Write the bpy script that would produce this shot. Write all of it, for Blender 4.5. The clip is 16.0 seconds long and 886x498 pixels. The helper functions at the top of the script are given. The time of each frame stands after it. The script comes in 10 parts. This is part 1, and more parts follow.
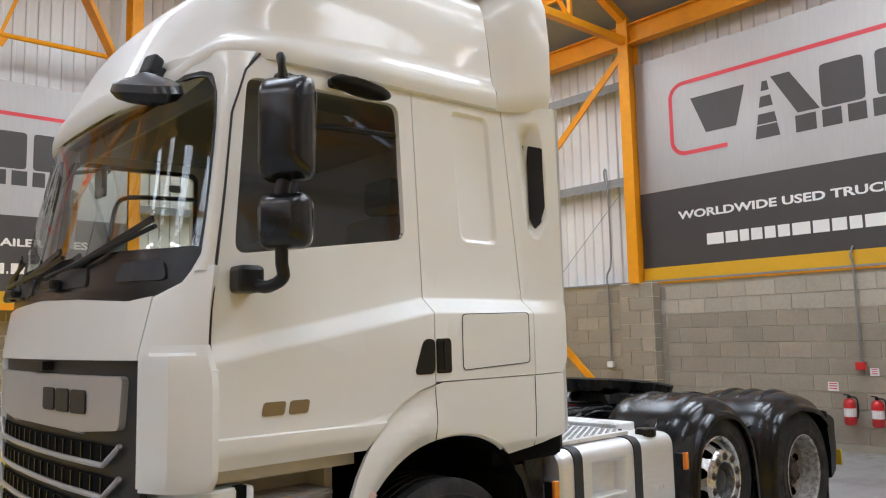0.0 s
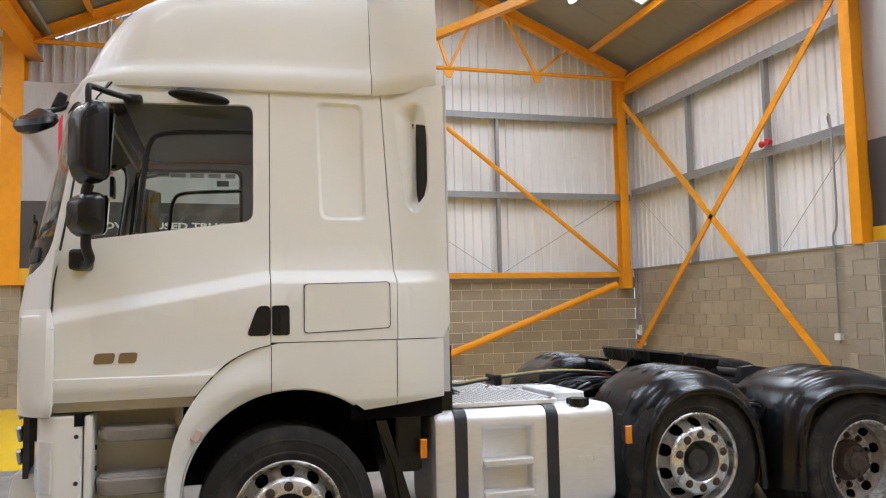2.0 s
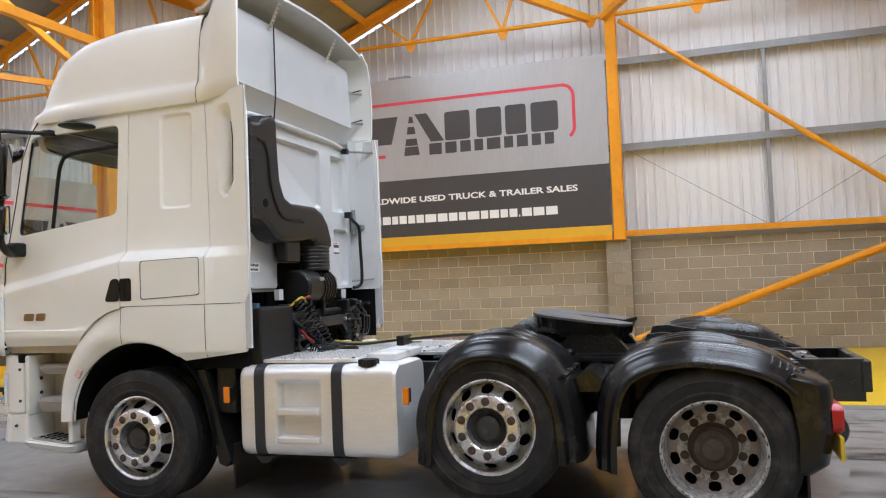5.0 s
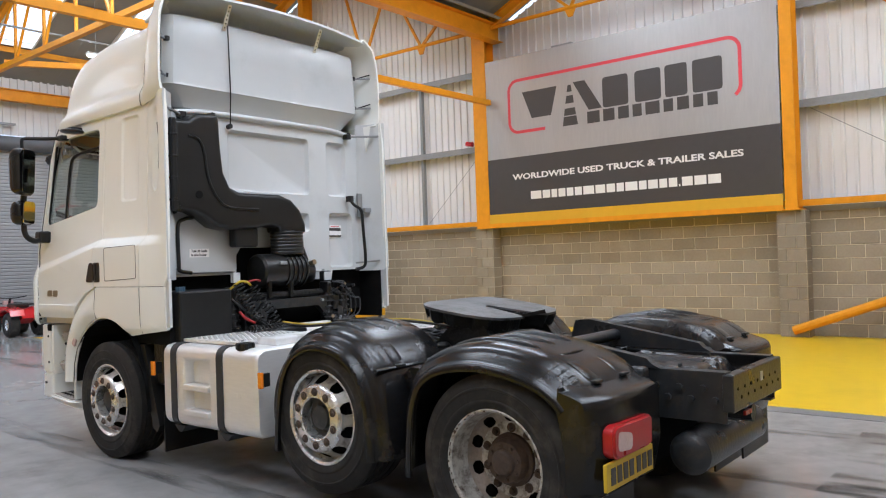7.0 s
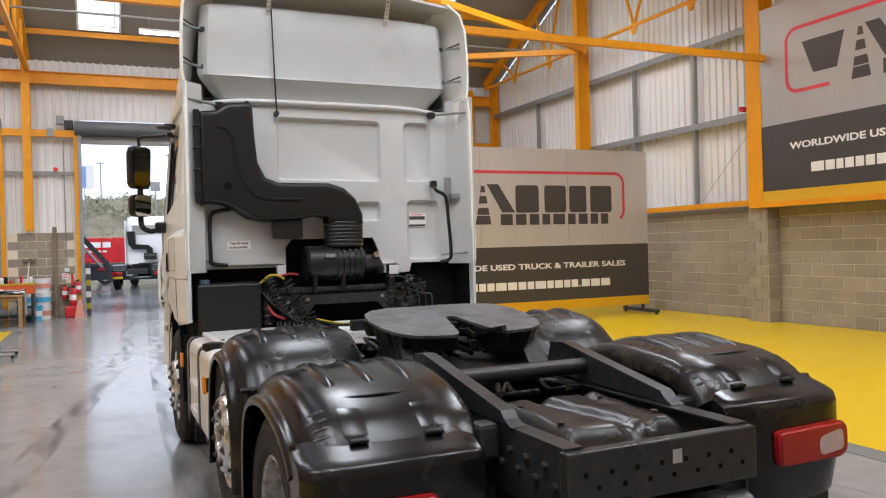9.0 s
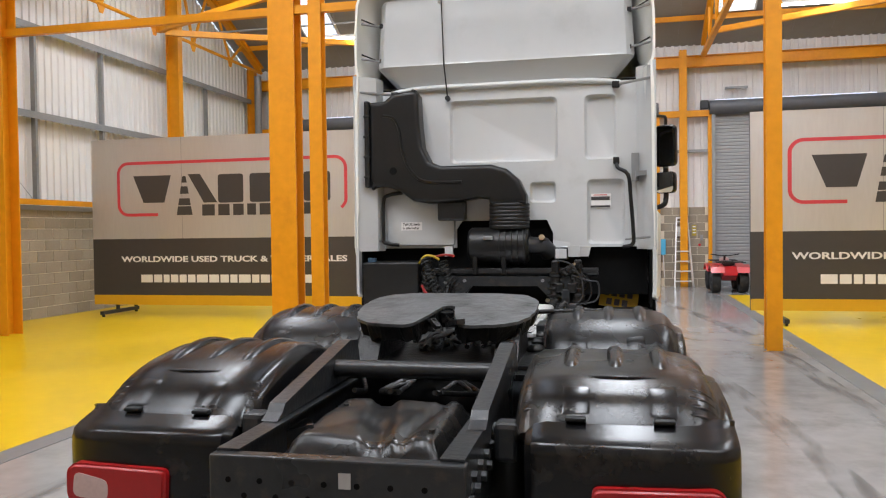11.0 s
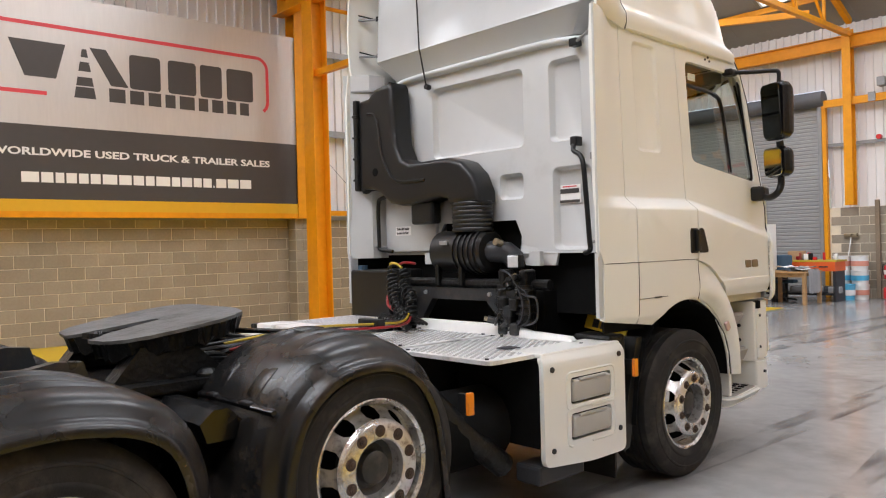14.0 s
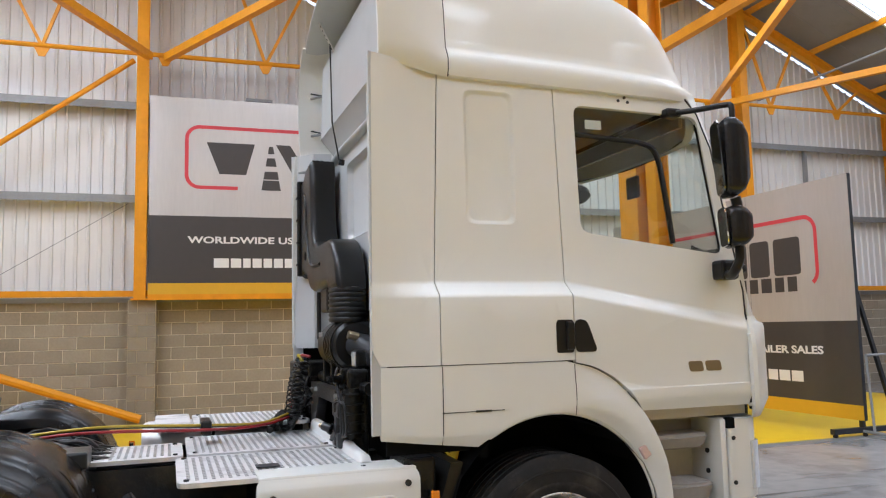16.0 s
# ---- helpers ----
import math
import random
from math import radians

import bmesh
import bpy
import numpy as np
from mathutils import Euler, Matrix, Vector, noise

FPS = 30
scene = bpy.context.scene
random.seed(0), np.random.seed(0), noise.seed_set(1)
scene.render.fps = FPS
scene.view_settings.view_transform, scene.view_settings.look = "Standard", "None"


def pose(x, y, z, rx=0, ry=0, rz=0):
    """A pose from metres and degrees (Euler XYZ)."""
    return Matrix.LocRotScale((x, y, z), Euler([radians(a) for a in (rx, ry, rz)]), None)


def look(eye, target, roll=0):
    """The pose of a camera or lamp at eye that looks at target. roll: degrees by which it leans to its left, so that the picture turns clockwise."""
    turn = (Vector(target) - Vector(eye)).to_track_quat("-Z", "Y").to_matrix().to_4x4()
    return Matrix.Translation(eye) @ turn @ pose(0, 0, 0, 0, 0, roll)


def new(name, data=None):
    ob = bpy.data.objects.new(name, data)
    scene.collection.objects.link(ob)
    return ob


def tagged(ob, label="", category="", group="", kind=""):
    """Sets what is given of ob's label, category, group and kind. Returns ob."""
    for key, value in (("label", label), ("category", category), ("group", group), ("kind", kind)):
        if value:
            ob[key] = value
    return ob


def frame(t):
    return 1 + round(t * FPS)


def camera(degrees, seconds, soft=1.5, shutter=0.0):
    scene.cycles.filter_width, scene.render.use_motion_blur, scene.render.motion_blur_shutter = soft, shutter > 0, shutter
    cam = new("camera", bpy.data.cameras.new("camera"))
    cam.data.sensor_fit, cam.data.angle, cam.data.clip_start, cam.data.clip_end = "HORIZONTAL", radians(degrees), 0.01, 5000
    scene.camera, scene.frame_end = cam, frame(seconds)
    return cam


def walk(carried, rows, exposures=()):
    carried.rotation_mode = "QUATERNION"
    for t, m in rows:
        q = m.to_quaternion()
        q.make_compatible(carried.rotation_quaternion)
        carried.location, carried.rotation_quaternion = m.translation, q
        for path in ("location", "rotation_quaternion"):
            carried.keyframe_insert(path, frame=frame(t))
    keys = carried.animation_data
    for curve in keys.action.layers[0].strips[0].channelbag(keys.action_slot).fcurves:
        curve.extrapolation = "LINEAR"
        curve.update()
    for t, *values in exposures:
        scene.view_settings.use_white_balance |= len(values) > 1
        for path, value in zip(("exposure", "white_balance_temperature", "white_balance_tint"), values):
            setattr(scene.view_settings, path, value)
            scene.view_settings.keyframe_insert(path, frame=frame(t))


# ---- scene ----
cam = camera(59.2, 16.0, soft=1.15)
PATH = [
    (0, (-4.122, 2.521, 1.657), (-2.634, 1.202, 1.876), -1.3),
    (0.5, (-4.615, 2.056, 1.622), (-2.979, 0.924, 1.827), -1.2),
    (1, (-5.104, 1.539, 1.61), (-3.343, 0.608, 1.797), -1.2),
    (1.5, (-5.411, 0.931, 1.588), (-3.552, 0.216, 1.763), -1.1),
    (2, (-5.71, 0.285, 1.591), (-3.785, -0.237, 1.75), -1.1),
    (2.5, (-5.891, -0.398, 1.575), (-3.922, -0.721, 1.718), -1.0),
    (3, (-6.1, -1.082, 1.572), (-4.108, -1.206, 1.703), -1.1),
    (3.5, (-6.158, -1.787, 1.548), (-4.162, -1.723, 1.67), -1.3),
    (4, (-6.193, -2.498, 1.556), (-4.212, -2.247, 1.67), -1.5),
    (4.2, (-6.179, -2.785, 1.55), (-4.208, -2.461, 1.658), -1.6),
    (6.3, (-5.134, -5.601, 1.531), (-3.436, -4.545, 1.575), -2.2),
    (6.5, (-4.981, -5.836, 1.559), (-3.32, -4.723, 1.598), -1.9),
    (7, (-4.477, -6.375, 1.589), (-2.935, -5.101, 1.61), -1.9),
    (7.5, (-3.878, -6.735, 1.594), (-2.479, -5.306, 1.6), -1.9),
    (8, (-3.24, -7.037, 1.625), (-2.007, -5.462, 1.617), -1.8),
    (8.5, (-2.535, -7.192, 1.624), (-1.5, -5.481, 1.609), -1.7),
    (9, (-1.815, -7.196, 1.648), (-1.015, -5.363, 1.638), -1.5),
    (9.5, (-1.134, -7.221, 1.641), (-0.615, -5.289, 1.639), -1.2),
    (10, (-0.43, -7.294, 1.663), (-0.23, -5.304, 1.662), -0.7),
    (10.2, (-0.152, -7.323, 1.657), (-0.082, -5.325, 1.652), -0.6),
    (12.3, (2.49, -6.525, 1.613), (1.428, -4.836, 1.473), -1.7),
    (12.5, (2.692, -6.334, 1.603), (1.567, -4.685, 1.469), -1.6),
    (13, (3.259, -5.876, 1.595), (1.998, -4.328, 1.485), -1.4),
    (13.5, (3.655, -5.298, 1.56), (2.283, -3.844, 1.504), -1.3),
    (14, (3.987, -4.631, 1.571), (2.503, -3.291, 1.561), -1.5),
    (14.5, (4.219, -3.926, 1.538), (2.622, -2.724, 1.582), -1.2),
    (15, (4.482, -3.221, 1.587), (2.773, -2.185, 1.678), -1.5),
    (15.5, (4.629, -2.499, 1.593), (2.824, -1.651, 1.742), -1.3),
    (16, (4.82, -1.781, 1.621), (2.935, -1.143, 1.818), -1.3),
]
# the clip's own drift in brightness and white balance
EXPOSURES = [(0, -0.33, 5860, 10), (2, -0.20, 5840, 11), (4, -0.14, 5720, 11), (7, -0.15, 5800, 11), (8.5, -0.27, 6320, 13), (10, -0.28, 6300, 11), (12.5, -0.10, 6350, 15), (13.5, -0.10, 6630, 15), (14.5, -0.11, 6130, 14), (15, -0.15, 6130, 14), (16, -0.24, 5780, 12)]
walk(cam, [(t, look(eye, target, roll)) for t, eye, target, roll in PATH], EXPOSURES)


from mathutils import geometry

# ---------------------------------------------------------------- world and light
world = bpy.data.worlds.new("overcast_sky")
scene.world = world
world.use_nodes = True
wn = world.node_tree.nodes
sky = wn.new("ShaderNodeTexSky")
sky.sky_type = 'NISHITA'
sky.sun_disc = False
sky.sun_elevation = radians(48)
sky.sun_rotation = radians(200)
sky.air_density, sky.dust_density, sky.ozone_density = 1.0, 2.5, 1.0
cloud = wn.new("ShaderNodeMix")
cloud.data_type = 'RGBA'
cloud.inputs[0].default_value = 0.82
cloud.inputs[7].default_value = (12.2, 13.6, 15.6, 1)
world.node_tree.links.new(sky.outputs[0], cloud.inputs[6])
world.node_tree.links.new(cloud.outputs[2], wn["Background"].inputs[0])
wn["Background"].inputs[1].default_value = 0.15
SKYLIGHT_W = 186.0

sun = new("sun", bpy.data.lights.new("sun", 'SUN'))
sun.data.energy, sun.data.angle, sun.data.color = 1.5, radians(30), (1.0, 0.97, 0.93)
sun.matrix_world = pose(0, 0, 30, 42, 0, -20)


def area_lamp(name, loc, target, sx, sy, watts, color):
    d = bpy.data.lights.new(name, 'AREA')
    d.shape, d.size, d.size_y, d.energy, d.color = 'RECTANGLE', sx, sy, watts, color
    d.spread = radians(172)
    ob = new(name, d)
    ob.matrix_world = look(loc, target)
    return ob


# ---------------------------------------------------------------- materials
def mat(name, base, rough=0.5, metal=0.0, var=0.08, scale=6.0, bump=0.0, bscale=60.0, coat=0.0,
        dirt=None, dirt_amount=0.0, dirt_scale=2.0, rvar=0.1, rand=0.0, stretch=(1, 1, 1), spec=0.5):
    """Principled surface with two scales of variation, optional dirt patches and fine relief."""
    m = bpy.data.materials.new(name)
    m.use_nodes = True
    nt = m.node_tree
    n, l = nt.nodes, nt.links
    p = n["Principled BSDF"]
    geo = n.new("ShaderNodeNewGeometry")
    mp = n.new("ShaderNodeMapping")
    mp.inputs["Scale"].default_value = stretch
    l.new(geo.outputs["Position"], mp.inputs["Vector"])
    big = n.new("ShaderNodeTexNoise")
    big.inputs["Scale"].default_value = scale * 0.3
    big.inputs["Detail"].default_value = 5
    fine = n.new("ShaderNodeTexNoise")
    fine.inputs["Scale"].default_value = scale * 3
    fine.inputs["Detail"].default_value = 6
    for q in (big, fine):
        l.new(mp.outputs[0], q.inputs["Vector"])
    both = n.new("ShaderNodeMath")
    both.operation = 'ADD'
    l.new(big.outputs["Fac"], both.inputs[0])
    l.new(fine.outputs["Fac"], both.inputs[1])
    ramp = n.new("ShaderNodeMapRange")
    ramp.inputs["From Min"].default_value = 0.6
    ramp.inputs["From Max"].default_value = 1.4
    ramp.inputs["To Min"].default_value = 1 - var
    ramp.inputs["To Max"].default_value = 1 + var
    l.new(both.outputs[0], ramp.inputs["Value"])
    mul = n.new("ShaderNodeVectorMath")
    mul.operation = 'SCALE'
    mul.inputs[0].default_value = base
    fac = ramp.outputs[0]
    if rand:
        info = n.new("ShaderNodeObjectInfo")
        r2 = n.new("ShaderNodeMapRange")
        r2.inputs["To Min"].default_value = 1 - rand
        r2.inputs["To Max"].default_value = 1 + rand
        l.new(info.outputs["Random"], r2.inputs["Value"])
        isl = n.new("ShaderNodeMapRange")
        isl.inputs["To Min"].default_value = 1 - rand
        isl.inputs["To Max"].default_value = 1 + rand
        l.new(geo.outputs["Random Per Island"], isl.inputs["Value"])
        m3 = n.new("ShaderNodeMath")
        m3.operation = 'MULTIPLY'
        l.new(r2.outputs[0], m3.inputs[0])
        l.new(isl.outputs[0], m3.inputs[1])
        m4 = n.new("ShaderNodeMath")
        m4.operation = 'MULTIPLY'
        l.new(m3.outputs[0], m4.inputs[0])
        l.new(fac, m4.inputs[1])
        fac = m4.outputs[0]
    l.new(fac, mul.inputs["Scale"])
    col = mul.outputs[0]
    if dirt:
        dn = n.new("ShaderNodeTexNoise")
        dn.inputs["Scale"].default_value = dirt_scale
        dn.inputs["Detail"].default_value = 8
        dn.inputs["Roughness"].default_value = 0.65
        l.new(mp.outputs[0], dn.inputs["Vector"])
        dr = n.new("ShaderNodeMapRange")
        dr.inputs["From Min"].default_value = 0.62 - 0.3 * dirt_amount
        dr.inputs["From Max"].default_value = 0.80 - 0.15 * dirt_amount
        l.new(dn.outputs["Fac"], dr.inputs["Value"])
        mx = n.new("ShaderNodeMix")
        mx.data_type = 'RGBA'
        l.new(dr.outputs[0], mx.inputs[0])
        l.new(col, mx.inputs[6])
        mx.inputs[7].default_value = (*dirt, 1)
        col = mx.outputs[2]
    l.new(col, p.inputs["Base Color"])
    rr = n.new("ShaderNodeMapRange")
    rr.inputs["To Min"].default_value = max(0.02, rough - rvar)
    rr.inputs["To Max"].default_value = min(1.0, rough + rvar)
    l.new(big.outputs["Fac"], rr.inputs["Value"])
    l.new(rr.outputs[0], p.inputs["Roughness"])
    p.inputs["Metallic"].default_value = metal
    p.inputs["Specular IOR Level"].default_value = spec
    p.inputs["Coat Weight"].default_value = coat
    p.inputs["Coat Roughness"].default_value = 0.06
    if bump:
        bn = n.new("ShaderNodeTexNoise")
        bn.inputs["Scale"].default_value = bscale
        bn.inputs["Detail"].default_value = 4
        l.new(mp.outputs[0], bn.inputs["Vector"])
        b = n.new("ShaderNodeBump")
        b.inputs["Strength"].default_value = bump
        b.inputs["Distance"].default_value = 0.01
        l.new(bn.outputs["Fac"], b.inputs["Height"])
        l.new(b.outputs[0], p.inputs["Normal"])
    return m


def glass(name, tint, gloss=1.0):
    m = bpy.data.materials.new(name)
    m.use_nodes = True
    nt = m.node_tree
    n, l = nt.nodes, nt.links
    n.remove(n["Principled BSDF"])
    tr = n.new("ShaderNodeBsdfTransparent")
    tr.inputs[0].default_value = (*tint, 1)
    gl = n.new("ShaderNodeBsdfGlossy")
    gl.inputs["Roughness"].default_value = 0.02
    fr = n.new("ShaderNodeLayerWeight")
    fr.inputs["Blend"].default_value = 0.5
    pw = n.new("ShaderNodeMath")
    pw.operation = 'POWER'
    pw.inputs[1].default_value = 4.0
    l.new(fr.outputs["Facing"], pw.inputs[0])
    mu = n.new("ShaderNodeMath")
    mu.operation = 'MULTIPLY_ADD'
    mu.inputs[1].default_value = 0.90 * gloss
    mu.inputs[2].default_value = 0.07 * gloss
    l.new(pw.outputs[0], mu.inputs[0])
    mx = n.new("ShaderNodeMixShader")
    l.new(mu.outputs[0], mx.inputs[0])
    l.new(tr.outputs[0], mx.inputs[1])
    l.new(gl.outputs[0], mx.inputs[2])
    l.new(mx.outputs[0], n["Material Output"].inputs[0])
    return m


def glow(name, color, strength):
    m = bpy.data.materials.new(name)
    m.use_nodes = True
    p = m.node_tree.nodes["Principled BSDF"]
    p.inputs["Base Color"].default_value = (*color, 1)
    p.inputs["Emission Color"].default_value = (*color, 1)
    p.inputs["Emission Strength"].default_value = strength
    return m


def scuff(name, color, scale, cover):
    """Worn rubber on concrete: patchy, with bare floor between."""
    m = mat(name, color, 0.35, 0, 0.2, 6.0)
    nt = m.node_tree
    n, l = nt.nodes, nt.links
    geo = n.new("ShaderNodeNewGeometry")
    mp = n.new("ShaderNodeMapping")
    mp.inputs["Scale"].default_value = (2.5, 0.5, 1)
    l.new(geo.outputs["Position"], mp.inputs["Vector"])
    ns = n.new("ShaderNodeTexNoise")
    ns.inputs["Scale"].default_value, ns.inputs["Detail"].default_value = scale, 8
    l.new(mp.outputs[0], ns.inputs["Vector"])
    r = n.new("ShaderNodeMapRange")
    r.inputs["From Min"].default_value, r.inputs["From Max"].default_value = 1 - cover, 1.25 - cover
    r.inputs["To Max"].default_value = 0.55
    l.new(ns.outputs["Fac"], r.inputs["Value"])
    tr = n.new("ShaderNodeBsdfTransparent")
    mx = n.new("ShaderNodeMixShader")
    l.new(r.outputs[0], mx.inputs[0])
    l.new(tr.outputs[0], mx.inputs[1])
    l.new(n["Principled BSDF"].outputs[0], mx.inputs[2])
    l.new(mx.outputs[0], n["Material Output"].inputs[0])
    return m


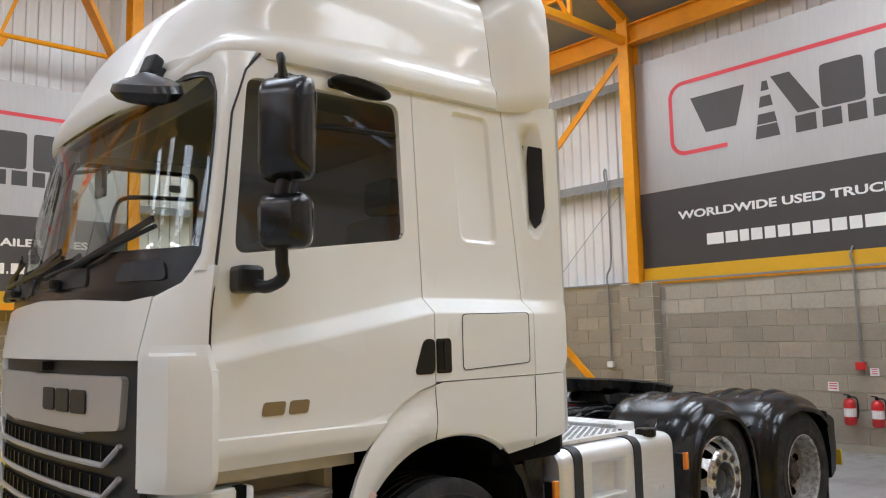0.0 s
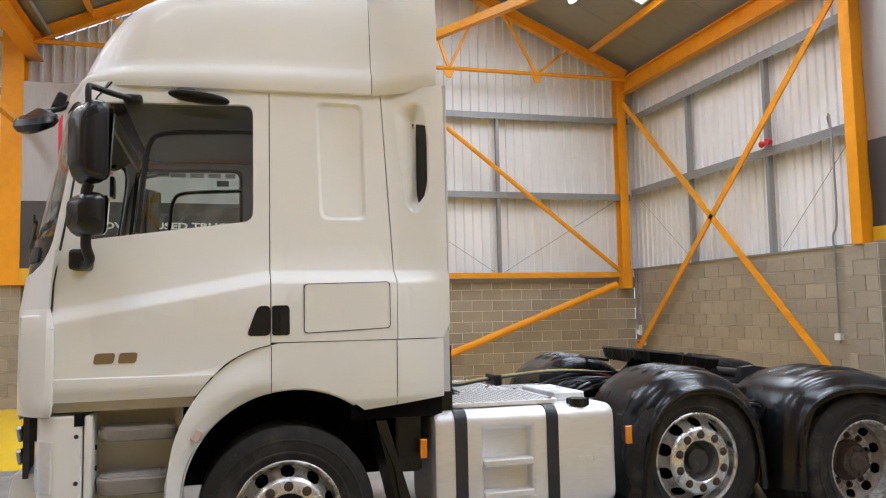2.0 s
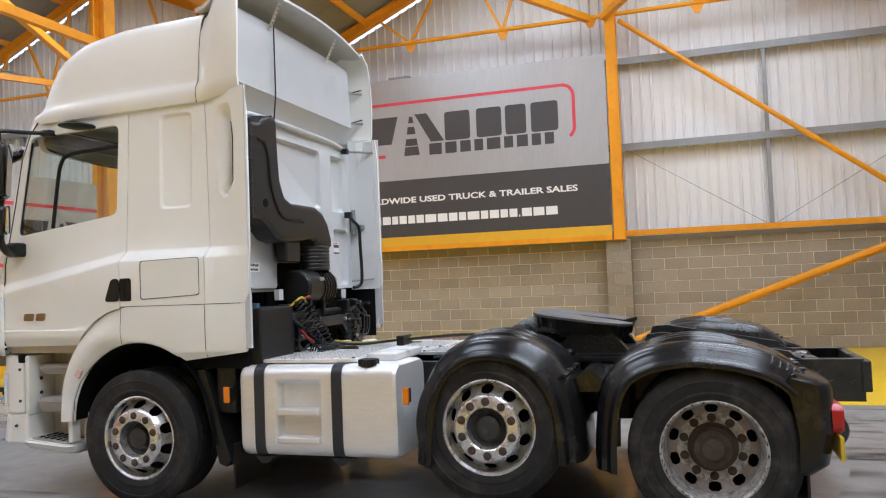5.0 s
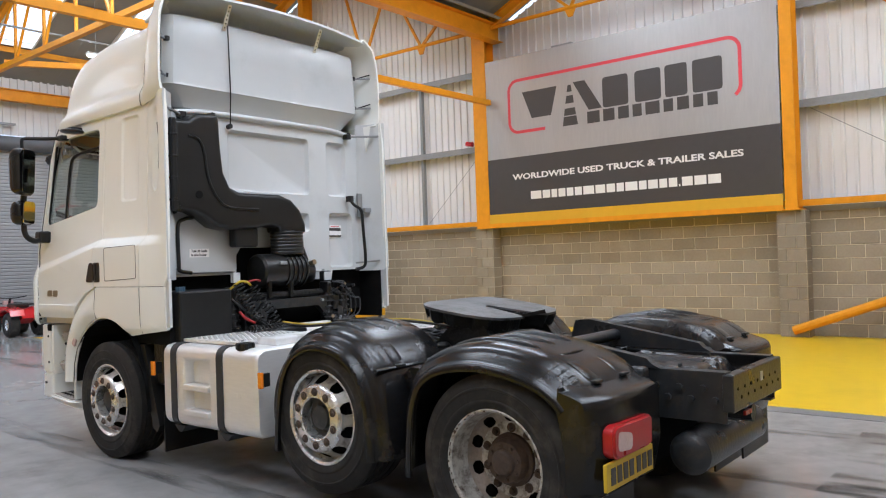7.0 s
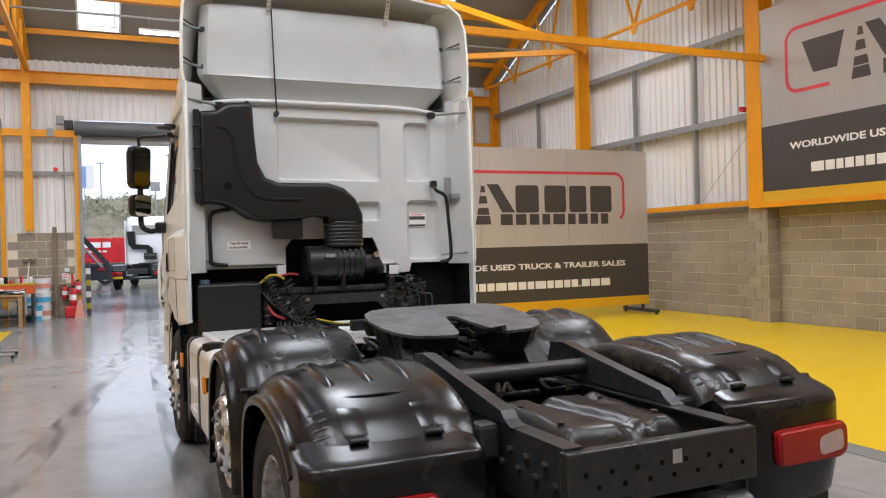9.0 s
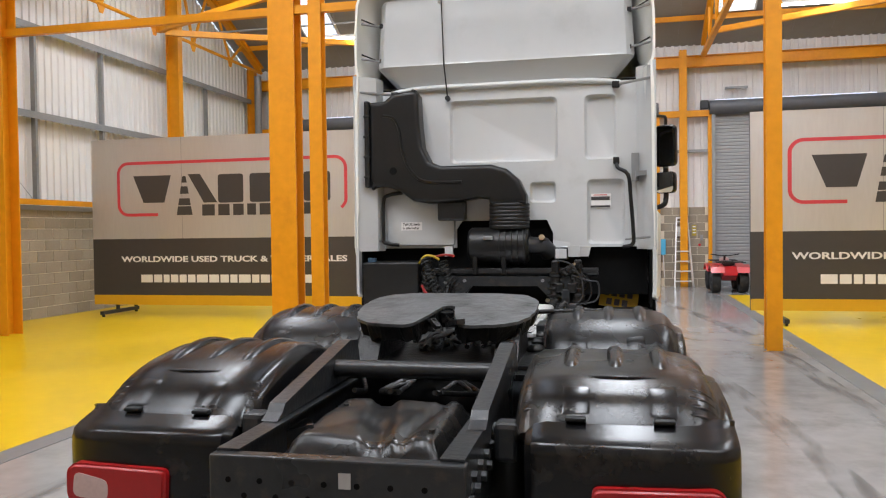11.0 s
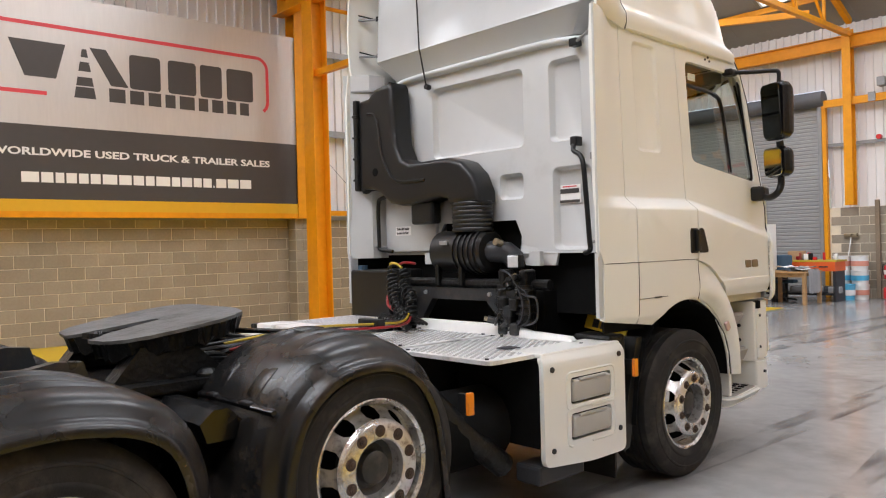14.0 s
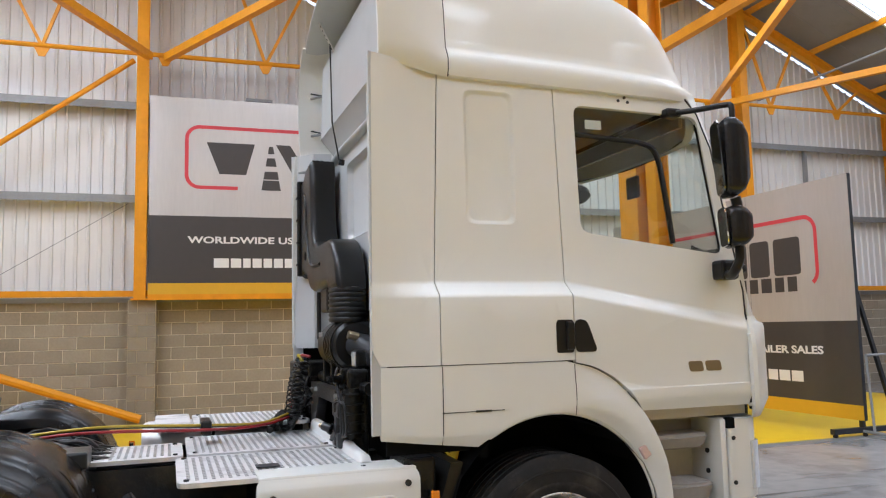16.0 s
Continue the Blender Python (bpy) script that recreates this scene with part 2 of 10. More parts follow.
M = {
    'scuff': scuff("tyre_rubber_marks", (0.06, 0.058, 0.055), 2.6, 0.55),
    'paint': mat("cream_white_paint", (0.768, 0.772, 0.732), 0.40, 0, 0.01, 2.0, coat=0.34, rvar=0.02, spec=0.28),
    # the cab's white again, darker and cooler: shade on its back is in the colour
    'paint_shaded': mat("shaded_white_rear_paint", (0.53, 0.545, 0.547), 0.38, 0, 0.03, 2.0, coat=0.22,
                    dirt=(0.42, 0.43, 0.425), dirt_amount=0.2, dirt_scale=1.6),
    # cab white greyed further: the weaker light on the roof back is painted in
    'paint_roof_back': mat("shaded_roof_back_paint", (0.415, 0.43, 0.432), 0.36, 0, 0.04, 2.0, coat=0.25,
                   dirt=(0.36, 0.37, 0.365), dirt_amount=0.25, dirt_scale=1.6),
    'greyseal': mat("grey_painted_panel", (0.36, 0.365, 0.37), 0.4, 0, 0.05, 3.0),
    'fender': mat("gloss_black_plastic", (0.007, 0.007, 0.0075), 0.24, 0, 0.2, 5.0, bump=0.05, bscale=22, rvar=0.18,
                  dirt=(0.032, 0.027, 0.023), dirt_amount=0.30, dirt_scale=5.0, spec=0.4),
    'fender_dusty': mat("dusty_black_plastic", (0.010, 0.0098, 0.0098), 0.26, 0, 0.2, 5.0, bump=0.05, bscale=22, rvar=0.18,
                        dirt=(0.055, 0.044, 0.035), dirt_amount=0.40, dirt_scale=4.5, spec=0.42),
    'black': mat("black_plastic", (0.011, 0.011, 0.011), 0.36, 0, 0.2, 8.0, bump=0.06, bscale=200, spec=0.35),
    'trim': mat("dark_grey_trim", (0.03, 0.031, 0.034), 0.45, 0, 0.15, 8.0, spec=0.35),
    'frame': mat("chassis_grey_paint", (0.022, 0.024, 0.026), 0.33, 0.0, 0.3, 6.0, bump=0.2, bscale=45, rvar=0.18,
                 dirt=(0.060, 0.046, 0.036), dirt_amount=0.32, dirt_scale=12.0, spec=0.5),
    # grease on the coupling; behind the cab this black stands in for deep shade
    'grease_shade': mat("black_grease_and_shade", (0.006, 0.006, 0.006), 0.33, 0, 0.4, 20.0, bump=0.8, bscale=35, spec=0.4),
    'plate5': mat("greased_steel_plate", (0.135, 0.138, 0.14), 0.48, 0.35, 0.3, 8.0, bump=0.6, bscale=22,
                  dirt=(0.02, 0.02, 0.02), dirt_amount=0.4, dirt_scale=6.0),
    'tyre': mat("tyre_rubber", (0.021, 0.0198, 0.019), 0.7, 0, 0.25, 8.0, bump=0.15, bscale=120,
                dirt=(0.072, 0.062, 0.053), dirt_amount=0.4, dirt_scale=5.0, spec=0.25),
    'rim': mat("aluminium_rim", (0.72, 0.715, 0.70), 0.28, 0.78, 0.12, 10.0, bump=0.1, bscale=60, rvar=0.14,
               dirt=(0.10, 0.07, 0.05), dirt_amount=0.40, dirt_scale=24.0),
    'rimpaint': mat("chipped_silver_rim", (0.50, 0.49, 0.46), 0.45, 0.25, 0.2, 10.0, bump=0.2, bscale=60,
                    dirt=(0.07, 0.045, 0.03), dirt_amount=0.62, dirt_scale=22.0),
    'hub': mat("dusty_grey_hub", (0.045, 0.044, 0.042), 0.5, 0.3, 0.25, 12.0, bump=0.2, dirt=(0.12, 0.10, 0.08), dirt_amount=0.35, dirt_scale=9.0),
    # rim metal darkened and blotched: shading of the recessed band is in the colour
    'rimwell': mat("shaded_aluminium_rim", (0.58, 0.57, 0.55), 0.30, 0.88, 0.2, 12.0, bump=0.15, bscale=60, dirt=(0.05, 0.04, 0.033), dirt_amount=0.5, dirt_scale=18.0),
    'rimrust': mat("rusty_wheel_disc", (0.30, 0.25, 0.21), 0.6, 0.3, 0.3, 16.0, bump=0.3, bscale=60, dirt=(0.34, 0.32, 0.29), dirt_amount=0.5, dirt_scale=16.0),
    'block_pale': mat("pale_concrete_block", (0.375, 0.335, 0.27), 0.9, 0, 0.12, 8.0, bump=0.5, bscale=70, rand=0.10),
    'mortar_dull': mat("dull_mortar", (0.40, 0.355, 0.275), 0.95, 0, 0.12, 10.0, bump=0.4, bscale=90),
    'rust': mat("rusty_steel", (0.075, 0.05, 0.036), 0.8, 0.1, 0.4, 14.0, bump=0.4, bscale=60),
    'alu': mat("brushed_aluminium", (0.80, 0.795, 0.78), 0.42, 0.6, 0.06, 4.0, bump=0.04, bscale=90, stretch=(1, 1, 6)),
    'deck': mat("ribbed_deck_aluminium", (0.82, 0.82, 0.82), 0.42, 0.4, 0.08, 8.0,
                dirt=(0.35, 0.34, 0.33), dirt_amount=0.3, dirt_scale=5.0),
    'mirror': mat("mirror_glass", (0.8, 0.82, 0.82), 0.03, 1.0, 0.01, 4.0, rvar=0.0),
    'silver': mat("silver_grille_panel", (0.52, 0.52, 0.52), 0.35, 0.4, 0.04, 4.0),
    'step': mat("grey_step_plastic", (0.36, 0.34, 0.31), 0.55, 0, 0.1, 8.0, bump=0.1, dirt=(0.18, 0.16, 0.14), dirt_amount=0.5),
    'well': mat("cream_step_well", (0.60, 0.56, 0.46), 0.5, 0, 0.06, 5.0, dirt=(0.35, 0.31, 0.25), dirt_amount=0.3),
    'glass': glass("clear_window_glass", (0.80, 0.86, 0.83)),
    'screen': glass("windscreen_glass", (0.84, 0.88, 0.85), 1.0),
    'seat': mat("grey_cab_fabric", (0.09, 0.09, 0.095), 0.9, 0, 0.2, 30.0, bump=0.2, bscale=200),
    'lining': mat("light_cab_lining", (0.26, 0.25, 0.235), 0.85, 0, 0.08, 20.0),
    'redlens': mat("red_lamp_lens", (0.40, 0.008, 0.010), 0.3, 0, 0.1, 20.0, coat=0.15),
    'clearlens': mat("pale_lamp_lens", (0.62, 0.45, 0.42), 0.25, 0, 0.1, 20.0, coat=0.3),
    'amber': mat("amber_marker_lens", (0.75, 0.20, 0.01), 0.2, 0, 0.1, 20.0, coat=1.0),
    'yplate': mat("yellow_number_plate", (0.62, 0.42, 0.02), 0.4, 0, 0.05, 10.0),
    'hosey': mat("yellow_hose", (0.45, 0.33, 0.02), 0.45, 0, 0.1, 10.0),
    'hoser': mat("red_hose", (0.26, 0.01, 0.012), 0.4, 0, 0.1, 10.0),
    'orange': mat("orange_steel_paint", (0.73, 0.298, 0.006), 0.42, 0, 0.10, 3.0, bump=0.05, bscale=30,
                  dirt=(0.60, 0.225, 0.008), dirt_amount=0.22, dirt_scale=1.5, spec=0.3),
    'galv': mat("galvanised_steel", (0.27, 0.275, 0.275), 0.5, 0.3, 0.12, 6.0),
    'clad': mat("white_cladding", (0.73, 0.715, 0.695), 0.5, 0, 0.035, 1.5, dirt=(0.68, 0.655, 0.62), dirt_amount=0.2,
                dirt_scale=0.8, stretch=(1, 1, 0.3)),
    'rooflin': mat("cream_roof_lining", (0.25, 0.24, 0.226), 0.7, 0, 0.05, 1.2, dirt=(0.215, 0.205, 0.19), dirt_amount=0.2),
    'block': mat("concrete_block", (0.285, 0.243, 0.185), 0.9, 0, 0.14, 8.0, bump=0.5, bscale=70, rand=0.12),
    'mortar': mat("pale_mortar", (0.68, 0.605, 0.465), 0.95, 0, 0.12, 10.0, bump=0.4, bscale=90),
    'floor': mat("polished_grey_concrete", (0.275, 0.27, 0.262), 0.17, 0, 0.15, 2.0, bump=0.02, bscale=8, rvar=0.1,
                 dirt=(0.185, 0.177, 0.168), dirt_amount=0.42, dirt_scale=1.3),
    'yfloor': mat("yellow_floor_paint", (0.69, 0.445, 0.006), 0.32, 0, 0.06, 1.5, bump=0.02, bscale=8,
                  dirt=(0.60, 0.385, 0.008), dirt_amount=0.25, dirt_scale=0.8, spec=0.35),
    'gline': mat("grey_floor_line", (0.17, 0.17, 0.165), 0.35, 0, 0.1, 4.0),
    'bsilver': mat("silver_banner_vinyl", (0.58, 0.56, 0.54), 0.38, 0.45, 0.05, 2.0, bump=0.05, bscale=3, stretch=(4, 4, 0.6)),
    # same silver vinyl, darkened for the banners that hang in dimmer light
    'bsilver_shaded': mat("shaded_silver_banner_vinyl", (0.425, 0.416, 0.407), 0.42, 0.5, 0.06, 2.0, bump=0.05, bscale=3, stretch=(4, 4, 0.6)),
    'bdark': mat("charcoal_banner_vinyl", (0.055, 0.05, 0.048), 0.42, 0, 0.06, 3.0),
    'bgold': mat("yellow_banner_strip", (0.66, 0.37, 0.012), 0.42, 0, 0.05, 3.0),
    'bred': mat("red_print", (0.62, 0.055, 0.07), 0.4, 0, 0.04, 3.0),
    'bwhite': mat("white_print", (0.78, 0.77, 0.75), 0.45, 0, 0.02, 3.0),
    'shutter': mat("grey_roller_slats", (0.33, 0.335, 0.335), 0.45, 0.2, 0.06, 4.0),
    'shutterbox': mat("dark_shutter_roll", (0.10, 0.105, 0.115), 0.5, 0.1, 0.1, 4.0),
    'wood': mat("pale_timber", (0.36, 0.21, 0.09), 0.65, 0, 0.2, 8.0, bump=0.1, stretch=(1, 1, 5)),
    'oldwood': mat("weathered_pallet_wood", (0.20, 0.15, 0.10), 0.8, 0, 0.25, 8.0, bump=0.2),
    'bluewood': mat("blue_painted_timber", (0.035, 0.075, 0.12), 0.6, 0, 0.15, 8.0),
    'card': mat("brown_cardboard", (0.46, 0.29, 0.15), 0.85, 0, 0.06, 6.0),
    'white': mat("white_plastic", (0.72, 0.72, 0.70), 0.4, 0, 0.04, 6.0),
    'red': mat("bright_red_paint", (0.55, 0.018, 0.022), 0.3, 0, 0.06, 6.0, coat=0.4),
    'blue': mat("bright_blue_paint", (0.02, 0.06, 0.40), 0.35, 0, 0.08, 6.0, coat=0.3),
    'grey': mat("grey_plastic", (0.28, 0.28, 0.28), 0.5, 0, 0.1, 6.0),
    'cyan': mat("light_blue_plastic", (0.08, 0.40, 0.62), 0.45, 0, 0.1, 6.0),
    'cone': mat("salmon_plastic", (0.60, 0.25, 0.18), 0.6, 0, 0.1, 6.0),
    'asphalt': mat("wet_asphalt", (0.17, 0.17, 0.178), 0.14, 0, 0.25, 1.0, bump=0.04, bscale=20, rvar=0.14,
                   dirt=(0.08, 0.082, 0.088), dirt_amount=0.45, dirt_scale=0.5),
    # bank and leaf colours are paled in place of haze
    'bank': mat("rough_grass_bank", (0.215, 0.195, 0.135), 0.95, 0, 0.4, 2.0, bump=1.0, bscale=6),
    'leaf': mat("bush_leaves", (0.19, 0.18, 0.115), 0.8, 0, 0.3, 4.0, rand=0.3),
    # flat black for dark parts and for sheets that paint shade into hollows
    'dark': mat("black_parts_and_shade", (0.008, 0.008, 0.008), 0.8, 0, 0.2, 6.0, spec=0.05),
    'cabor': mat("orange_drawer_paint", (0.65, 0.10, 0.015), 0.45, 0, 0.06, 4.0),
    'leafy': mat("lime_plastic", (0.35, 0.45, 0.05), 0.5, 0, 0.08, 6.0),
    'cyanfilm': mat("pale_blue_film", (0.50, 0.60, 0.68), 0.18, 0, 0.12, 4.0, bump=0.5, bscale=9),
    'gloss': mat("gloss_black_mirror_shell", (0.006, 0.006, 0.0065), 0.26, 0, 0.15, 9.0, bump=0.03, bscale=220, rvar=0.06),
    'hlens': mat("clear_headlamp_lens", (0.62, 0.64, 0.66), 0.12, 0.1, 0.1, 12.0, coat=1.0),
    # mirror glass with a dark reflection put into its colour
    'dimmirror': mat("mirror_glass_dark_reflection", (0.16, 0.17, 0.17), 0.04, 1.0, 0.01, 4.0, rvar=0.0),
    # sign blue paled: the mist in front of it is painted in
    'signblue': mat("misty_blue_sign", (0.20, 0.30, 0.55), 0.5, 0, 0.05, 2.0),
    'hatch': mat("pale_grey_hatch", (0.40, 0.39, 0.36), 0.5, 0, 0.05, 5.0),
    'led': glow("led_tube", (1.0, 0.95, 0.88), 40.0),
    'tan': mat("bronze_badge", (0.32, 0.26, 0.17), 0.3, 0.7, 0.05, 6.0),
}


# ---------------------------------------------------------------- shape helpers
def thing(name, loc=(0, 0, 0), label="", category="", group="", kind="", rz=0.0):
    ob = new(name)
    ob.empty_display_size = 0.1
    ob.matrix_basis = pose(*loc, 0, 0, rz)
    return tagged(ob, label, category, group, kind)


def part(name, bm, material, parent=None, label="", smooth=0.0, local=False):
    """One mesh object from a bmesh. Geometry is in world metres unless local; smooth: crease angle in degrees."""
    me = bpy.data.meshes.new(name)
    bm.normal_update()
    bm.to_mesh(me)
    bm.free()
    me.materials.append(M[material] if isinstance(material, str) else material)
    if smooth:
        for f in me.polygons:
            f.use_smooth = True
        me.set_sharp_from_angle(angle=radians(smooth))
    ob = new(name, me)
    if parent is not None:
        ob.parent = parent
        if not local:
            top = parent
            while top.parent is not None:
                top = top.parent
            ob.matrix_parent_inverse = Matrix.Identity(4)
            ob.location = ORIGIN.get(top.name, Vector((0, 0, 0))) * (1 if parent is top else 0)
    if label:
        tagged(ob, label)
    return ob


ORIGIN = {}


def base(name, loc, label, category, group="", kind="", rz=0.0):
    """A thing whose parts are modelled in world metres: the Empty stands at loc."""
    ob = thing(name, loc, label, category, group, kind, rz)
    ORIGIN[ob.name] = -Vector(loc)
    return ob


def box(bm, x0, x1, y0, y1, z0, z1, bev=0.0, seg=2, m=None):
    r = bmesh.ops.create_cube(bm, size=1)
    vs = r["verts"]
    t = Matrix.LocRotScale(((x0 + x1) / 2, (y0 + y1) / 2, (z0 + z1) / 2), None, (abs(x1 - x0), abs(y1 - y0), abs(z1 - z0)))
    bmesh.ops.transform(bm, matrix=t, verts=vs)
    if bev:
        es = list({e for v in vs for e in v.link_edges})
        r = bmesh.ops.bevel(bm, geom=es, offset=bev, segments=seg, affect='EDGES', profile=0.5)
        vs = list({v for f in r["faces"] for v in f.verts} | {v for v in vs if v.is_valid})
    if m is not None:
        bmesh.ops.transform(bm, matrix=m, verts=[v for v in vs if v.is_valid])
    return bm


def B(*a, **k):
    return box(bmesh.new(), *a, **k)


def beam(bm, a, b, w, h=None, up=(0, 0, 1)):
    """A rectangular bar from a to b, w across and h along up."""
    a, b = Vector(a), Vector(b)
    d = b - a
    x = d.normalized()
    y = Vector(up).cross(x)
    if y.length < 1e-4:
        y = Vector((1, 0, 0)).cross(x)
    y.normalize()
    z = x.cross(y)
    m = Matrix((x, y, z)).transposed().to_4x4()
    m.translation = (a + b) / 2
    r = bmesh.ops.create_cube(bm, size=1)
    bmesh.ops.transform(bm, matrix=m @ Matrix.Diagonal((d.length, w, h or w, 1)), verts=r["verts"])
    return bm


def ibeam(bm, a, b, w, h, up=(0, 0, 1), t=0.018):
    """An I-section from a to b."""
    u = Vector(up).normalized()
    a, b = Vector(a), Vector(b)
    beam(bm, a + u * (h / 2 - t / 2), b + u * (h / 2 - t / 2), w, t, up)
    beam(bm, a - u * (h / 2 - t / 2), b - u * (h / 2 - t / 2), w, t, up)
    beam(bm, a, b, t, h - 2 * t, up)
    return bm


def tube(bm, pts, r, n=8, caps=True, closed=False):
    """A round bar along points; r is one radius or one for each point."""
    pts = [Vector(p) for p in pts]
    rs = r if isinstance(r, (list, tuple)) else [r] * len(pts)
    rings, ref = [], None
    k = len(pts)
    for i, p in enumerate(pts):
        if closed:
            d = pts[(i + 1) % k] - pts[i - 1]
        else:
            d = pts[min(i + 1, k - 1)] - pts[max(i - 1, 0)]
        d.normalize()
        if ref is None:
            ref = d.orthogonal().normalized()
        ref = (ref - d * ref.dot(d))
        if ref.length < 1e-5:
            ref = d.orthogonal()
        ref.normalize()
        q = d.cross(ref)
        rings.append([bm.verts.new(p + (ref * math.cos(2 * math.pi * j / n) + q * math.sin(2 * math.pi * j / n)) * rs[i]) for j in range(n)])
    for i in range(k if closed else k - 1):
        a, b = rings[i], rings[(i + 1) % k]
        for j in range(n):
            bm.faces.new((a[j], a[(j + 1) % n], b[(j + 1) % n], b[j]))
    if caps and not closed:
        bm.faces.new(rings[0][::-1])
        bm.faces.new(rings[-1])
    return bm


def curve(pts, n=6):
    """Points of a smooth line through pts."""
    pts = [Vector(p) for p in pts]
    out = []
    for i in range(len(pts) - 1):
        p0, p1, p2, p3 = pts[max(i - 1, 0)], pts[i], pts[i + 1], pts[min(i + 2, len(pts) - 1)]
        for j in range(n):
            t = j / n
            out.append(0.5 * ((2 * p1) + (p2 - p0) * t + (2 * p0 - 5 * p1 + 4 * p2 - p3) * t * t + (3 * p1 - p0 - 3 * p2 + p3) * t ** 3))
    out.append(pts[-1])
    return out


def lathe(bm, prof, n, m, skip=None):
    """Turns a profile of (radius, along) about the local x axis; skip(i, j) leaves a face out."""
    rings = []
    for r, x in prof:
        rings.append([bm.verts.new(m @ Vector((x, r * math.cos(2 * math.pi * j / n), r * math.sin(2 * math.pi * j / n)))) for j in range(n)])
    for i in range(len(prof) - 1):
        for j in range(n):
            if skip and skip(i, j):
                continue
            bm.faces.new((rings[i][j], rings[i][(j + 1) % n], rings[i + 1][(j + 1) % n], rings[i + 1][j]))
    return rings


def prism(bm, pts, a, b, axis):
    """A polygon of 2D points set at a and b along an axis: 'x': (y, z), 'y': (x, z), 'z': (x, y)."""
    def at(p, v):
        return {'x': (v, p[0], p[1]), 'y': (p[0], v, p[1]), 'z': (p[0], p[1], v)}[axis]
    lo = [bm.verts.new(at(p, a)) for p in pts]
    hi = [bm.verts.new(at(p, b)) for p in pts]
    n = len(pts)
    bm.faces.new(lo)
    bm.faces.new(hi[::-1])
    for i in range(n):
        bm.faces.new((lo[i], hi[i], hi[(i + 1) % n], lo[(i + 1) % n]))
    bmesh.ops.recalc_face_normals(bm, faces=bm.faces)
    return bm


def roundpoly(pts, r, seg=4):
    """A 2D polygon with its corners rounded."""
    out = []
    n = len(pts)
    for i in range(n):
        p0, p1, p2 = (Vector(pts[(i + k) % n]) for k in (-1, 0, 1))
        a, b = (p0 - p1), (p2 - p1)
        rr = min(r, a.length * 0.45, b.length * 0.45)
        s, e = p1 + a.normalized() * rr, p1 + b.normalized() * rr
        for j in range(seg + 1):
            t = j / seg
            out.append(tuple((1 - t) ** 2 * s + 2 * t * (1 - t) * p1 + t * t * e))
    return out


def loft(bm, rows, close_u=False, cap=False):
    """Faces between rows of 3D points of equal count."""
    vs = [[bm.verts.new(p) for p in row] for row in rows]
    for i in range(len(vs) - 1):
        m = len(vs[i])
        for j in range(m if close_u else m - 1):
            bm.faces.new((vs[i][j], vs[i][(j + 1) % m], vs[i + 1][(j + 1) % m], vs[i + 1][j]))
    if cap and close_u:
        bm.faces.new(vs[0][::-1])
        bm.faces.new(vs[-1])
    bmesh.ops.recalc_face_normals(bm, faces=bm.faces)
    return bm


def sheet(outer, holes, place, thick, cuts_u=(), cuts_v=(), centre=(0, 0.2, 2.0)):
    """A curved sheet: a 2D outline with holes, cut into strips, laid into space by place(u, v), thickened."""
    bm = bmesh.new()
    loops = [[Vector((u, v, 0)) for u, v in loop] for loop in (outer, *holes)]
    vs = [bm.verts.new(p) for loop in loops for p in loop]
    for tri in geometry.tessellate_polygon(loops):
        if len(set(tri)) == 3 and abs((vs[tri[1]].co - vs[tri[0]].co).cross(vs[tri[2]].co - vs[tri[0]].co).z) > 1e-9:
            bm.faces.new([vs[k] for k in tri])
    for c in cuts_u:
        bmesh.ops.bisect_plane(bm, geom=bm.verts[:] + bm.edges[:] + bm.faces[:], plane_co=(c, 0, 0), plane_no=(1, 0, 0))
    for c in cuts_v:
        at, lean = c if isinstance(c, tuple) else ((0, c), 0.0)
        bmesh.ops.bisect_plane(bm, geom=bm.verts[:] + bm.edges[:] + bm.faces[:], plane_co=(*at, 0), plane_no=(-lean, 1, 0))
    for v in bm.verts:
        v.co = place(v.co.x, v.co.y)
    bmesh.ops.recalc_face_normals(bm, faces=bm.faces)
    lean = sum(f.normal.dot(f.calc_center_median() - Vector(centre)) * f.calc_area() for f in bm.faces)
    if lean < 0:
        bmesh.ops.reverse_faces(bm, faces=bm.faces[:])
    if thick:
        bmesh.ops.solidify(bm, geom=bm.faces[:], thickness=thick)
        bmesh.ops.recalc_face_normals(bm, faces=bm.faces)
    return bm


def words(text, size, m, material, parent, name="lettering", depth=0.004, width=None, label=""):
    """Flat raised lettering in the built-in font; width: the length it is set to."""
    c = bpy.data.curves.new("lettering", 'FONT')
    c.offset = size * 0.028
    c.body, c.size, c.extrude, c.align_x, c.resolution_u = text, size, depth / 2, 'LEFT', 3
    tmp = new("lettering_source", c)
    bpy.context.view_layer.update()
    me = bpy.data.meshes.new_from_object(tmp.evaluated_get(bpy.context.evaluated_depsgraph_get()))
    bpy.data.objects.remove(tmp)
    xs = [v.co.x for v in me.vertices]
    k = (width / (max(xs) - min(xs))) if width else 1.0
    me.transform(m @ Matrix.Diagonal((k, 1, 1, 1)) @ Matrix.Translation((-min(xs), 0, 0)))
    me.materials.clear()
    me.materials.append(M[material])
    ob = new(name, me)
    ob.parent = parent
    if parent is not None and parent.name in ORIGIN:
        ob.location = ORIGIN[parent.name]
    if label:
        tagged(ob, label)
    return ob


# ---------------------------------------------------------------- hall: numbers
XE, XW, YS, YN = 10.12, -10.38, -8.45, 15.92      # inner faces of the block walls
BT = 2.25                                         # top of the block walls
EAVE, SLOPE = 6.85, 0.45
VALLEY, RIDGE_S, RIDGE_N = 3.85, -2.35, 9.95


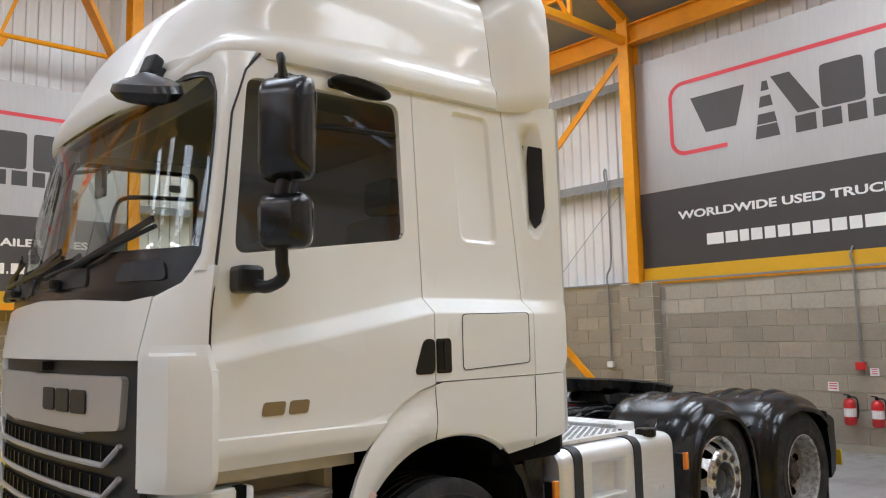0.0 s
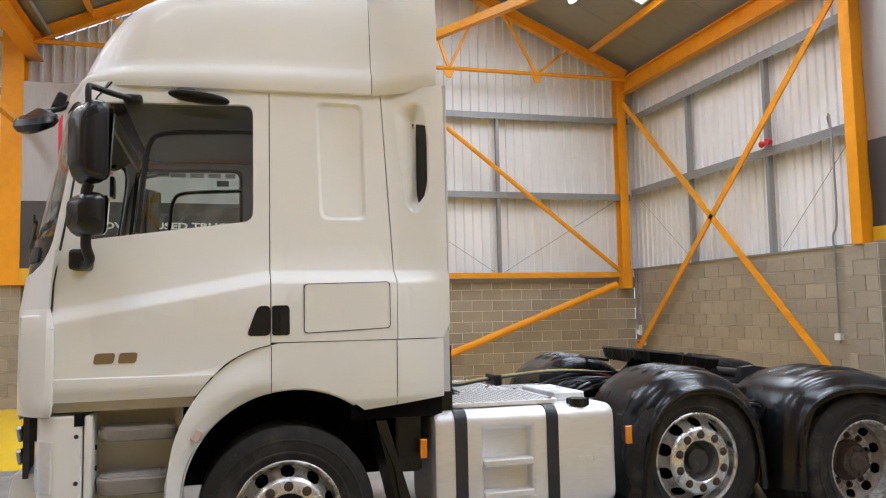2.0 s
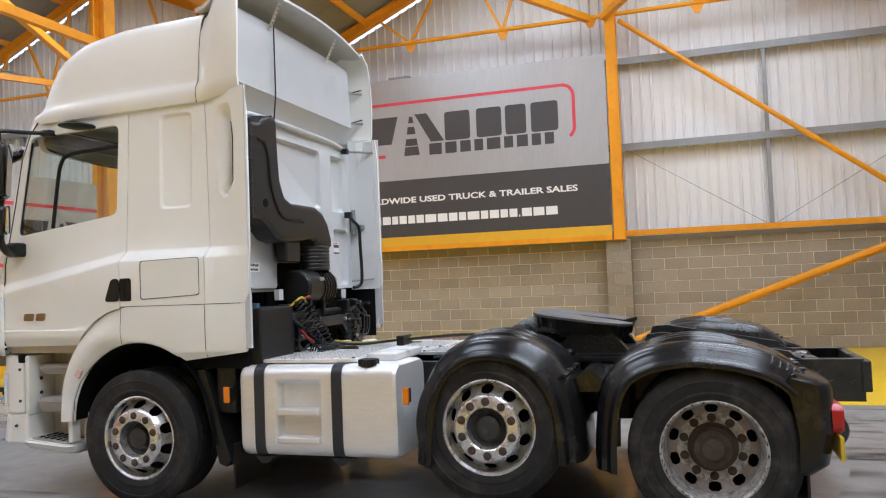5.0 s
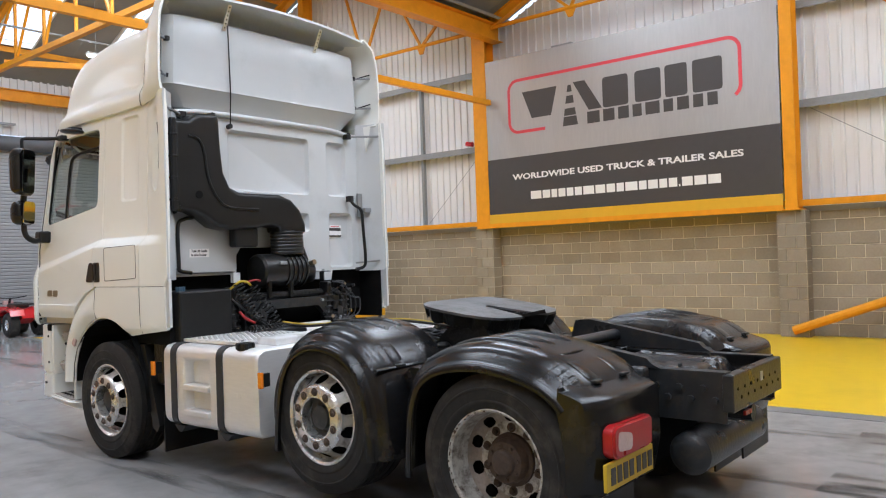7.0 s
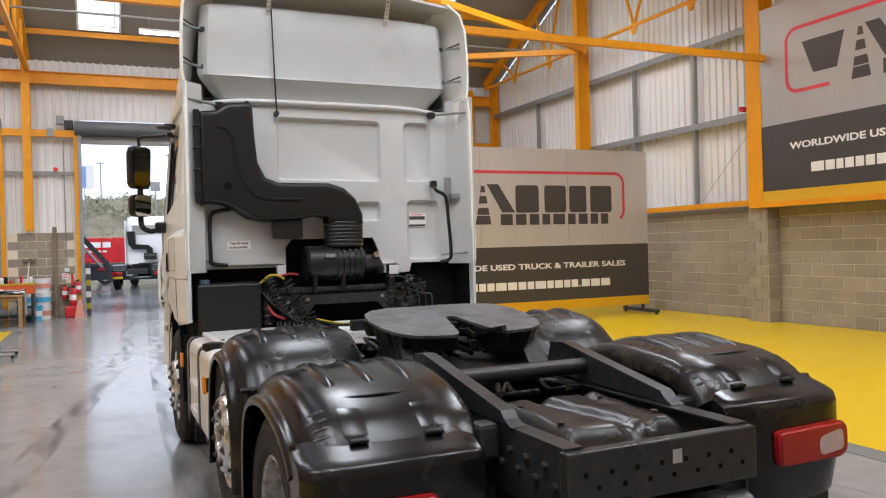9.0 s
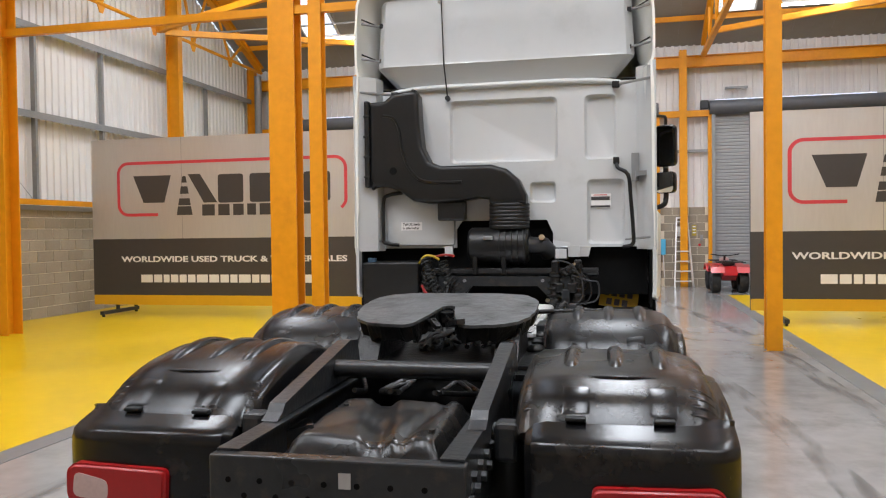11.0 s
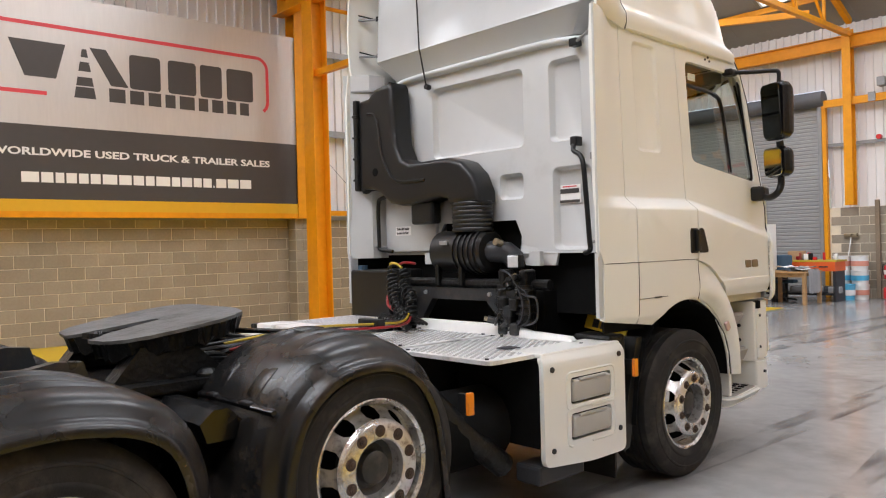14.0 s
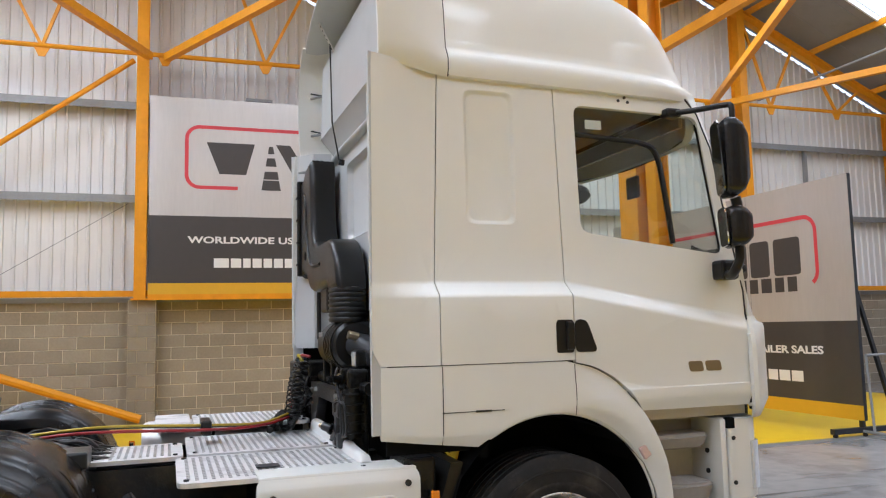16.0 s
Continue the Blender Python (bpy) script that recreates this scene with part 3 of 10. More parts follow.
def roof_z(y):
    if y < RIDGE_S:
        return EAVE + SLOPE * (y - YS)
    if y < VALLEY:
        return EAVE + SLOPE * (VALLEY - y)
    if y < RIDGE_N:
        return EAVE + SLOPE * (y - VALLEY)
    return EAVE + SLOPE * (YN - y)


# ---------------------------------------------------------------- floor
floor = tagged(part("floor", B(XW - 0.3, XE + 0.3, YS - 0.3, YN + 0.3, -0.2, 0.0), 'floor'),
               "polished grey concrete workshop floor with tyre marks", "floor", kind="structure")
for nm, x0, x1, y0, y1, lx in (("painted_floor_east", 3.55, XE, YS, YN - 3.0, 3.43), ("painted_floor_west", XW, -3.67, YS, 12.3, -3.55)):
    z = tagged(part(nm, B(x0, x1, y0, y1, 0.0, 0.004), 'yfloor'), "yellow painted floor bay beside the grey lane", "floor", kind="structure")
    part("edge_line", B(lx - 0.12, lx + 0.12, y0, y1, 0.0, 0.0045), 'gline', z, "dark grey edge line")

for pts, w in (([(-1.1, -8.0), (-1.25, -3.0), (-1.15, 3.0), (-0.9, 9.0), (-0.6, 15.9)], 0.3), ([(1.1, -8.0), (1.05, -3.0), (1.15, 3.0), (1.3, 9.0), (1.4, 15.9)], 0.3), ([(2.6, -6.0), (2.2, 0.0), (1.2, 7.0), (0.6, 15.9)], 0.26),
               ([(-3.0, -6.5), (-2.5, -1.0), (-1.6, 6.0), (-1.2, 15.9)], 0.26), ([(3.1, -1.0), (2.9, 5.0), (1.7, 12.0), (1.0, 15.9)], 0.24), ([(-2.9, -3.8), (-1.2, -4.6), (0.8, -5.2), (3.0, -5.1)], 0.5)):
    cv = curve([(x, y, 0.0012) for x, y in pts], 8)
    bm = bmesh.new()
    rows = []
    for i, p in enumerate(cv):
        t = (cv[min(i + 1, len(cv) - 1)] - cv[max(i - 1, 0)]).normalized()
        nn = Vector((-t.y, t.x, 0)) * w / 2
        rows.append([p + nn, p - nn])
    loft(bm, rows)
    part("tyre_mark", bm, 'scuff', floor, "faint dark tyre mark on the concrete")


# ---------------------------------------------------------------- block walls
def block_mesh(name, ln, h=0.215, d=0.012, mt='block'):
    me = bpy.data.meshes.new(name)
    bm = bmesh.new()
    box(bm, -ln / 2, ln / 2, -d, 0.0, -h / 2, h / 2)
    for v in bm.verts:
        if v.co.y < -d / 2:
            v.co.x *= 1 - 0.006 / ln
            v.co.z *= 1 - 0.006 / h
    bm.to_mesh(me)
    bm.free()
    me.materials.append(M[mt])
    return me


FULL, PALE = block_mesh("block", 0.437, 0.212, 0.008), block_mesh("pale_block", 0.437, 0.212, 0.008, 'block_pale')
block_jobs = []


def block_wall(wall, u0, u1, to_world, near, skip=()):
    """Notes the blocks of a wall; near: the stretch whose blocks are single pieces."""
    block_jobs.append((wall, u0, u1, to_world, near, skip))


def lay_blocks():
    for wall, u0, u1, to_world, near, skip in block_jobs:
        rest = bmesh.new()
        count = 0
        for k in range(10):
            z = 0.1125 + 0.225 * k
            u = u0 + (0.225 if k % 2 == 0 else 0.0)
            while u < u1 - 0.1:
                if not any(a - 0.2 < u < b + 0.2 for a, b in skip):
                    m = to_world(u, z)
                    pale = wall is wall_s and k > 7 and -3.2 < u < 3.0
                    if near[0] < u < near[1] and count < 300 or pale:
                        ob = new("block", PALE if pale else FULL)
                        ob.parent = wall
                        ob.matrix_basis = m
                        count += 1
                    else:
                        n0 = len(rest.verts)
                        rest.from_mesh(FULL)
                        rest.verts.ensure_lookup_table()
                        bmesh.ops.transform(rest, matrix=m, verts=rest.verts[n0:])
                u += 0.45
        if len(rest.verts):
            tagged(part("far_blocks", rest, 'block', wall), kind="stuff")
        else:
            rest.free()


wall_e = tagged(part("wall_east", B(XE + 0.008, XE + 0.2, YS, YN, 0, BT), 'mortar'), "grey concrete block wall with pale mortar joints", "wall", kind="structure")
wall_w = tagged(part("wall_west", B(XW - 0.2, XW - 0.008, YS, YN, 0, BT), 'mortar'), "grey concrete block wall with pale mortar joints", "wall", kind="structure")
wall_s = tagged(part("wall_south", B(XW, XE, YS - 0.2, YS - 0.008, 0, BT + 0.18), 'mortar_dull'), "grey concrete block wall with pale mortar joints", "wall", kind="structure")
block_wall(wall_e, YS, YN, lambda u, z: pose(XE + 0.008, u, z, 0, 0, -90), (-8.4, 5.0))
block_wall(wall_w, YS, YN, lambda u, z: pose(XW - 0.008, u, z, 0, 0, 90), (-6.0, 7.4))
block_wall(wall_s, XW, XE, lambda u, z: pose(u, YS - 0.008, z + 0.1, 0, 0, 180), (-3.2, 10.2))
DOORS = ((-8.55, -4.24), (-2.32, 1.98), (3.55, 7.86))
wall_n = thing("wall_north", (0, YN, 0), "block and cladding wall with three vehicle doorways", "wall", kind="structure")
ORIGIN[wall_n.name] = Vector((0, -YN, 0))
nb = bmesh.new()
edges_n = [XW] + [v for d in DOORS for v in d] + [XE]
for a, b in zip(edges_n[::2], edges_n[1::2]):
    box(nb, a, b, YN + 0.012, YN + 0.2, 0, BT)
nbase = part("block_base", nb, 'mortar', wall_n)
block_jobs.append((nbase, XW, XE, lambda u, z: pose(u, YN + 0.012, z), (99, 100), DOORS))

# pilasters under the wall columns
for wall, x, s in ((wall_e, XE, -1), (wall_w, XW, 1)):
    for y in (-2.42, 4.2, 10.2):
        bm = bmesh.new()
        box(bm, x, x + s * 0.30, y - 0.23, y + 0.23, 0, 2.2)
        p = part("pilaster", bm, 'mortar', wall)
        st = bmesh.new()
        for k in range(10):
            z0 = 0.005 + 0.2195 * k
            xa, xb = sorted((x + s * 0.30, x + s * 0.312))
            if k % 2:
                box(st, xa, xb, y - 0.225, y - 0.08, z0, z0 + 0.21)
                box(st, xa, xb, y - 0.07, y + 0.225, z0, z0 + 0.21)
            else:
                box(st, xa, xb, y - 0.225, y + 0.08, z0, z0 + 0.21)
                box(st, xa, xb, y + 0.09, y + 0.225, z0, z0 + 0.21)
            for q in (-1, 1):
                ya, yb = sorted((y + q * 0.23, y + q * 0.242))
                xa2, xb2 = sorted((x + s * 0.01, x + s * 0.295))
                box(st, xa2, xb2, ya, yb, z0, z0 + 0.21)
        tagged(part("pilaster_blocks", st, 'block', p), kind="stuff")
for x in (3.3, -3.5):
    p = part("pilaster", B(x - 0.3, x + 0.3, YS, YS + 0.22, 0, 2.42), 'mortar', wall_s)
    st = bmesh.new()
    for k in range(11):
        z0 = 0.005 + 0.2195 * k
        c = 0.14 if k % 2 else -0.07
        box(st, x - 0.295, x + c - 0.005, YS + 0.22, YS + 0.232, z0, z0 + 0.21)
        box(st, x + c + 0.005, x + 0.295, YS + 0.22, YS + 0.232, z0, z0 + 0.21)
        for q in (-1, 1):
            xa, xb = sorted((x + q * 0.30, x + q * 0.312))
            box(st, xa, xb, YS + 0.01, YS + 0.215, z0, z0 + 0.21)
    tagged(part("pilaster_blocks", st, 'block', p), kind="stuff")


# ---------------------------------------------------------------- cladding
def cladding(u0, u1, z0f, topf, place, holes=()):
    """Trapezoidal sheeting: ribs each 0.2 m."""
    bm = bmesh.new()
    us = []
    u = u0
    while u < u1:
        for du, d in ((0.0, 0.0), (0.135, 0.0), (0.148, 0.036), (0.187, 0.036)):
            if u + du < u1:
                us.append((u + du, d))
        u += 0.2
    us.append((u1, 0.0))
    prev = None
    for uu, d in us:
        col = []
        z0 = z0f
        for a, b, zt in holes:
            if a <= uu <= b:
                z0 = zt
        for z in (z0, topf(uu)):
            col.append(bm.verts.new(place(uu, z, d)))
        if prev:
            bm.faces.new((prev[0], col[0], col[1], prev[1]))
        prev = col
    bmesh.ops.recalc_face_normals(bm, faces=bm.faces)
    bmesh.ops.solidify(bm, geom=bm.faces[:], thickness=0.012)
    return bm


tagged(part("cladding_east", cladding(YS - 0.3, YN + 0.3, BT - 0.05, roof_z, lambda u, z, d: (XE + 0.26 - d, u, z)), 'clad'),
       "white ribbed steel wall cladding", "wall", kind="structure")
tagged(part("cladding_west", cladding(YS - 0.3, YN + 0.3, BT - 0.05, roof_z, lambda u, z, d: (XW - 0.26 + d, u, z)), 'clad'),
       "white ribbed steel wall cladding", "wall", kind="structure")
tagged(part("cladding_south", cladding(XW - 0.3, XE + 0.3, BT + 0.1, lambda u: EAVE + 0.1, lambda u, z, d: (u, YS - 0.26 + d, z)), 'clad'),
       "white ribbed steel wall cladding", "wall", kind="structure")
part("cladding", cladding(XW - 0.3, XE + 0.3, BT - 0.05, lambda u: EAVE + 0.1, lambda u, z, d: (u, YN + 0.26 - d, z),
                          [(a, b, 5.3) for a, b in DOORS]), 'clad', wall_n)

# ledges on the block walls
for nm, bb in (("ledge_east", (XE - 0.045, XE + 0.3, YS, YN, BT - 0.075, BT + 0.02)), ("ledge_west", (XW - 0.3, XW + 0.045, YS, YN, BT - 0.075, BT + 0.02)),
               ("ledge_south", (XW, XE, YS - 0.3, YS + 0.03, BT + 0.18, BT + 0.21))):
    tagged(part(nm, B(*bb), 'galv'), "grey metal flashing along the block wall top", "trim", kind="structure")

# ---------------------------------------------------------------- roof
SKYX = (-7.55, -4.7, -1.75, 1.05, 4.0, 6.85)
roof = thing("ceiling", (0, 0, EAVE), "cream lined double-pitched roof with skylights", "ceiling", kind="structure")
ORIGIN[roof.name] = Vector((0, 0, -EAVE))
SLOPES = ((YS, RIDGE_S), (VALLEY, RIDGE_S), (VALLEY, RIDGE_N), (YN, RIDGE_N))
for ye, yr in SLOPES:
    ln = abs(yr - ye)
    sg = 1 if yr > ye else -1
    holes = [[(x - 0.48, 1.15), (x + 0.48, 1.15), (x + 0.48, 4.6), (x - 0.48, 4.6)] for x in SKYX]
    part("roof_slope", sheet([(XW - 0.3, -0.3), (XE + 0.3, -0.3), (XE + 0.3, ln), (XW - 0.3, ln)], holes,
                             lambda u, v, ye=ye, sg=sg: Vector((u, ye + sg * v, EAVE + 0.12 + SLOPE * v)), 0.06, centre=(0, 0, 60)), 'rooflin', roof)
    fr = bmesh.new()
    for x in SKYX:
        for q in (-0.5, 0.5):
            beam(fr, (x + q, ye + sg * 1.1, EAVE + 0.10 + SLOPE * 1.1), (x + q, ye + sg * 4.65, EAVE + 0.10 + SLOPE * 4.65), 0.05, 0.12)
        for v in (1.13, 4.62):
            beam(fr, (x - 0.5, ye + sg * v, EAVE + 0.10 + SLOPE * v), (x + 0.5, ye + sg * v, EAVE + 0.10 + SLOPE * v), 0.05, 0.12)
    part("skylight_frames", fr, 'white', roof)
    seams = bmesh.new()
    for i in range(21):
        x = XW + 1.0 * i
        beam(seams, (x, ye + sg * 0.1, EAVE + 0.118 + SLOPE * 0.1), (x, yr - sg * 0.05, EAVE + 0.118 + SLOPE * (ln - 0.05)), 0.012, 0.006)
    part("roof_seams", seams, 'galv', roof)

# daylight that enters by the skylights
SKY_COL = (0.93, 0.97, 1.0)
for ye, yr, xs in ((YN, RIDGE_N, SKYX), (YS, RIDGE_S, SKYX), (VALLEY, RIDGE_S, (-4.7, 1.05, 6.85)), (VALLEY, RIDGE_N, SKYX)):
    sg = 1 if yr > ye else -1
    for x in xs:
        c = Vector((x, ye + sg * 2.87, EAVE + 0.16 + SLOPE * 2.87))
        nrm = Vector((0, SLOPE * sg, -1)).normalized()
        lamp = area_lamp("skylight_daylight", c, c + nrm, 0.94, 3.7, SKYLIGHT_W * (0.25 if ye == YN else 1.2 if yr == RIDGE_N else 1.1), SKY_COL)


# ---------------------------------------------------------------- steel frame
frame_e = thing("steel_frame_east", (XE, 0, 0), "orange painted steel columns and bracing along the wall", "steelwork", kind="structure")
frame_w = thing("steel_frame_west", (XW, 0, 0), "orange painted steel columns and bracing along the wall", "steelwork", kind="structure")
frame_s = thing("steel_frame_south", (0, YS, 0), "orange painted steel columns and bracing along the wall", "steelwork", kind="structure")
frame_n = thing("steel_frame_north", (0, YN, 0), "orange painted steel columns and door rails", "steelwork", kind="structure")
frame_r = thing("roof_steelwork", (0, 0, EAVE), "orange lattice trusses, purlins and wind bracing", "steelwork", kind="structure")
for ob in (frame_e, frame_w, frame_s, frame_n, frame_r):
    ORIGIN[ob.name] = -ob.location.copy()

for fr, xf, s in ((frame_e, XE - 0.38, 1), (frame_w, XW + 0.42, -1)):
    for y, z0 in ((-2.46, 2.2), (4.15, 2.2), (10.2 if s > 0 else 10.85, 2.2)):
        top = roof_z(y) if y < 0 or y > 9 else EAVE
        bm = ibeam(bmesh.new(), (xf + s * 0.16, y, z0), (xf + s * 0.16, y, top), 0.36 if 0 < y < 5 else 0.2, 0.34, up=(1, 0, 0))
        part("column", bm, 'orange', fr)
        part("base_plate", B(xf - 0.02 if s > 0 else xf - 0.36, xf + 0.36 if s > 0 else xf + 0.02, y - 0.15, y + 0.15, z0, z0 + 0.03), 'orange', fr)
    for y in (YS + 0.2, YN - 0.2):
        part("corner_column", ibeam(bmesh.new(), (xf + s * 0.42, y, 2.05 if y < 0 else 0), (xf + s * 0.42, y, EAVE), 0.2, 0.24, up=(1, 0, 0)), 'orange', fr)
        part("corner_post", B(xf + s * 0.42 - 0.03, xf + s * 0.42 + 0.03, y - 0.03, y + 0.03, 0, 2.1), 'orange', fr)
    # grey rails and posts behind the columns
    xg = XE + 0.10 if s > 0 else XW - 0.10
    for z in (4.15, 5.9):
        bm = bmesh.new()
        box(bm, xg - 0.07, xg + 0.07, YS, YN, z - 0.02, z + 0.0)
        box(bm, xg - s * 0.07 - 0.008, xg - s * 0.07 + 0.008, YS, YN, z - 0.14, z)
        part("sheeting_rail", bm, 'galv', fr)
    for y in (-5.3, 6.3, 8.4, 13.0):
        part("sheeting_post", B(xg - 0.05, xg + 0.05, y - 0.035, y + 0.035, BT, 5.88), 'galv', fr)
    # orange rail above the blocks
    xo = xf + s * 0.2
    part("bottom_rail", B(min(xo, xo + s * 0.06), max(xo, xo + s * 0.06), YS + 0.2, YN, 2.27, 2.38), 'orange', fr)
    # gable lattice
    xt = xf + s * 0.10
    for ya, yb in ((YS + 0.2, VALLEY), (VALLEY, YN - 0.2)):
        yc = (ya + yb) / 2
        part("tie_chord", tube(bmesh.new(), [(xt, ya, 6.72), (xt, yb, 6.72)], 0.045, 8), 'orange', fr)
        rz = EAVE + SLOPE * (yb - ya) / 2 - 0.08
        for y0, y1 in ((ya, yc), (yb, yc)):
            part("rafter", ibeam(bmesh.new(), (xt, y0, EAVE - 0.05), (xt, y1, rz), 0.16, 0.22, up=(0, -SLOPE if y1 > y0 else SLOPE, 1)), 'orange', fr)
        nodes = [ya + (yb - ya) * k for k in (0.175, 0.34, 0.51, 0.66, 0.83)]
        for k, y in enumerate(nodes):
            part("gusset", prism(bmesh.new(), [(y - 0.16, 6.75), (y + 0.16, 6.75), (y + 0.05, 6.52), (y - 0.05, 6.52)], xt - 0.012, xt + 0.012, 'x'), 'orange', fr)
            for dy in (-0.75, 0.75):
                yy = y + dy
                zt = EAVE + SLOPE * min(yy - ya, yb - yy) - 0.12
                if k != 2 and zt > 6.9:
                    part("web_bar", beam(bmesh.new(), (xt, y, 6.7), (xt, yy, zt), 0.055), 'orange', fr)
    # diagonal wall bracing
    xb = xf + s * 0.22
    part("brace", tube(bmesh.new(), [(xb, -2.62, 6.62), (xb, YS + 0.3, 2.32)], 0.05, 8), 'orange', fr)
    part("brace", tube(bmesh.new(), [(xb - s * 0.2, YS + 0.62, 2.1), (xb - s * 0.2, -2.42, 0.12)], 0.078, 10), 'orange', fr)
    part("brace_shoe", B(xb - 0.09, xb + 0.09, YS + 0.17, YS + 0.42, 2.02, 2.44, 0.01), 'orange', fr)

# south wall frame
for x in (3.3, -3.5):
    part("column", ibeam(bmesh.new(), (x, YS + 0.12, 2.42), (x, YS + 0.12, EAVE), 0.2, 0.3, up=(0, 1, 0)), 'orange', frame_s)
part("eaves_beam", ibeam(bmesh.new(), (XW, YS + 0.1, 6.62), (XE, YS + 0.1, 6.62), 0.2, 0.34), 'orange', frame_s)
for z in (4.25, 5.93):
    bm = bmesh.new()
    box(bm, XW, XE, YS - 0.17, YS - 0.03, z - 0.02, z)
    box(bm, XW, XE, YS - 0.035, YS - 0.02, z - 0.15, z)
    part("sheeting_rail", bm, 'galv', frame_s)
for x in (7.85, 5.5, -7.0, -5.0):
    part("sheeting_post", B(x - 0.04, x + 0.04, YS - 0.14, YS - 0.04, BT + 0.2, 5.9), 'galv', frame_s)
for a, b in (((10.25, 6.43), (3.86, 0.42)), ((3.41, 6.3), (10.05, 0.42))):
    part("brace", beam(bmesh.new(), (a[0], YS + 0.16, a[1]), (b[0], YS + 0.16, b[1]), 0.03, 0.12), 'orange', frame_s)

# north wall frame
for x in (-3.55, 9.3, -9.6, 2.75):
    part("column", ibeam(bmesh.new(), (x, YN - 0.1, 2.3 if x in (-3.55,) else 0.0), (x, YN - 0.1, EAVE - 0.2), 0.2, 0.25, up=(0, 1, 0)), 'orange', frame_n)
part("eaves_beam", ibeam(bmesh.new(), (XW, YN - 0.1, 6.33), (XE, YN - 0.1, 6.33), 0.2, 0.32), 'orange', frame_n)
for a, b in ((XW, -8.55), (-4.24, -2.32), (1.98, 3.55), (7.86, XE)):
    part("door_rail", B(a, b, YN - 0.15, YN - 0.02, 4.78, 4.96), 'orange', frame_n)
    part("sheeting_rail", B(a, b, YN + 0.05, YN + 0.12, 3.8, 3.88), 'galv', frame_n)
for a, b in DOORS:
    for x in (a - 0.08, b + 0.08):
        part("door_post", B(x - 0.05, x + 0.05, YN - 0.12, YN + 0.0, 0, 4.9), 'orange', frame_n)
        part("door_guide", B(x - 0.045 + (0.09 if x < (a + b) / 2 else -0.09), x + 0.045 + (0.09 if x < (a + b) / 2 else -0.09), YN - 0.16, YN + 0.01, 0, 5.0), 'galv', frame_n)
part("brace", beam(bmesh.new(), (9.2, YN - 0.15, 6.1), (7.95, YN - 0.15, 4.95), 0.06), 'orange', frame_n)
part("brace", beam(bmesh.new(), (-9.6, YN - 0.15, 6.1), (-8.4, YN - 0.15, 4.95), 0.06), 'orange', frame_n)

# inner columns and the cross beam under the valley
part("wide_column", ibeam(bmesh.new(), (-4.02, 3.95, 0), (-4.02, 3.95, EAVE), 0.42, 0.30, up=(0, 1, 0), t=0.03), 'orange', frame_r)
part("column", ibeam(bmesh.new(), (-3.48, 3.9, 0), (-3.48, 3.9, EAVE), 0.2, 0.2, up=(0, 1, 0)), 'orange', frame_r)
part("column", ibeam(bmesh.new(), (2.96, 3.9, 0), (2.96, 3.9, EAVE), 0.2, 0.2, up=(0, 1, 0)), 'orange', frame_r)
part("column", ibeam(bmesh.new(), (-9.1, 3.9, 0), (-9.1, 3.9, EAVE), 0.36, 0.34, up=(0, 1, 0)), 'orange', frame_r)
part("cross_beam", B(-9.2, XE - 0.3, 3.84, 3.94, 4.96, 5.08), 'orange', frame_r)
part("valley_beam", ibeam(bmesh.new(), (XW, VALLEY, 6.62), (XE, VALLEY, 6.62), 0.26, 0.40), 'orange', frame_r)

# trusses across the hall
for x in (-3.5, 3.3):
    for ya, yb in ((YS + 0.1, VALLEY), (VALLEY, YN - 0.1)):
        yc = (ya + yb) / 2
        zc = 6.5
        part("bottom_chord", beam(bmesh.new(), (x, ya, zc), (x, yb, zc), 0.12, 0.12), 'orange', frame_r)
        for y0 in (ya, yb):
            part("top_chord", beam(bmesh.new(), (x, y0, EAVE - 0.03), (x, yc, EAVE + SLOPE * (yb - ya) / 2 - 0.05), 0.12, 0.14), 'orange', frame_r)
        for k in range(1, 8):
            y = ya + (yb - ya) * k / 8
            zt = EAVE + SLOPE * min(y - ya, yb - y) - 0.08
            part("web_bar", beam(bmesh.new(), (x, y, zc), (x, y, zt), 0.06), 'orange', frame_r)
            y2 = ya + (yb - ya) * (k + (1 if k < 4 else -1)) / 8
            if k != 4:
                zt2 = EAVE + SLOPE * min(y2 - ya, yb - y2) - 0.08
                part("web_bar", beam(bmesh.new(), (x, y, zc), (x, y2, zt2), 0.05), 'orange', frame_r)
for ye, yr in SLOPES:
    sg = 1 if yr > ye else -1
    for k in (1.0, 2.9, 4.75, 5.9):
        z = EAVE + SLOPE * k + 0.02
        part("purlin", B(XW, XE, ye + sg * k - 0.03, ye + sg * k + 0.03, z - 0.07, z + 0.07), 'orange', frame_r)
# level wind bracing from the gable columns to the trusses
for s in (1, -1):
    xg = XE - 0.4 if s > 0 else XW + 0.4
    xt = 3.3 if s > 0 else -3.5
    for yc in (-2.2, 10.1):
        for dy in (-3.4, 3.4):
            part("wind_brace", beam(bmesh.new(), (xg, yc + (0.15 if dy > 0 else -0.15), 6.66), (xt, yc + dy, 6.6), 0.12, 0.14), 'orange', frame_r)

# LED battens
def batten(x, y, z):
    b = base("led_batten", (x, y, z), "white LED batten light hung under the roof", "light", "LED battens")
    part("housing", B(x - 0.72, x + 0.72, y - 0.06, y + 0.06, z, z + 0.06, 0.01), 'white', b)
    part("diffuser", tube(bmesh.new(), [(x - 0.7, y, z - 0.01), (x + 0.7, y, z - 0.01)], 0.045, 8), 'led', b)
    for q in (-0.5, 0.5):
        part("hanger", tube(bmesh.new(), [(x + q, y, z + 0.06), (x + q, y, roof_z(y) + 0.1)], 0.006, 5), 'galv', b)


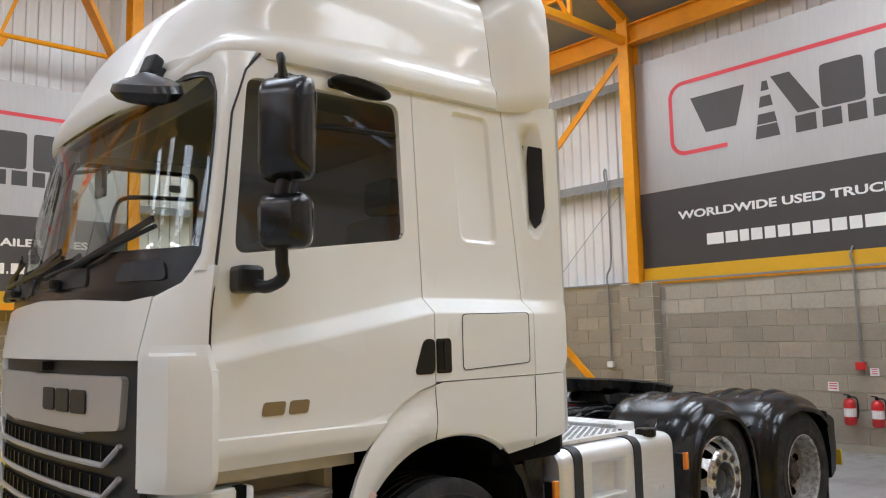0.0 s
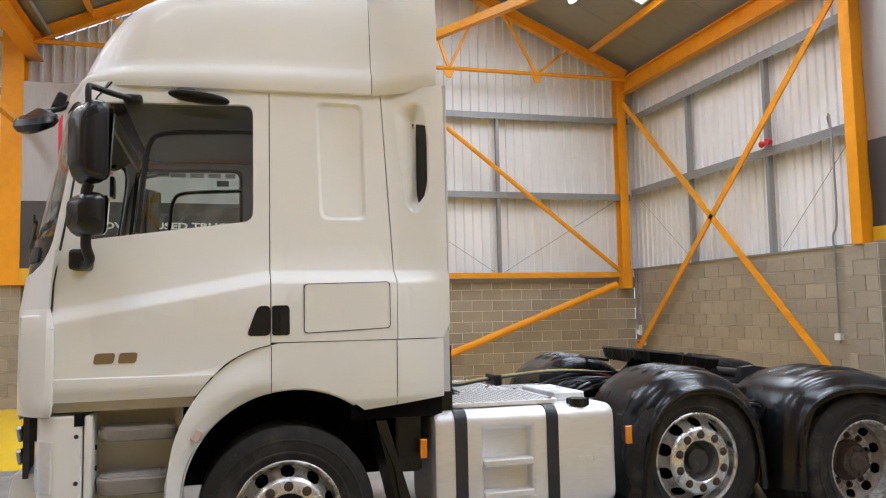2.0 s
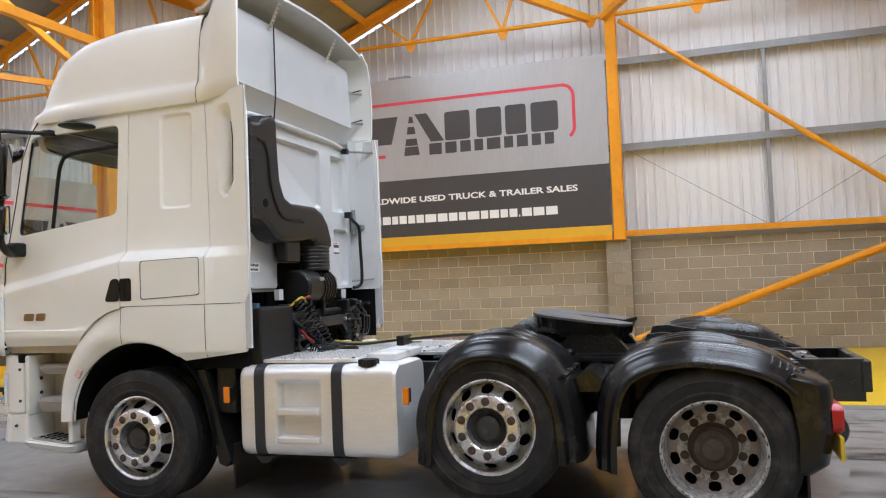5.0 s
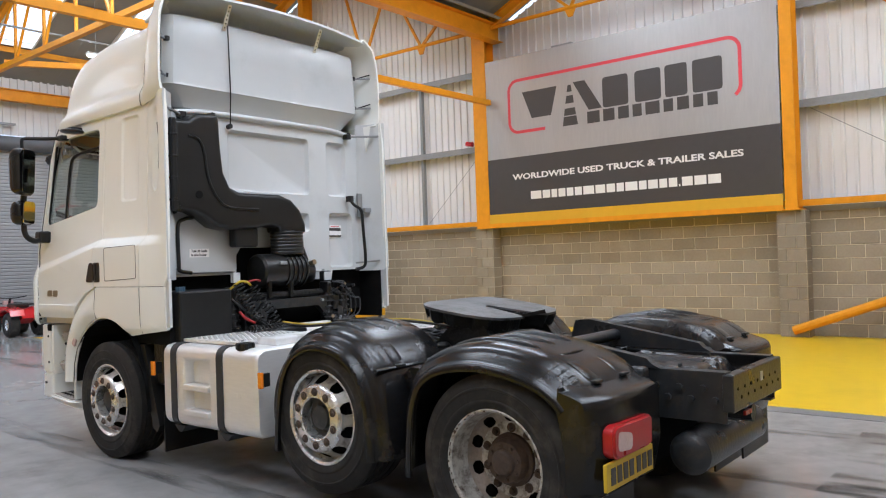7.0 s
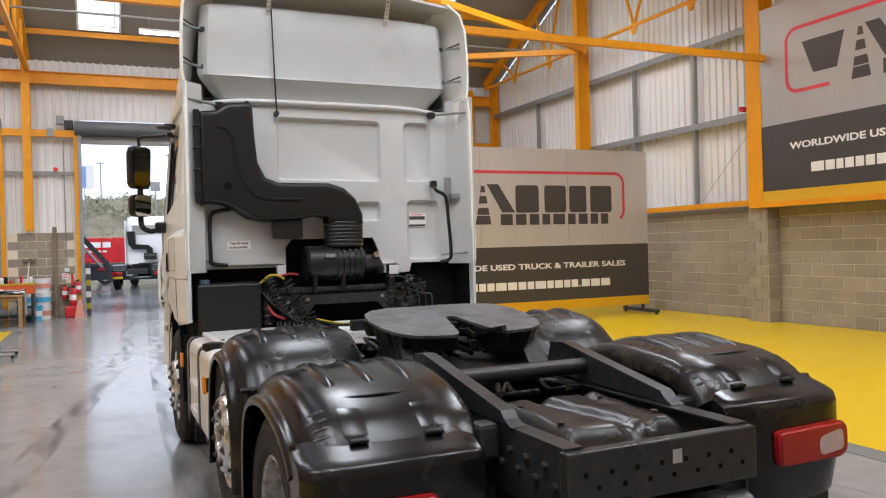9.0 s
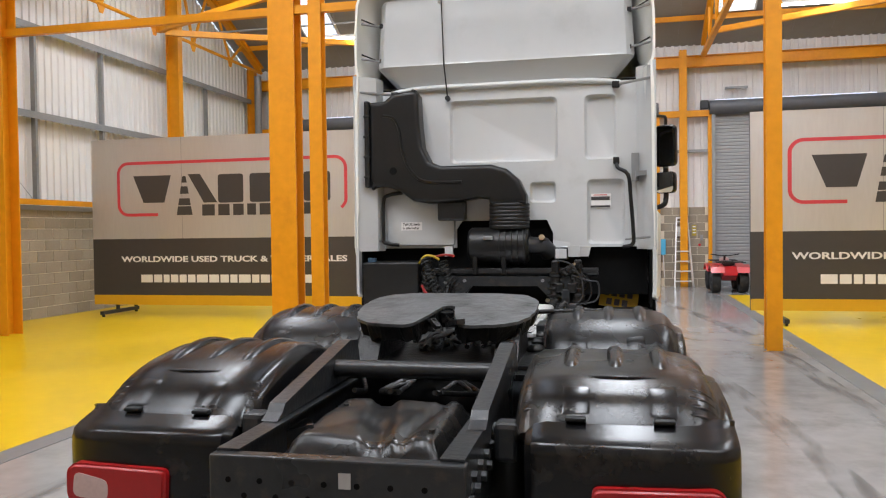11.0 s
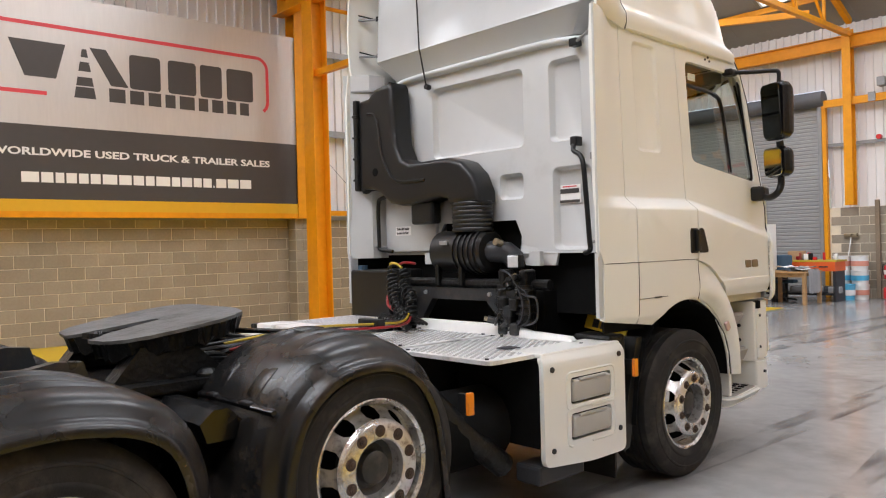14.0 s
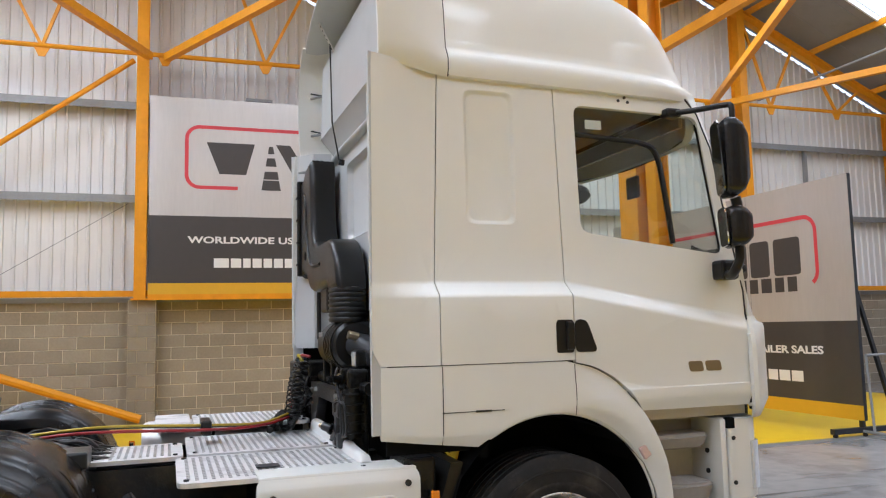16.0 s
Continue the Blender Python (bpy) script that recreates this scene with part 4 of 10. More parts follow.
for x, y in ((-5.8, 12.2), (5.3, 12.0), (-5.8, -5.2), (5.3, -5.2), (-0.2, 12.0), (-0.2, -5.2)):
    batten(x, y, 6.75)
part("cable_tray", tube(bmesh.new(), [(XW, 11.6, 6.95), (XE, 11.6, 6.95)], 0.025, 6), 'galv', frame_r)


# ---------------------------------------------------------------- roller shutters
def shutter(name, x0, x1, z0, label):
    d = thing(name, ((x0 + x1) / 2, YN, 0), label, "roller door", kind="structure")
    ORIGIN[d.name] = -d.location.copy()
    bm = bmesh.new()
    z = z0
    pr = []
    while z < 5.0:
        pr += [(YN + 0.03, z), (YN + 0.015, z + 0.02), (YN + 0.015, z + 0.075), (YN + 0.03, z + 0.09)]
        z += 0.095
    rows = [[(x, y, zz) for y, zz in pr] for x in (x0 + 0.02, x1 - 0.02)]
    loft(bm, rows)
    part("slats", bm, 'shutter', d)
    part("roll_cover", tube(bmesh.new(), [(x0 - 0.1, YN - 0.12, 5.02), (x1 + 0.1, YN - 0.12, 5.02)], 0.20, 14), 'shutterbox', d, smooth=40)
    part("bottom_bar", B(x0 + 0.02, x1 - 0.02, YN - 0.01, YN + 0.05, z0 - 0.04, z0 + 0.05), 'galv', d)
    part("motor", B(x0 - 0.34, x0 - 0.12, YN - 0.22, YN - 0.02, 4.98, 5.22, 0.02), 'trim', d)
    return d


shutter("door_1", *DOORS[0], 0.05, "closed grey steel roller shutter door")
shutter("door_2", *DOORS[1], 4.66, "raised grey roller shutter over the open doorway")
shutter("door_3", *DOORS[2], 0.05, "closed grey steel roller shutter door")


# ---------------------------------------------------------------- banners
def mark(parent, m, u0=0.0):
    """The printed mark: plain shapes in the place and colour of the name, and the red frame."""
    d = 0.004

    def slab(pts, mt, nm):
        bm = bmesh.new()
        lo = [bm.verts.new(m @ Vector((p[0], p[1], 0.001))) for p in pts]
        hi = [bm.verts.new(m @ Vector((p[0], p[1], d))) for p in pts]
        bm.faces.new(hi)
        n = len(pts)
        for i in range(n):
            bm.faces.new((lo[i], lo[(i + 1) % n], hi[(i + 1) % n], hi[i]))
        bmesh.ops.recalc_face_normals(bm, faces=bm.faces)
        return part(nm, bm, mt, parent)
    # row of six bold plain shapes, the second one drawn as a broken road
    slab([(0.99, 2.61), (1.86, 2.61), (1.70, 2.02), (1.22, 2.02)], 'bdark', "printed_shape")
    for a, b in ((2.58, 2.44), (2.36, 2.20), (2.10, 1.95), (1.93, 1.74)):
        wa, wb = (2.62 - a) * 0.17 + 0.03, (2.62 - b) * 0.17 + 0.03
        slab([(2.16 - wa, a), (2.16 + wa, a), (2.16 + wb, b), (2.16 - wb, b)], 'bdark', "printed_dash")
    slab([(2.25, 2.62), (2.52, 2.62), (2.90, 2.0), (2.60, 2.0)], 'bdark', "printed_shape")
    for x0, x1 in ((2.92, 3.48), (3.62, 4.16), (4.24, 4.68), (4.78, 5.34)):
        slab(roundpoly([(x0, 2.60), (x1, 2.60), (x1, 1.99), (x0, 1.99)], 0.06, 2), 'bdark', "printed_shape")
    # smaller row of nine bars
    u = 2.56
    for w in (0.34, 0.31, 0.29, 0.25, 0.35, 0.25, 0.29, 0.25, 0.25):
        slab([(u, 1.96), (u + w - 0.06, 1.96), (u + w - 0.06, 1.72), (u, 1.72)], 'bdark', "printed_bar")
        u += w + 0.02
    # red open frame
    pts = [(1.55, 1.76), (0.89, 1.76)]
    for cu, cv0, a0, a1 in ((0.87, 1.99, 260, 180), (0.87, 2.66, 180, 90), (5.43, 2.66, 90, 0), (5.43, 2.03, 0, -55)):
        pts += [(cu + 0.23 * math.cos(radians(a0 + (a1 - a0) * k / 8)), cv0 + 0.23 * math.sin(radians(a0 + (a1 - a0) * k / 8))) for k in range(9)]
    cv = [Vector((a, b, 0)) for a, b in pts]
    bm = bmesh.new()
    rows = []
    for i, p in enumerate(cv):
        t = (cv[min(i + 1, len(cv) - 1)] - cv[max(i - 1, 0)]).normalized()
        nn = Vector((-t.y, t.x, 0)) * 0.033
        rows.append([m @ (p + nn + Vector((0, 0, 0.0035))), m @ (p - nn + Vector((0, 0, 0.0035)))])
    loft(bm, rows)
    part("red_frame", bm, 'bred', parent)
    words("WORLDWIDE USED TRUCK & TRAILER SALES", 0.17, m @ Matrix.Translation((0.67, 0.73, 0.003)), 'bwhite', parent, width=5.0)
    u = 1.13
    for k, w in enumerate((0.30, 0.22, 0.17, 0.20, 0.19, 0.20, 0.28, 0.25, 0.22, 0.19, 0.29, 0.19, 0.23, 0.19, 0.20, 0.06, 0.24, 0.26, 0.27)):
        hh = 0.17 if w > 0.1 else 0.04
        slab([(u, 0.28 + hh), (u + w - 0.035, 0.28 + hh), (u + w - 0.035, 0.28), (u, 0.28)], 'bwhite', "printed_bar")
        u += w


def hung_banner(name, m, w, h, label, folds=True, silver='bsilver'):
    b = thing(name, tuple(m.translation), label, "banner", "hung banners")
    ORIGIN[b.name] = -b.location.copy()

    def cloth(u0, u1, v0, v1, mt, nm, z=0.0):
        bm = bmesh.new()
        nu, nv = 40, 8
        rows = []
        for j in range(nv + 1):
            v = v0 + (v1 - v0) * j / nv
            row = []
            for i in range(nu + 1):
                u = u0 + (u1 - u0) * i / nu
                e = min(u, w - u)
                dz = -0.022 * math.exp(-e / 0.25) * (0.5 + 0.5 * math.sin(v * 5.0 + e * 9)) if folds else 0.0
                row.append(m @ Vector((u, v, z + dz - 0.004)))
            rows.append(row)
        loft(bm, rows)
        bmesh.ops.solidify(bm, geom=bm.faces[:], thickness=0.003)
        return part(nm, bm, mt, b, smooth=60)
    cloth(0, w, h * 0.357, h, silver, "silver_field")
    cloth(0, w, 0, h * 0.357, 'bdark', "dark_band")
    cloth(0, w, -0.22, 0.0, 'bgold', "yellow_strip")
    k = Matrix.Diagonal((w / 6.31, h / 3.43, 1, 1))
    mark(b, m @ k)
    return b


def facing(x, y, z, rz):
    """Frame of a hung sheet: u to the right as it is read, v up, out of the sheet towards the reader."""
    return pose(x, y, z, 90, 0, rz)


hung_banner("wall_banner", facing(XE - 0.39, 3.98, 2.5, -90), 6.31, 3.43, "large silver and charcoal vinyl banner on the block-based wall", silver='bsilver_shaded')
hung_banner("wall_banner", facing(XW + 0.40, -2.33, 2.5, 90), 6.31, 3.43, "large silver and charcoal vinyl banner beside the inner column")
hung_banner("wall_banner", facing(3.26, YS + 0.03, 2.66, 180), 6.5, 3.45, "large silver and charcoal vinyl banner above the fire extinguishers", silver='bsilver_shaded')
for nm, m, w in (("banner_rail", (XE - 0.40, XE - 0.34, -2.33, 3.98, 2.20, 2.30), 0), ("banner_rail", (XW + 0.34, XW + 0.41, -2.33, 3.98, 2.20, 2.30), 0), ("banner_rail", (-3.2, 3.26, YS - 0.04, YS + 0.02, 2.40, 2.47), 0)):
    tagged(part(nm, B(*m), 'orange'), "orange steel rail under the banner", "trim", kind="structure")


def stand_board(x0, x1, y, label):
    b = base("display_board", ((x0 + x1) / 2, y, 0), label, "display board", "free-standing display boards")
    w, h = x1 - x0, 3.2
    z0 = 0.42
    part("back_panel", B(x0, x1, y, y + 0.05, z0 - 0.2, z0 + h), 'trim', b)
    m = pose(x0, y - 0.002, z0, 90, 0, 0)
    part("silver_field", B(x0 + 0.005, x1 - 0.005, y - 0.006, y - 0.001, z0 + h * 0.36, z0 + h), 'bsilver', b)
    part("dark_band", B(x0 + 0.005, x1 - 0.005, y - 0.006, y - 0.001, z0, z0 + h * 0.36), 'bdark', b)
    part("yellow_strip", B(x0 + 0.005, x1 - 0.005, y - 0.006, y - 0.001, z0 - 0.2, z0), 'bgold', b)
    mark(b, pose(x0, y - 0.006, z0, 90, 0, 0) @ Matrix.Diagonal((w / 6.31, h / 3.43, 1, 1)))
    for x in (x0 + 0.5, x1 - 0.12):
        part("foot", B(x - 0.04, x + 0.04, y - 0.45, y + 0.75, 0.05, 0.12), 'trim', b)
        part("strut", beam(bmesh.new(), (x, y + 0.06, 2.2), (x, y + 0.7, 0.1), 0.05), 'trim', b)
        part("post", B(x - 0.03, x + 0.03, y + 0.05, y + 0.1, 0.1, z0 + h - 0.3), 'trim', b)
        for yy in (y - 0.4, y + 0.7):
            part("castor", tube(bmesh.new(), [(x - 0.02, yy, 0.03), (x + 0.02, yy, 0.03)], 0.03, 10), 'black', b)
    for k in (1, 2):
        part("panel_joint", B(x0 + w * k / 3 - 0.004, x0 + w * k / 3 + 0.004, y - 0.008, y - 0.0062, z0 + h * 0.36, z0 + h), 'grey', b)


stand_board(3.15, 9.38, 6.98, "free-standing silver advertising board on yellow floor")
stand_board(-9.72, -3.52, 7.0, "free-standing silver advertising board beside the work tables")


# ---------------------------------------------------------------- tractor unit
truck = base("tractor_unit", (0, -0.7, 0), "cream white three-axle truck tractor unit with sleeper cab", "truck", rz=0.7)


def interp(x, table):
    for (a, va), (b, vb) in zip(table, table[1:]):
        if x <= b:
            t = min(max((x - a) / (b - a), 0.0), 1.0)
            return va + (vb - va) * t
    return table[-1][1]


def smooth01(t):
    t = min(max(t, 0.0), 1.0)
    return t * t * (3 - 2 * t)


def shoulder(t, r=0.15):
    """A straight slope from 0 to 1 with short rounded ends."""
    if t < -r or t > 1 + r:
        return 0.0 if t < 0.5 else 1.0
    if t < r:
        return (t + r) ** 2 / (4 * r)
    return t if t < 1 - r else 1 - (1 + r - t) ** 2 / (4 * r)


def half_width(y, z):
    """Outer half width of the cab side at y, z."""
    crease = interp(y, [(-0.9, 1.80), (0.1, 1.80), (1.2, 1.60)])
    amp = interp(y, [(-0.9, 0.085), (0.1, 0.085), (0.9, 0.05), (1.25, 0.02)])
    low = 1.285 - interp(y, [(0.3, 0.0), (1.25, 0.035)])
    up = interp(z, [(1.8, low - amp), (2.95, 1.135)])
    w = low + (up - low) * shoulder((z - (crease - 0.035)) / 0.07)
    w += 0.011 * smooth01((1.288 - z) / 0.016) - 0.030 * smooth01((1.235 - z) / 0.09)
    w += (1.235 - w) * smooth01((-0.58 - y) / 0.34) * 0.9
    return w


def side_place(s):
    return lambda u, v: Vector((s * half_width(u, v), u, v))


ZC = [1.15, 1.17, 1.2, 1.22, 1.235, 1.25, 1.26, 1.267, 1.274, 1.281, 1.35, 1.45, 1.55] + [2.0 + 0.15 * k for k in range(7)]
STEPS = [-0.15, 0.0, 0.15, 0.5, 0.85, 1.0, 1.15]
DC = ZC + [((0.1, 1.765 + 0.07 * t), -0.2 / 1.1) for t in STEPS]
ZC += [1.765 + 0.07 * t for t in STEPS]
YC = [-0.88, -0.84, -0.8, -0.75, -0.7, -0.65, -0.6, -0.4, -0.2, 0.0, 0.25, 0.5, 0.75, 1.0]


def dish(loop, depth, inset, place, s, shrink=0.0):
    """A shallow pressed recess that fills a hole in the side."""
    cy = sum(p[0] for p in loop) / len(loop)
    cz = sum(p[1] for p in loop) / len(loop)
    rows = []
    for k, d in ((0.0, 0.0), (0.3, 0.15), (0.7, 0.85), (1.0, 1.0)):
        row = []
        for y, z in loop:
            yy = y + (cy - y) / max(abs(cy - y), 1e-3) * min(inset * k, abs(cy - y))
            zz = z + (cz - z) / max(abs(cz - z), 1e-3) * min(inset * k, abs(cz - z))
            if shrink:
                yy, zz = y + (cy - y) * shrink * k, z + (cz - z) * shrink * k
            p = place(yy, zz)
            row.append(Vector((p.x - s * depth * d, p.y, p.z)))
        rows.append(row)
    bm = bmesh.new()
    loft(bm, rows, close_u=True)
    bm.verts.ensure_lookup_table()
    n = len(loop)
    bm.faces.new(bm.verts[-n:])
    bmesh.ops.recalc_face_normals(bm, faces=bm.faces)
    return bm


def soften(bm, r, pick):
    """Rounds the picked edges of a solid."""
    bmesh.ops.bevel(bm, geom=[e for e in bm.edges if pick(e)], offset=r, segments=3, affect='EDGES', clamp_overlap=True)


def scoop_depth(y, z):
    """Depth of the air inlet: a floor that ramps in, then a steep rear wall with the vent in it."""
    yf = interp(z, [(2.15, -0.765), (2.22, -0.70), (2.5, -0.67), (2.86, -0.635)])
    yr = interp(z, [(2.15, -0.775), (2.30, -0.84), (2.60, -0.845), (2.87, -0.81)])
    ramp = max(0.0, min(1.0, (yf - y) / (yf - yr - 0.055)))
    back = smooth01((y - yr) / 0.058)
    return 0.084 * min(ramp ** 1.4, back) * smooth01((2.865 - z) / 0.11) * smooth01((z - 2.155) / 0.10)


def scoop_place(s, lift=0.0):
    return lambda u, v: Vector((s * (half_width(u, v) - scoop_depth(u, v) + lift), u, v))


def ring_of(loop, g):
    """The loop moved outward (g > 0) or inward from its middle."""
    cy = sum(p[0] for p in loop) / len(loop)
    cz = sum(p[1] for p in loop) / len(loop)
    return [(y + math.copysign(g, y - cy), z + math.copysign(g, z - cz)) for y, z in loop]


def flow(pts, n=3):
    """The outline with its points joined by a smooth line."""
    return [(p.x, p.y) for p in curve([(a, b, 0) for a, b in pts], n)]


DOOR = [(1.192, 1.155), (1.204, 1.55), (1.194, 1.78), (1.125, 2.24), (1.08, 2.60), (1.01, 2.80), (0.92, 2.905), (0.097, 2.905),
        (0.097, 1.425)] + flow([(0.10, 1.424), (0.20, 1.40), (0.31, 1.345), (0.40, 1.27), (0.488, 1.162)])
WINDOW_NEAR = roundpoly([(1.01, 2.775), (0.185, 2.80), (0.185, 2.12), (1.095, 2.0)], 0.06)
WINDOW_OFF = roundpoly([(1.01, 2.785), (0.215, 2.80), (0.21, 2.10), (1.095, 1.985)], 0.06)
SLEEPER = [(0.0915, 2.905), (0.0915, 1.437), (-0.618, 1.437), (-0.618, 1.80), (-0.56, 2.92)]
RECESS_NEAR = roundpoly([(-0.17, 2.84), (-0.455, 2.84), (-0.465, 2.13), (-0.19, 2.13)], 0.05)
FLAP = roundpoly([(-0.09, 1.755), (-0.575, 1.765), (-0.575, 1.505), (-0.09, 1.485)], 0.025)
REAR = [(-0.623, 1.437), (-0.905, 1.437), (-0.945, 1.52), (-0.945, 2.75), (-0.925, 2.96), (-0.566, 2.92), (-0.623, 1.80)]
SCOOP = roundpoly([(-0.63, 2.86), (-0.81, 2.87), (-0.845, 2.60), (-0.84, 2.30), (-0.77, 2.15), (-0.70, 2.22), (-0.67, 2.5)], 0.05)
ARCH = [(-0.905, 1.095), (-0.905, 1.432), (0.05, 1.432)] + flow([(0.10, 1.418), (0.20, 1.393), (0.305, 1.338), (0.395, 1.262), (0.475, 1.172), (0.545, 1.06), (0.60, 0.92), (0.625, 0.78), (0.635, 0.60)])
ARCH += [(-0.03 + 0.60 * math.cos(radians(a)), 0.60 + 0.585 * math.sin(radians(a))) for a in range(0, 130, 5)] + [(-0.43, 1.04), (-0.60, 1.06)]



def arch_x(u, v):
    """Outer half width of the wheel arch panel: proud, with its front quarter rounded off on both edges."""
    x = 1.272 + 0.012 * smooth01((v - 0.9) / 0.4) - 0.03 * smooth01((1.12 - v) / 0.1) * (1 if u < -0.35 else 0) + (1.235 - 1.28) * smooth01((-0.6 - u) / 0.32)
    r = math.hypot(u + 0.03, (v - 0.60) * 1.025)
    front = smooth01((u - 0.0) / 0.25)
    return x + 0.018 * front - front * (0.040 * smooth01((0.665 - r) / 0.075) + 0.034 * smooth01((r - 0.69) / 0.13))


for s in (-1, 1):
    sp = side_place(s)
    WINDOW = WINDOW_NEAR if s < 0 else WINDOW_OFF
    RECESS = [(y + (0.0 if s < 0 else 0.03), z) for y, z in RECESS_NEAR]
    door = part("cab_door", sheet(DOOR, [WINDOW], sp, 0.03, YC, DC), 'paint', truck, "cream white cab door with pressed crease", smooth=30)
    part("window_seal", sheet(ring_of(WINDOW, 0.0), [ring_of(WINDOW, -0.028)], lambda u, v, s=s: Vector((s * (half_width(u, v) - 0.012), u, v)), 0.02, (), (2.3, 2.5, 2.7)), 'black', door, smooth=30)
    pane = part("side_window", sheet(ring_of(WINDOW, -0.012), [], lambda u, v, s=s: Vector((s * (half_width(u, v) - 0.03), u, v)), 0.0, (), (2.2, 2.4, 2.6)), 'glass', door, smooth=30)
    pane.visible_shadow = False
    bar = curve([(s * (half_width(0.8, 2.05) - 0.035), 0.80, 2.05), (s * (half_width(0.78, 2.35) - 0.035), 0.775, 2.35), (s * (half_width(0.74, 2.56) - 0.035), 0.745, 2.55),
                 (s * (half_width(0.66, 2.62) - 0.035), 0.66, 2.615), (s * (half_width(0.4, 2.64) - 0.035), 0.4, 2.635), (s * (half_width(0.19, 2.64) - 0.035), 0.19, 2.645)], 5)
    part("window_guide", tube(bmesh.new(), bar, 0.016, 6), 'black', door, smooth=60)
    hw = half_width(0.1, 1.6)
    part("door_handle_recess", sheet(roundpoly([(0.225, 1.475), (0.165, 1.64), (0.097, 1.64), (0.097, 1.475)], 0.03), [], lambda u, v, s=s: Vector((s * (half_width(u, v) + 0.004), u, v)), 0.008), 'black', door)
    part("door_handle", box(bmesh.new(), s * (hw - 0.005) - 0.012, s * (hw - 0.005) + 0.02 * s + 0.012, 0.045, 0.085, 1.49, 1.63, 0.008), 'black', door)
    part("handle_recess_rear", sheet(roundpoly([(0.088, 1.475), (0.088, 1.64), (0.0, 1.64), (-0.008, 1.62), (-0.008, 1.475)], 0.015), [], lambda u, v, s=s: Vector((s * (half_width(u, v) + 0.004), u, v)), 0.008), 'black', truck)
    for y0, y1, z0 in ((0.89, 1.0, 1.36), (0.78, 0.88, 1.36)):
        bm = sheet(roundpoly([(y1, z0), (y1 - 0.01, z0 + 0.055), (y0, z0 + 0.055), (y0 + 0.01, z0)], 0.015), [],
                   lambda u, v, s=s: Vector((s * (half_width(u, v - 0.01) + 0.004), u, v - 0.01)), 0.006)
        part("door_badge", bm, 'tan', door, "bronze coloured plain badge")
    slp = part("sleeper_side", sheet(SLEEPER, [RECESS, FLAP] if s < 0 else [RECESS], sp, 0.03, YC, ZC), 'paint', truck, smooth=30)
    part("pressed_recess", dish(RECESS, 0.017, 0.024, sp, s), 'paint', slp, smooth=50)
    if s < 0:
        part("locker_flap", sheet(ring_of(FLAP, -0.008), [], lambda u, v, s=s: Vector((s * (half_width(u, v) + 0.0), u, v)), 0.02, YC, ZC), 'paint', slp, smooth=30)
    rear = part("side_air_deflector", sheet(REAR, [SCOOP] if s < 0 else [], sp, 0.03, YC, ZC), 'paint', truck, smooth=30)
    if s < 0:
        part("scoop", sheet(SCOOP, [], scoop_place(s), 0.006, [-0.65, -0.67, -0.69, -0.71, -0.73, -0.75, -0.77, -0.78, -0.787, -0.794, -0.802, -0.81, -0.818, -0.826, -0.834, -0.84], [2.18 + 0.03 * k for k in range(23)]), 'paint', rear, smooth=50)
        part("scoop_vent", sheet(roundpoly([(-0.787, 2.735), (-0.824, 2.71), (-0.831, 2.60), (-0.830, 2.37), (-0.815, 2.285), (-0.787, 2.245)], 0.006), [],
                                 scoop_place(s, 0.004), 0.004, (-0.794, -0.802, -0.81, -0.818, -0.826), [2.27 + 0.04 * k for k in range(12)]), 'black', rear, "black slotted air vent")
    part("door_gap", tube(bmesh.new(), [(s * (half_width(y, z) - 0.001), y + 0.004, z) for y, z in ((1.194, 1.16), (1.200, 1.36), (1.206, 1.55), (1.202, 1.66), (1.196, 1.78), (1.166, 1.98), (1.127, 2.24), (1.104, 2.42), (1.082, 2.60), (1.045, 2.70), (1.012, 2.80), (0.94, 2.89))], 0.0055, 6), 'trim', truck)
    # thin dark tube that draws the shadow gap under the fairing's brim
    part("brim_seam", tube(bmesh.new(), [(s * (half_width(y, 2.908) + 0.001), y, 2.908) for y in (0.90, 0.7, 0.5, 0.3, 0.1, -0.1, -0.3, -0.45, -0.56)], 0.0055, 6), 'trim', truck)
    arch = part("wheel_arch", sheet(ARCH, [], lambda u, v, s=s: Vector((s * arch_x(u, v), u, v)),
                                     0.035, [-0.8, -0.7, -0.6, -0.45, -0.3] + [-0.15 + 0.05 * k for k in range(16)], [0.65 + 0.045 * k for k in range(17)]), 'paint', truck, smooth=40)
    lip = [(s * (arch_x(y, z) - 0.018), y, z) for y, z in [(-0.03 + 0.598 * math.cos(radians(a)), 0.60 + 0.583 * math.sin(radians(a))) for a in range(0, 130, 5)]]
    part("arch_lip", tube(bmesh.new(), lip, 0.012, 8), 'paint', arch, smooth=60)
    for ys, z0, z1 in ((-0.615, 1.062, 1.43), (0.0918, 1.165, 1.415)):
        part("panel_seam", tube(bmesh.new(), [(s * (arch_x(ys, z0 + (z1 - z0) * q / 6) + 0.0005), ys, z0 + (z1 - z0) * q / 6) for q in range(7)], 0.0022, 5), 'trim', arch)
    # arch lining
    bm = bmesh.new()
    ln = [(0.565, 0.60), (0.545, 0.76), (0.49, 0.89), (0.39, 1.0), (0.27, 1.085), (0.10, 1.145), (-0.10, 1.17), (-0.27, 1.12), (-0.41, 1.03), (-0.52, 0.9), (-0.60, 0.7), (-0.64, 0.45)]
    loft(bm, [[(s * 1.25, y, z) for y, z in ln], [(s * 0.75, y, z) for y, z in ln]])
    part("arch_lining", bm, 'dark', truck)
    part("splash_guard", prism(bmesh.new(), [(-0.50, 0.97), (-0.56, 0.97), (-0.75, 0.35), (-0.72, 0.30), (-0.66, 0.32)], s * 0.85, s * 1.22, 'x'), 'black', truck)
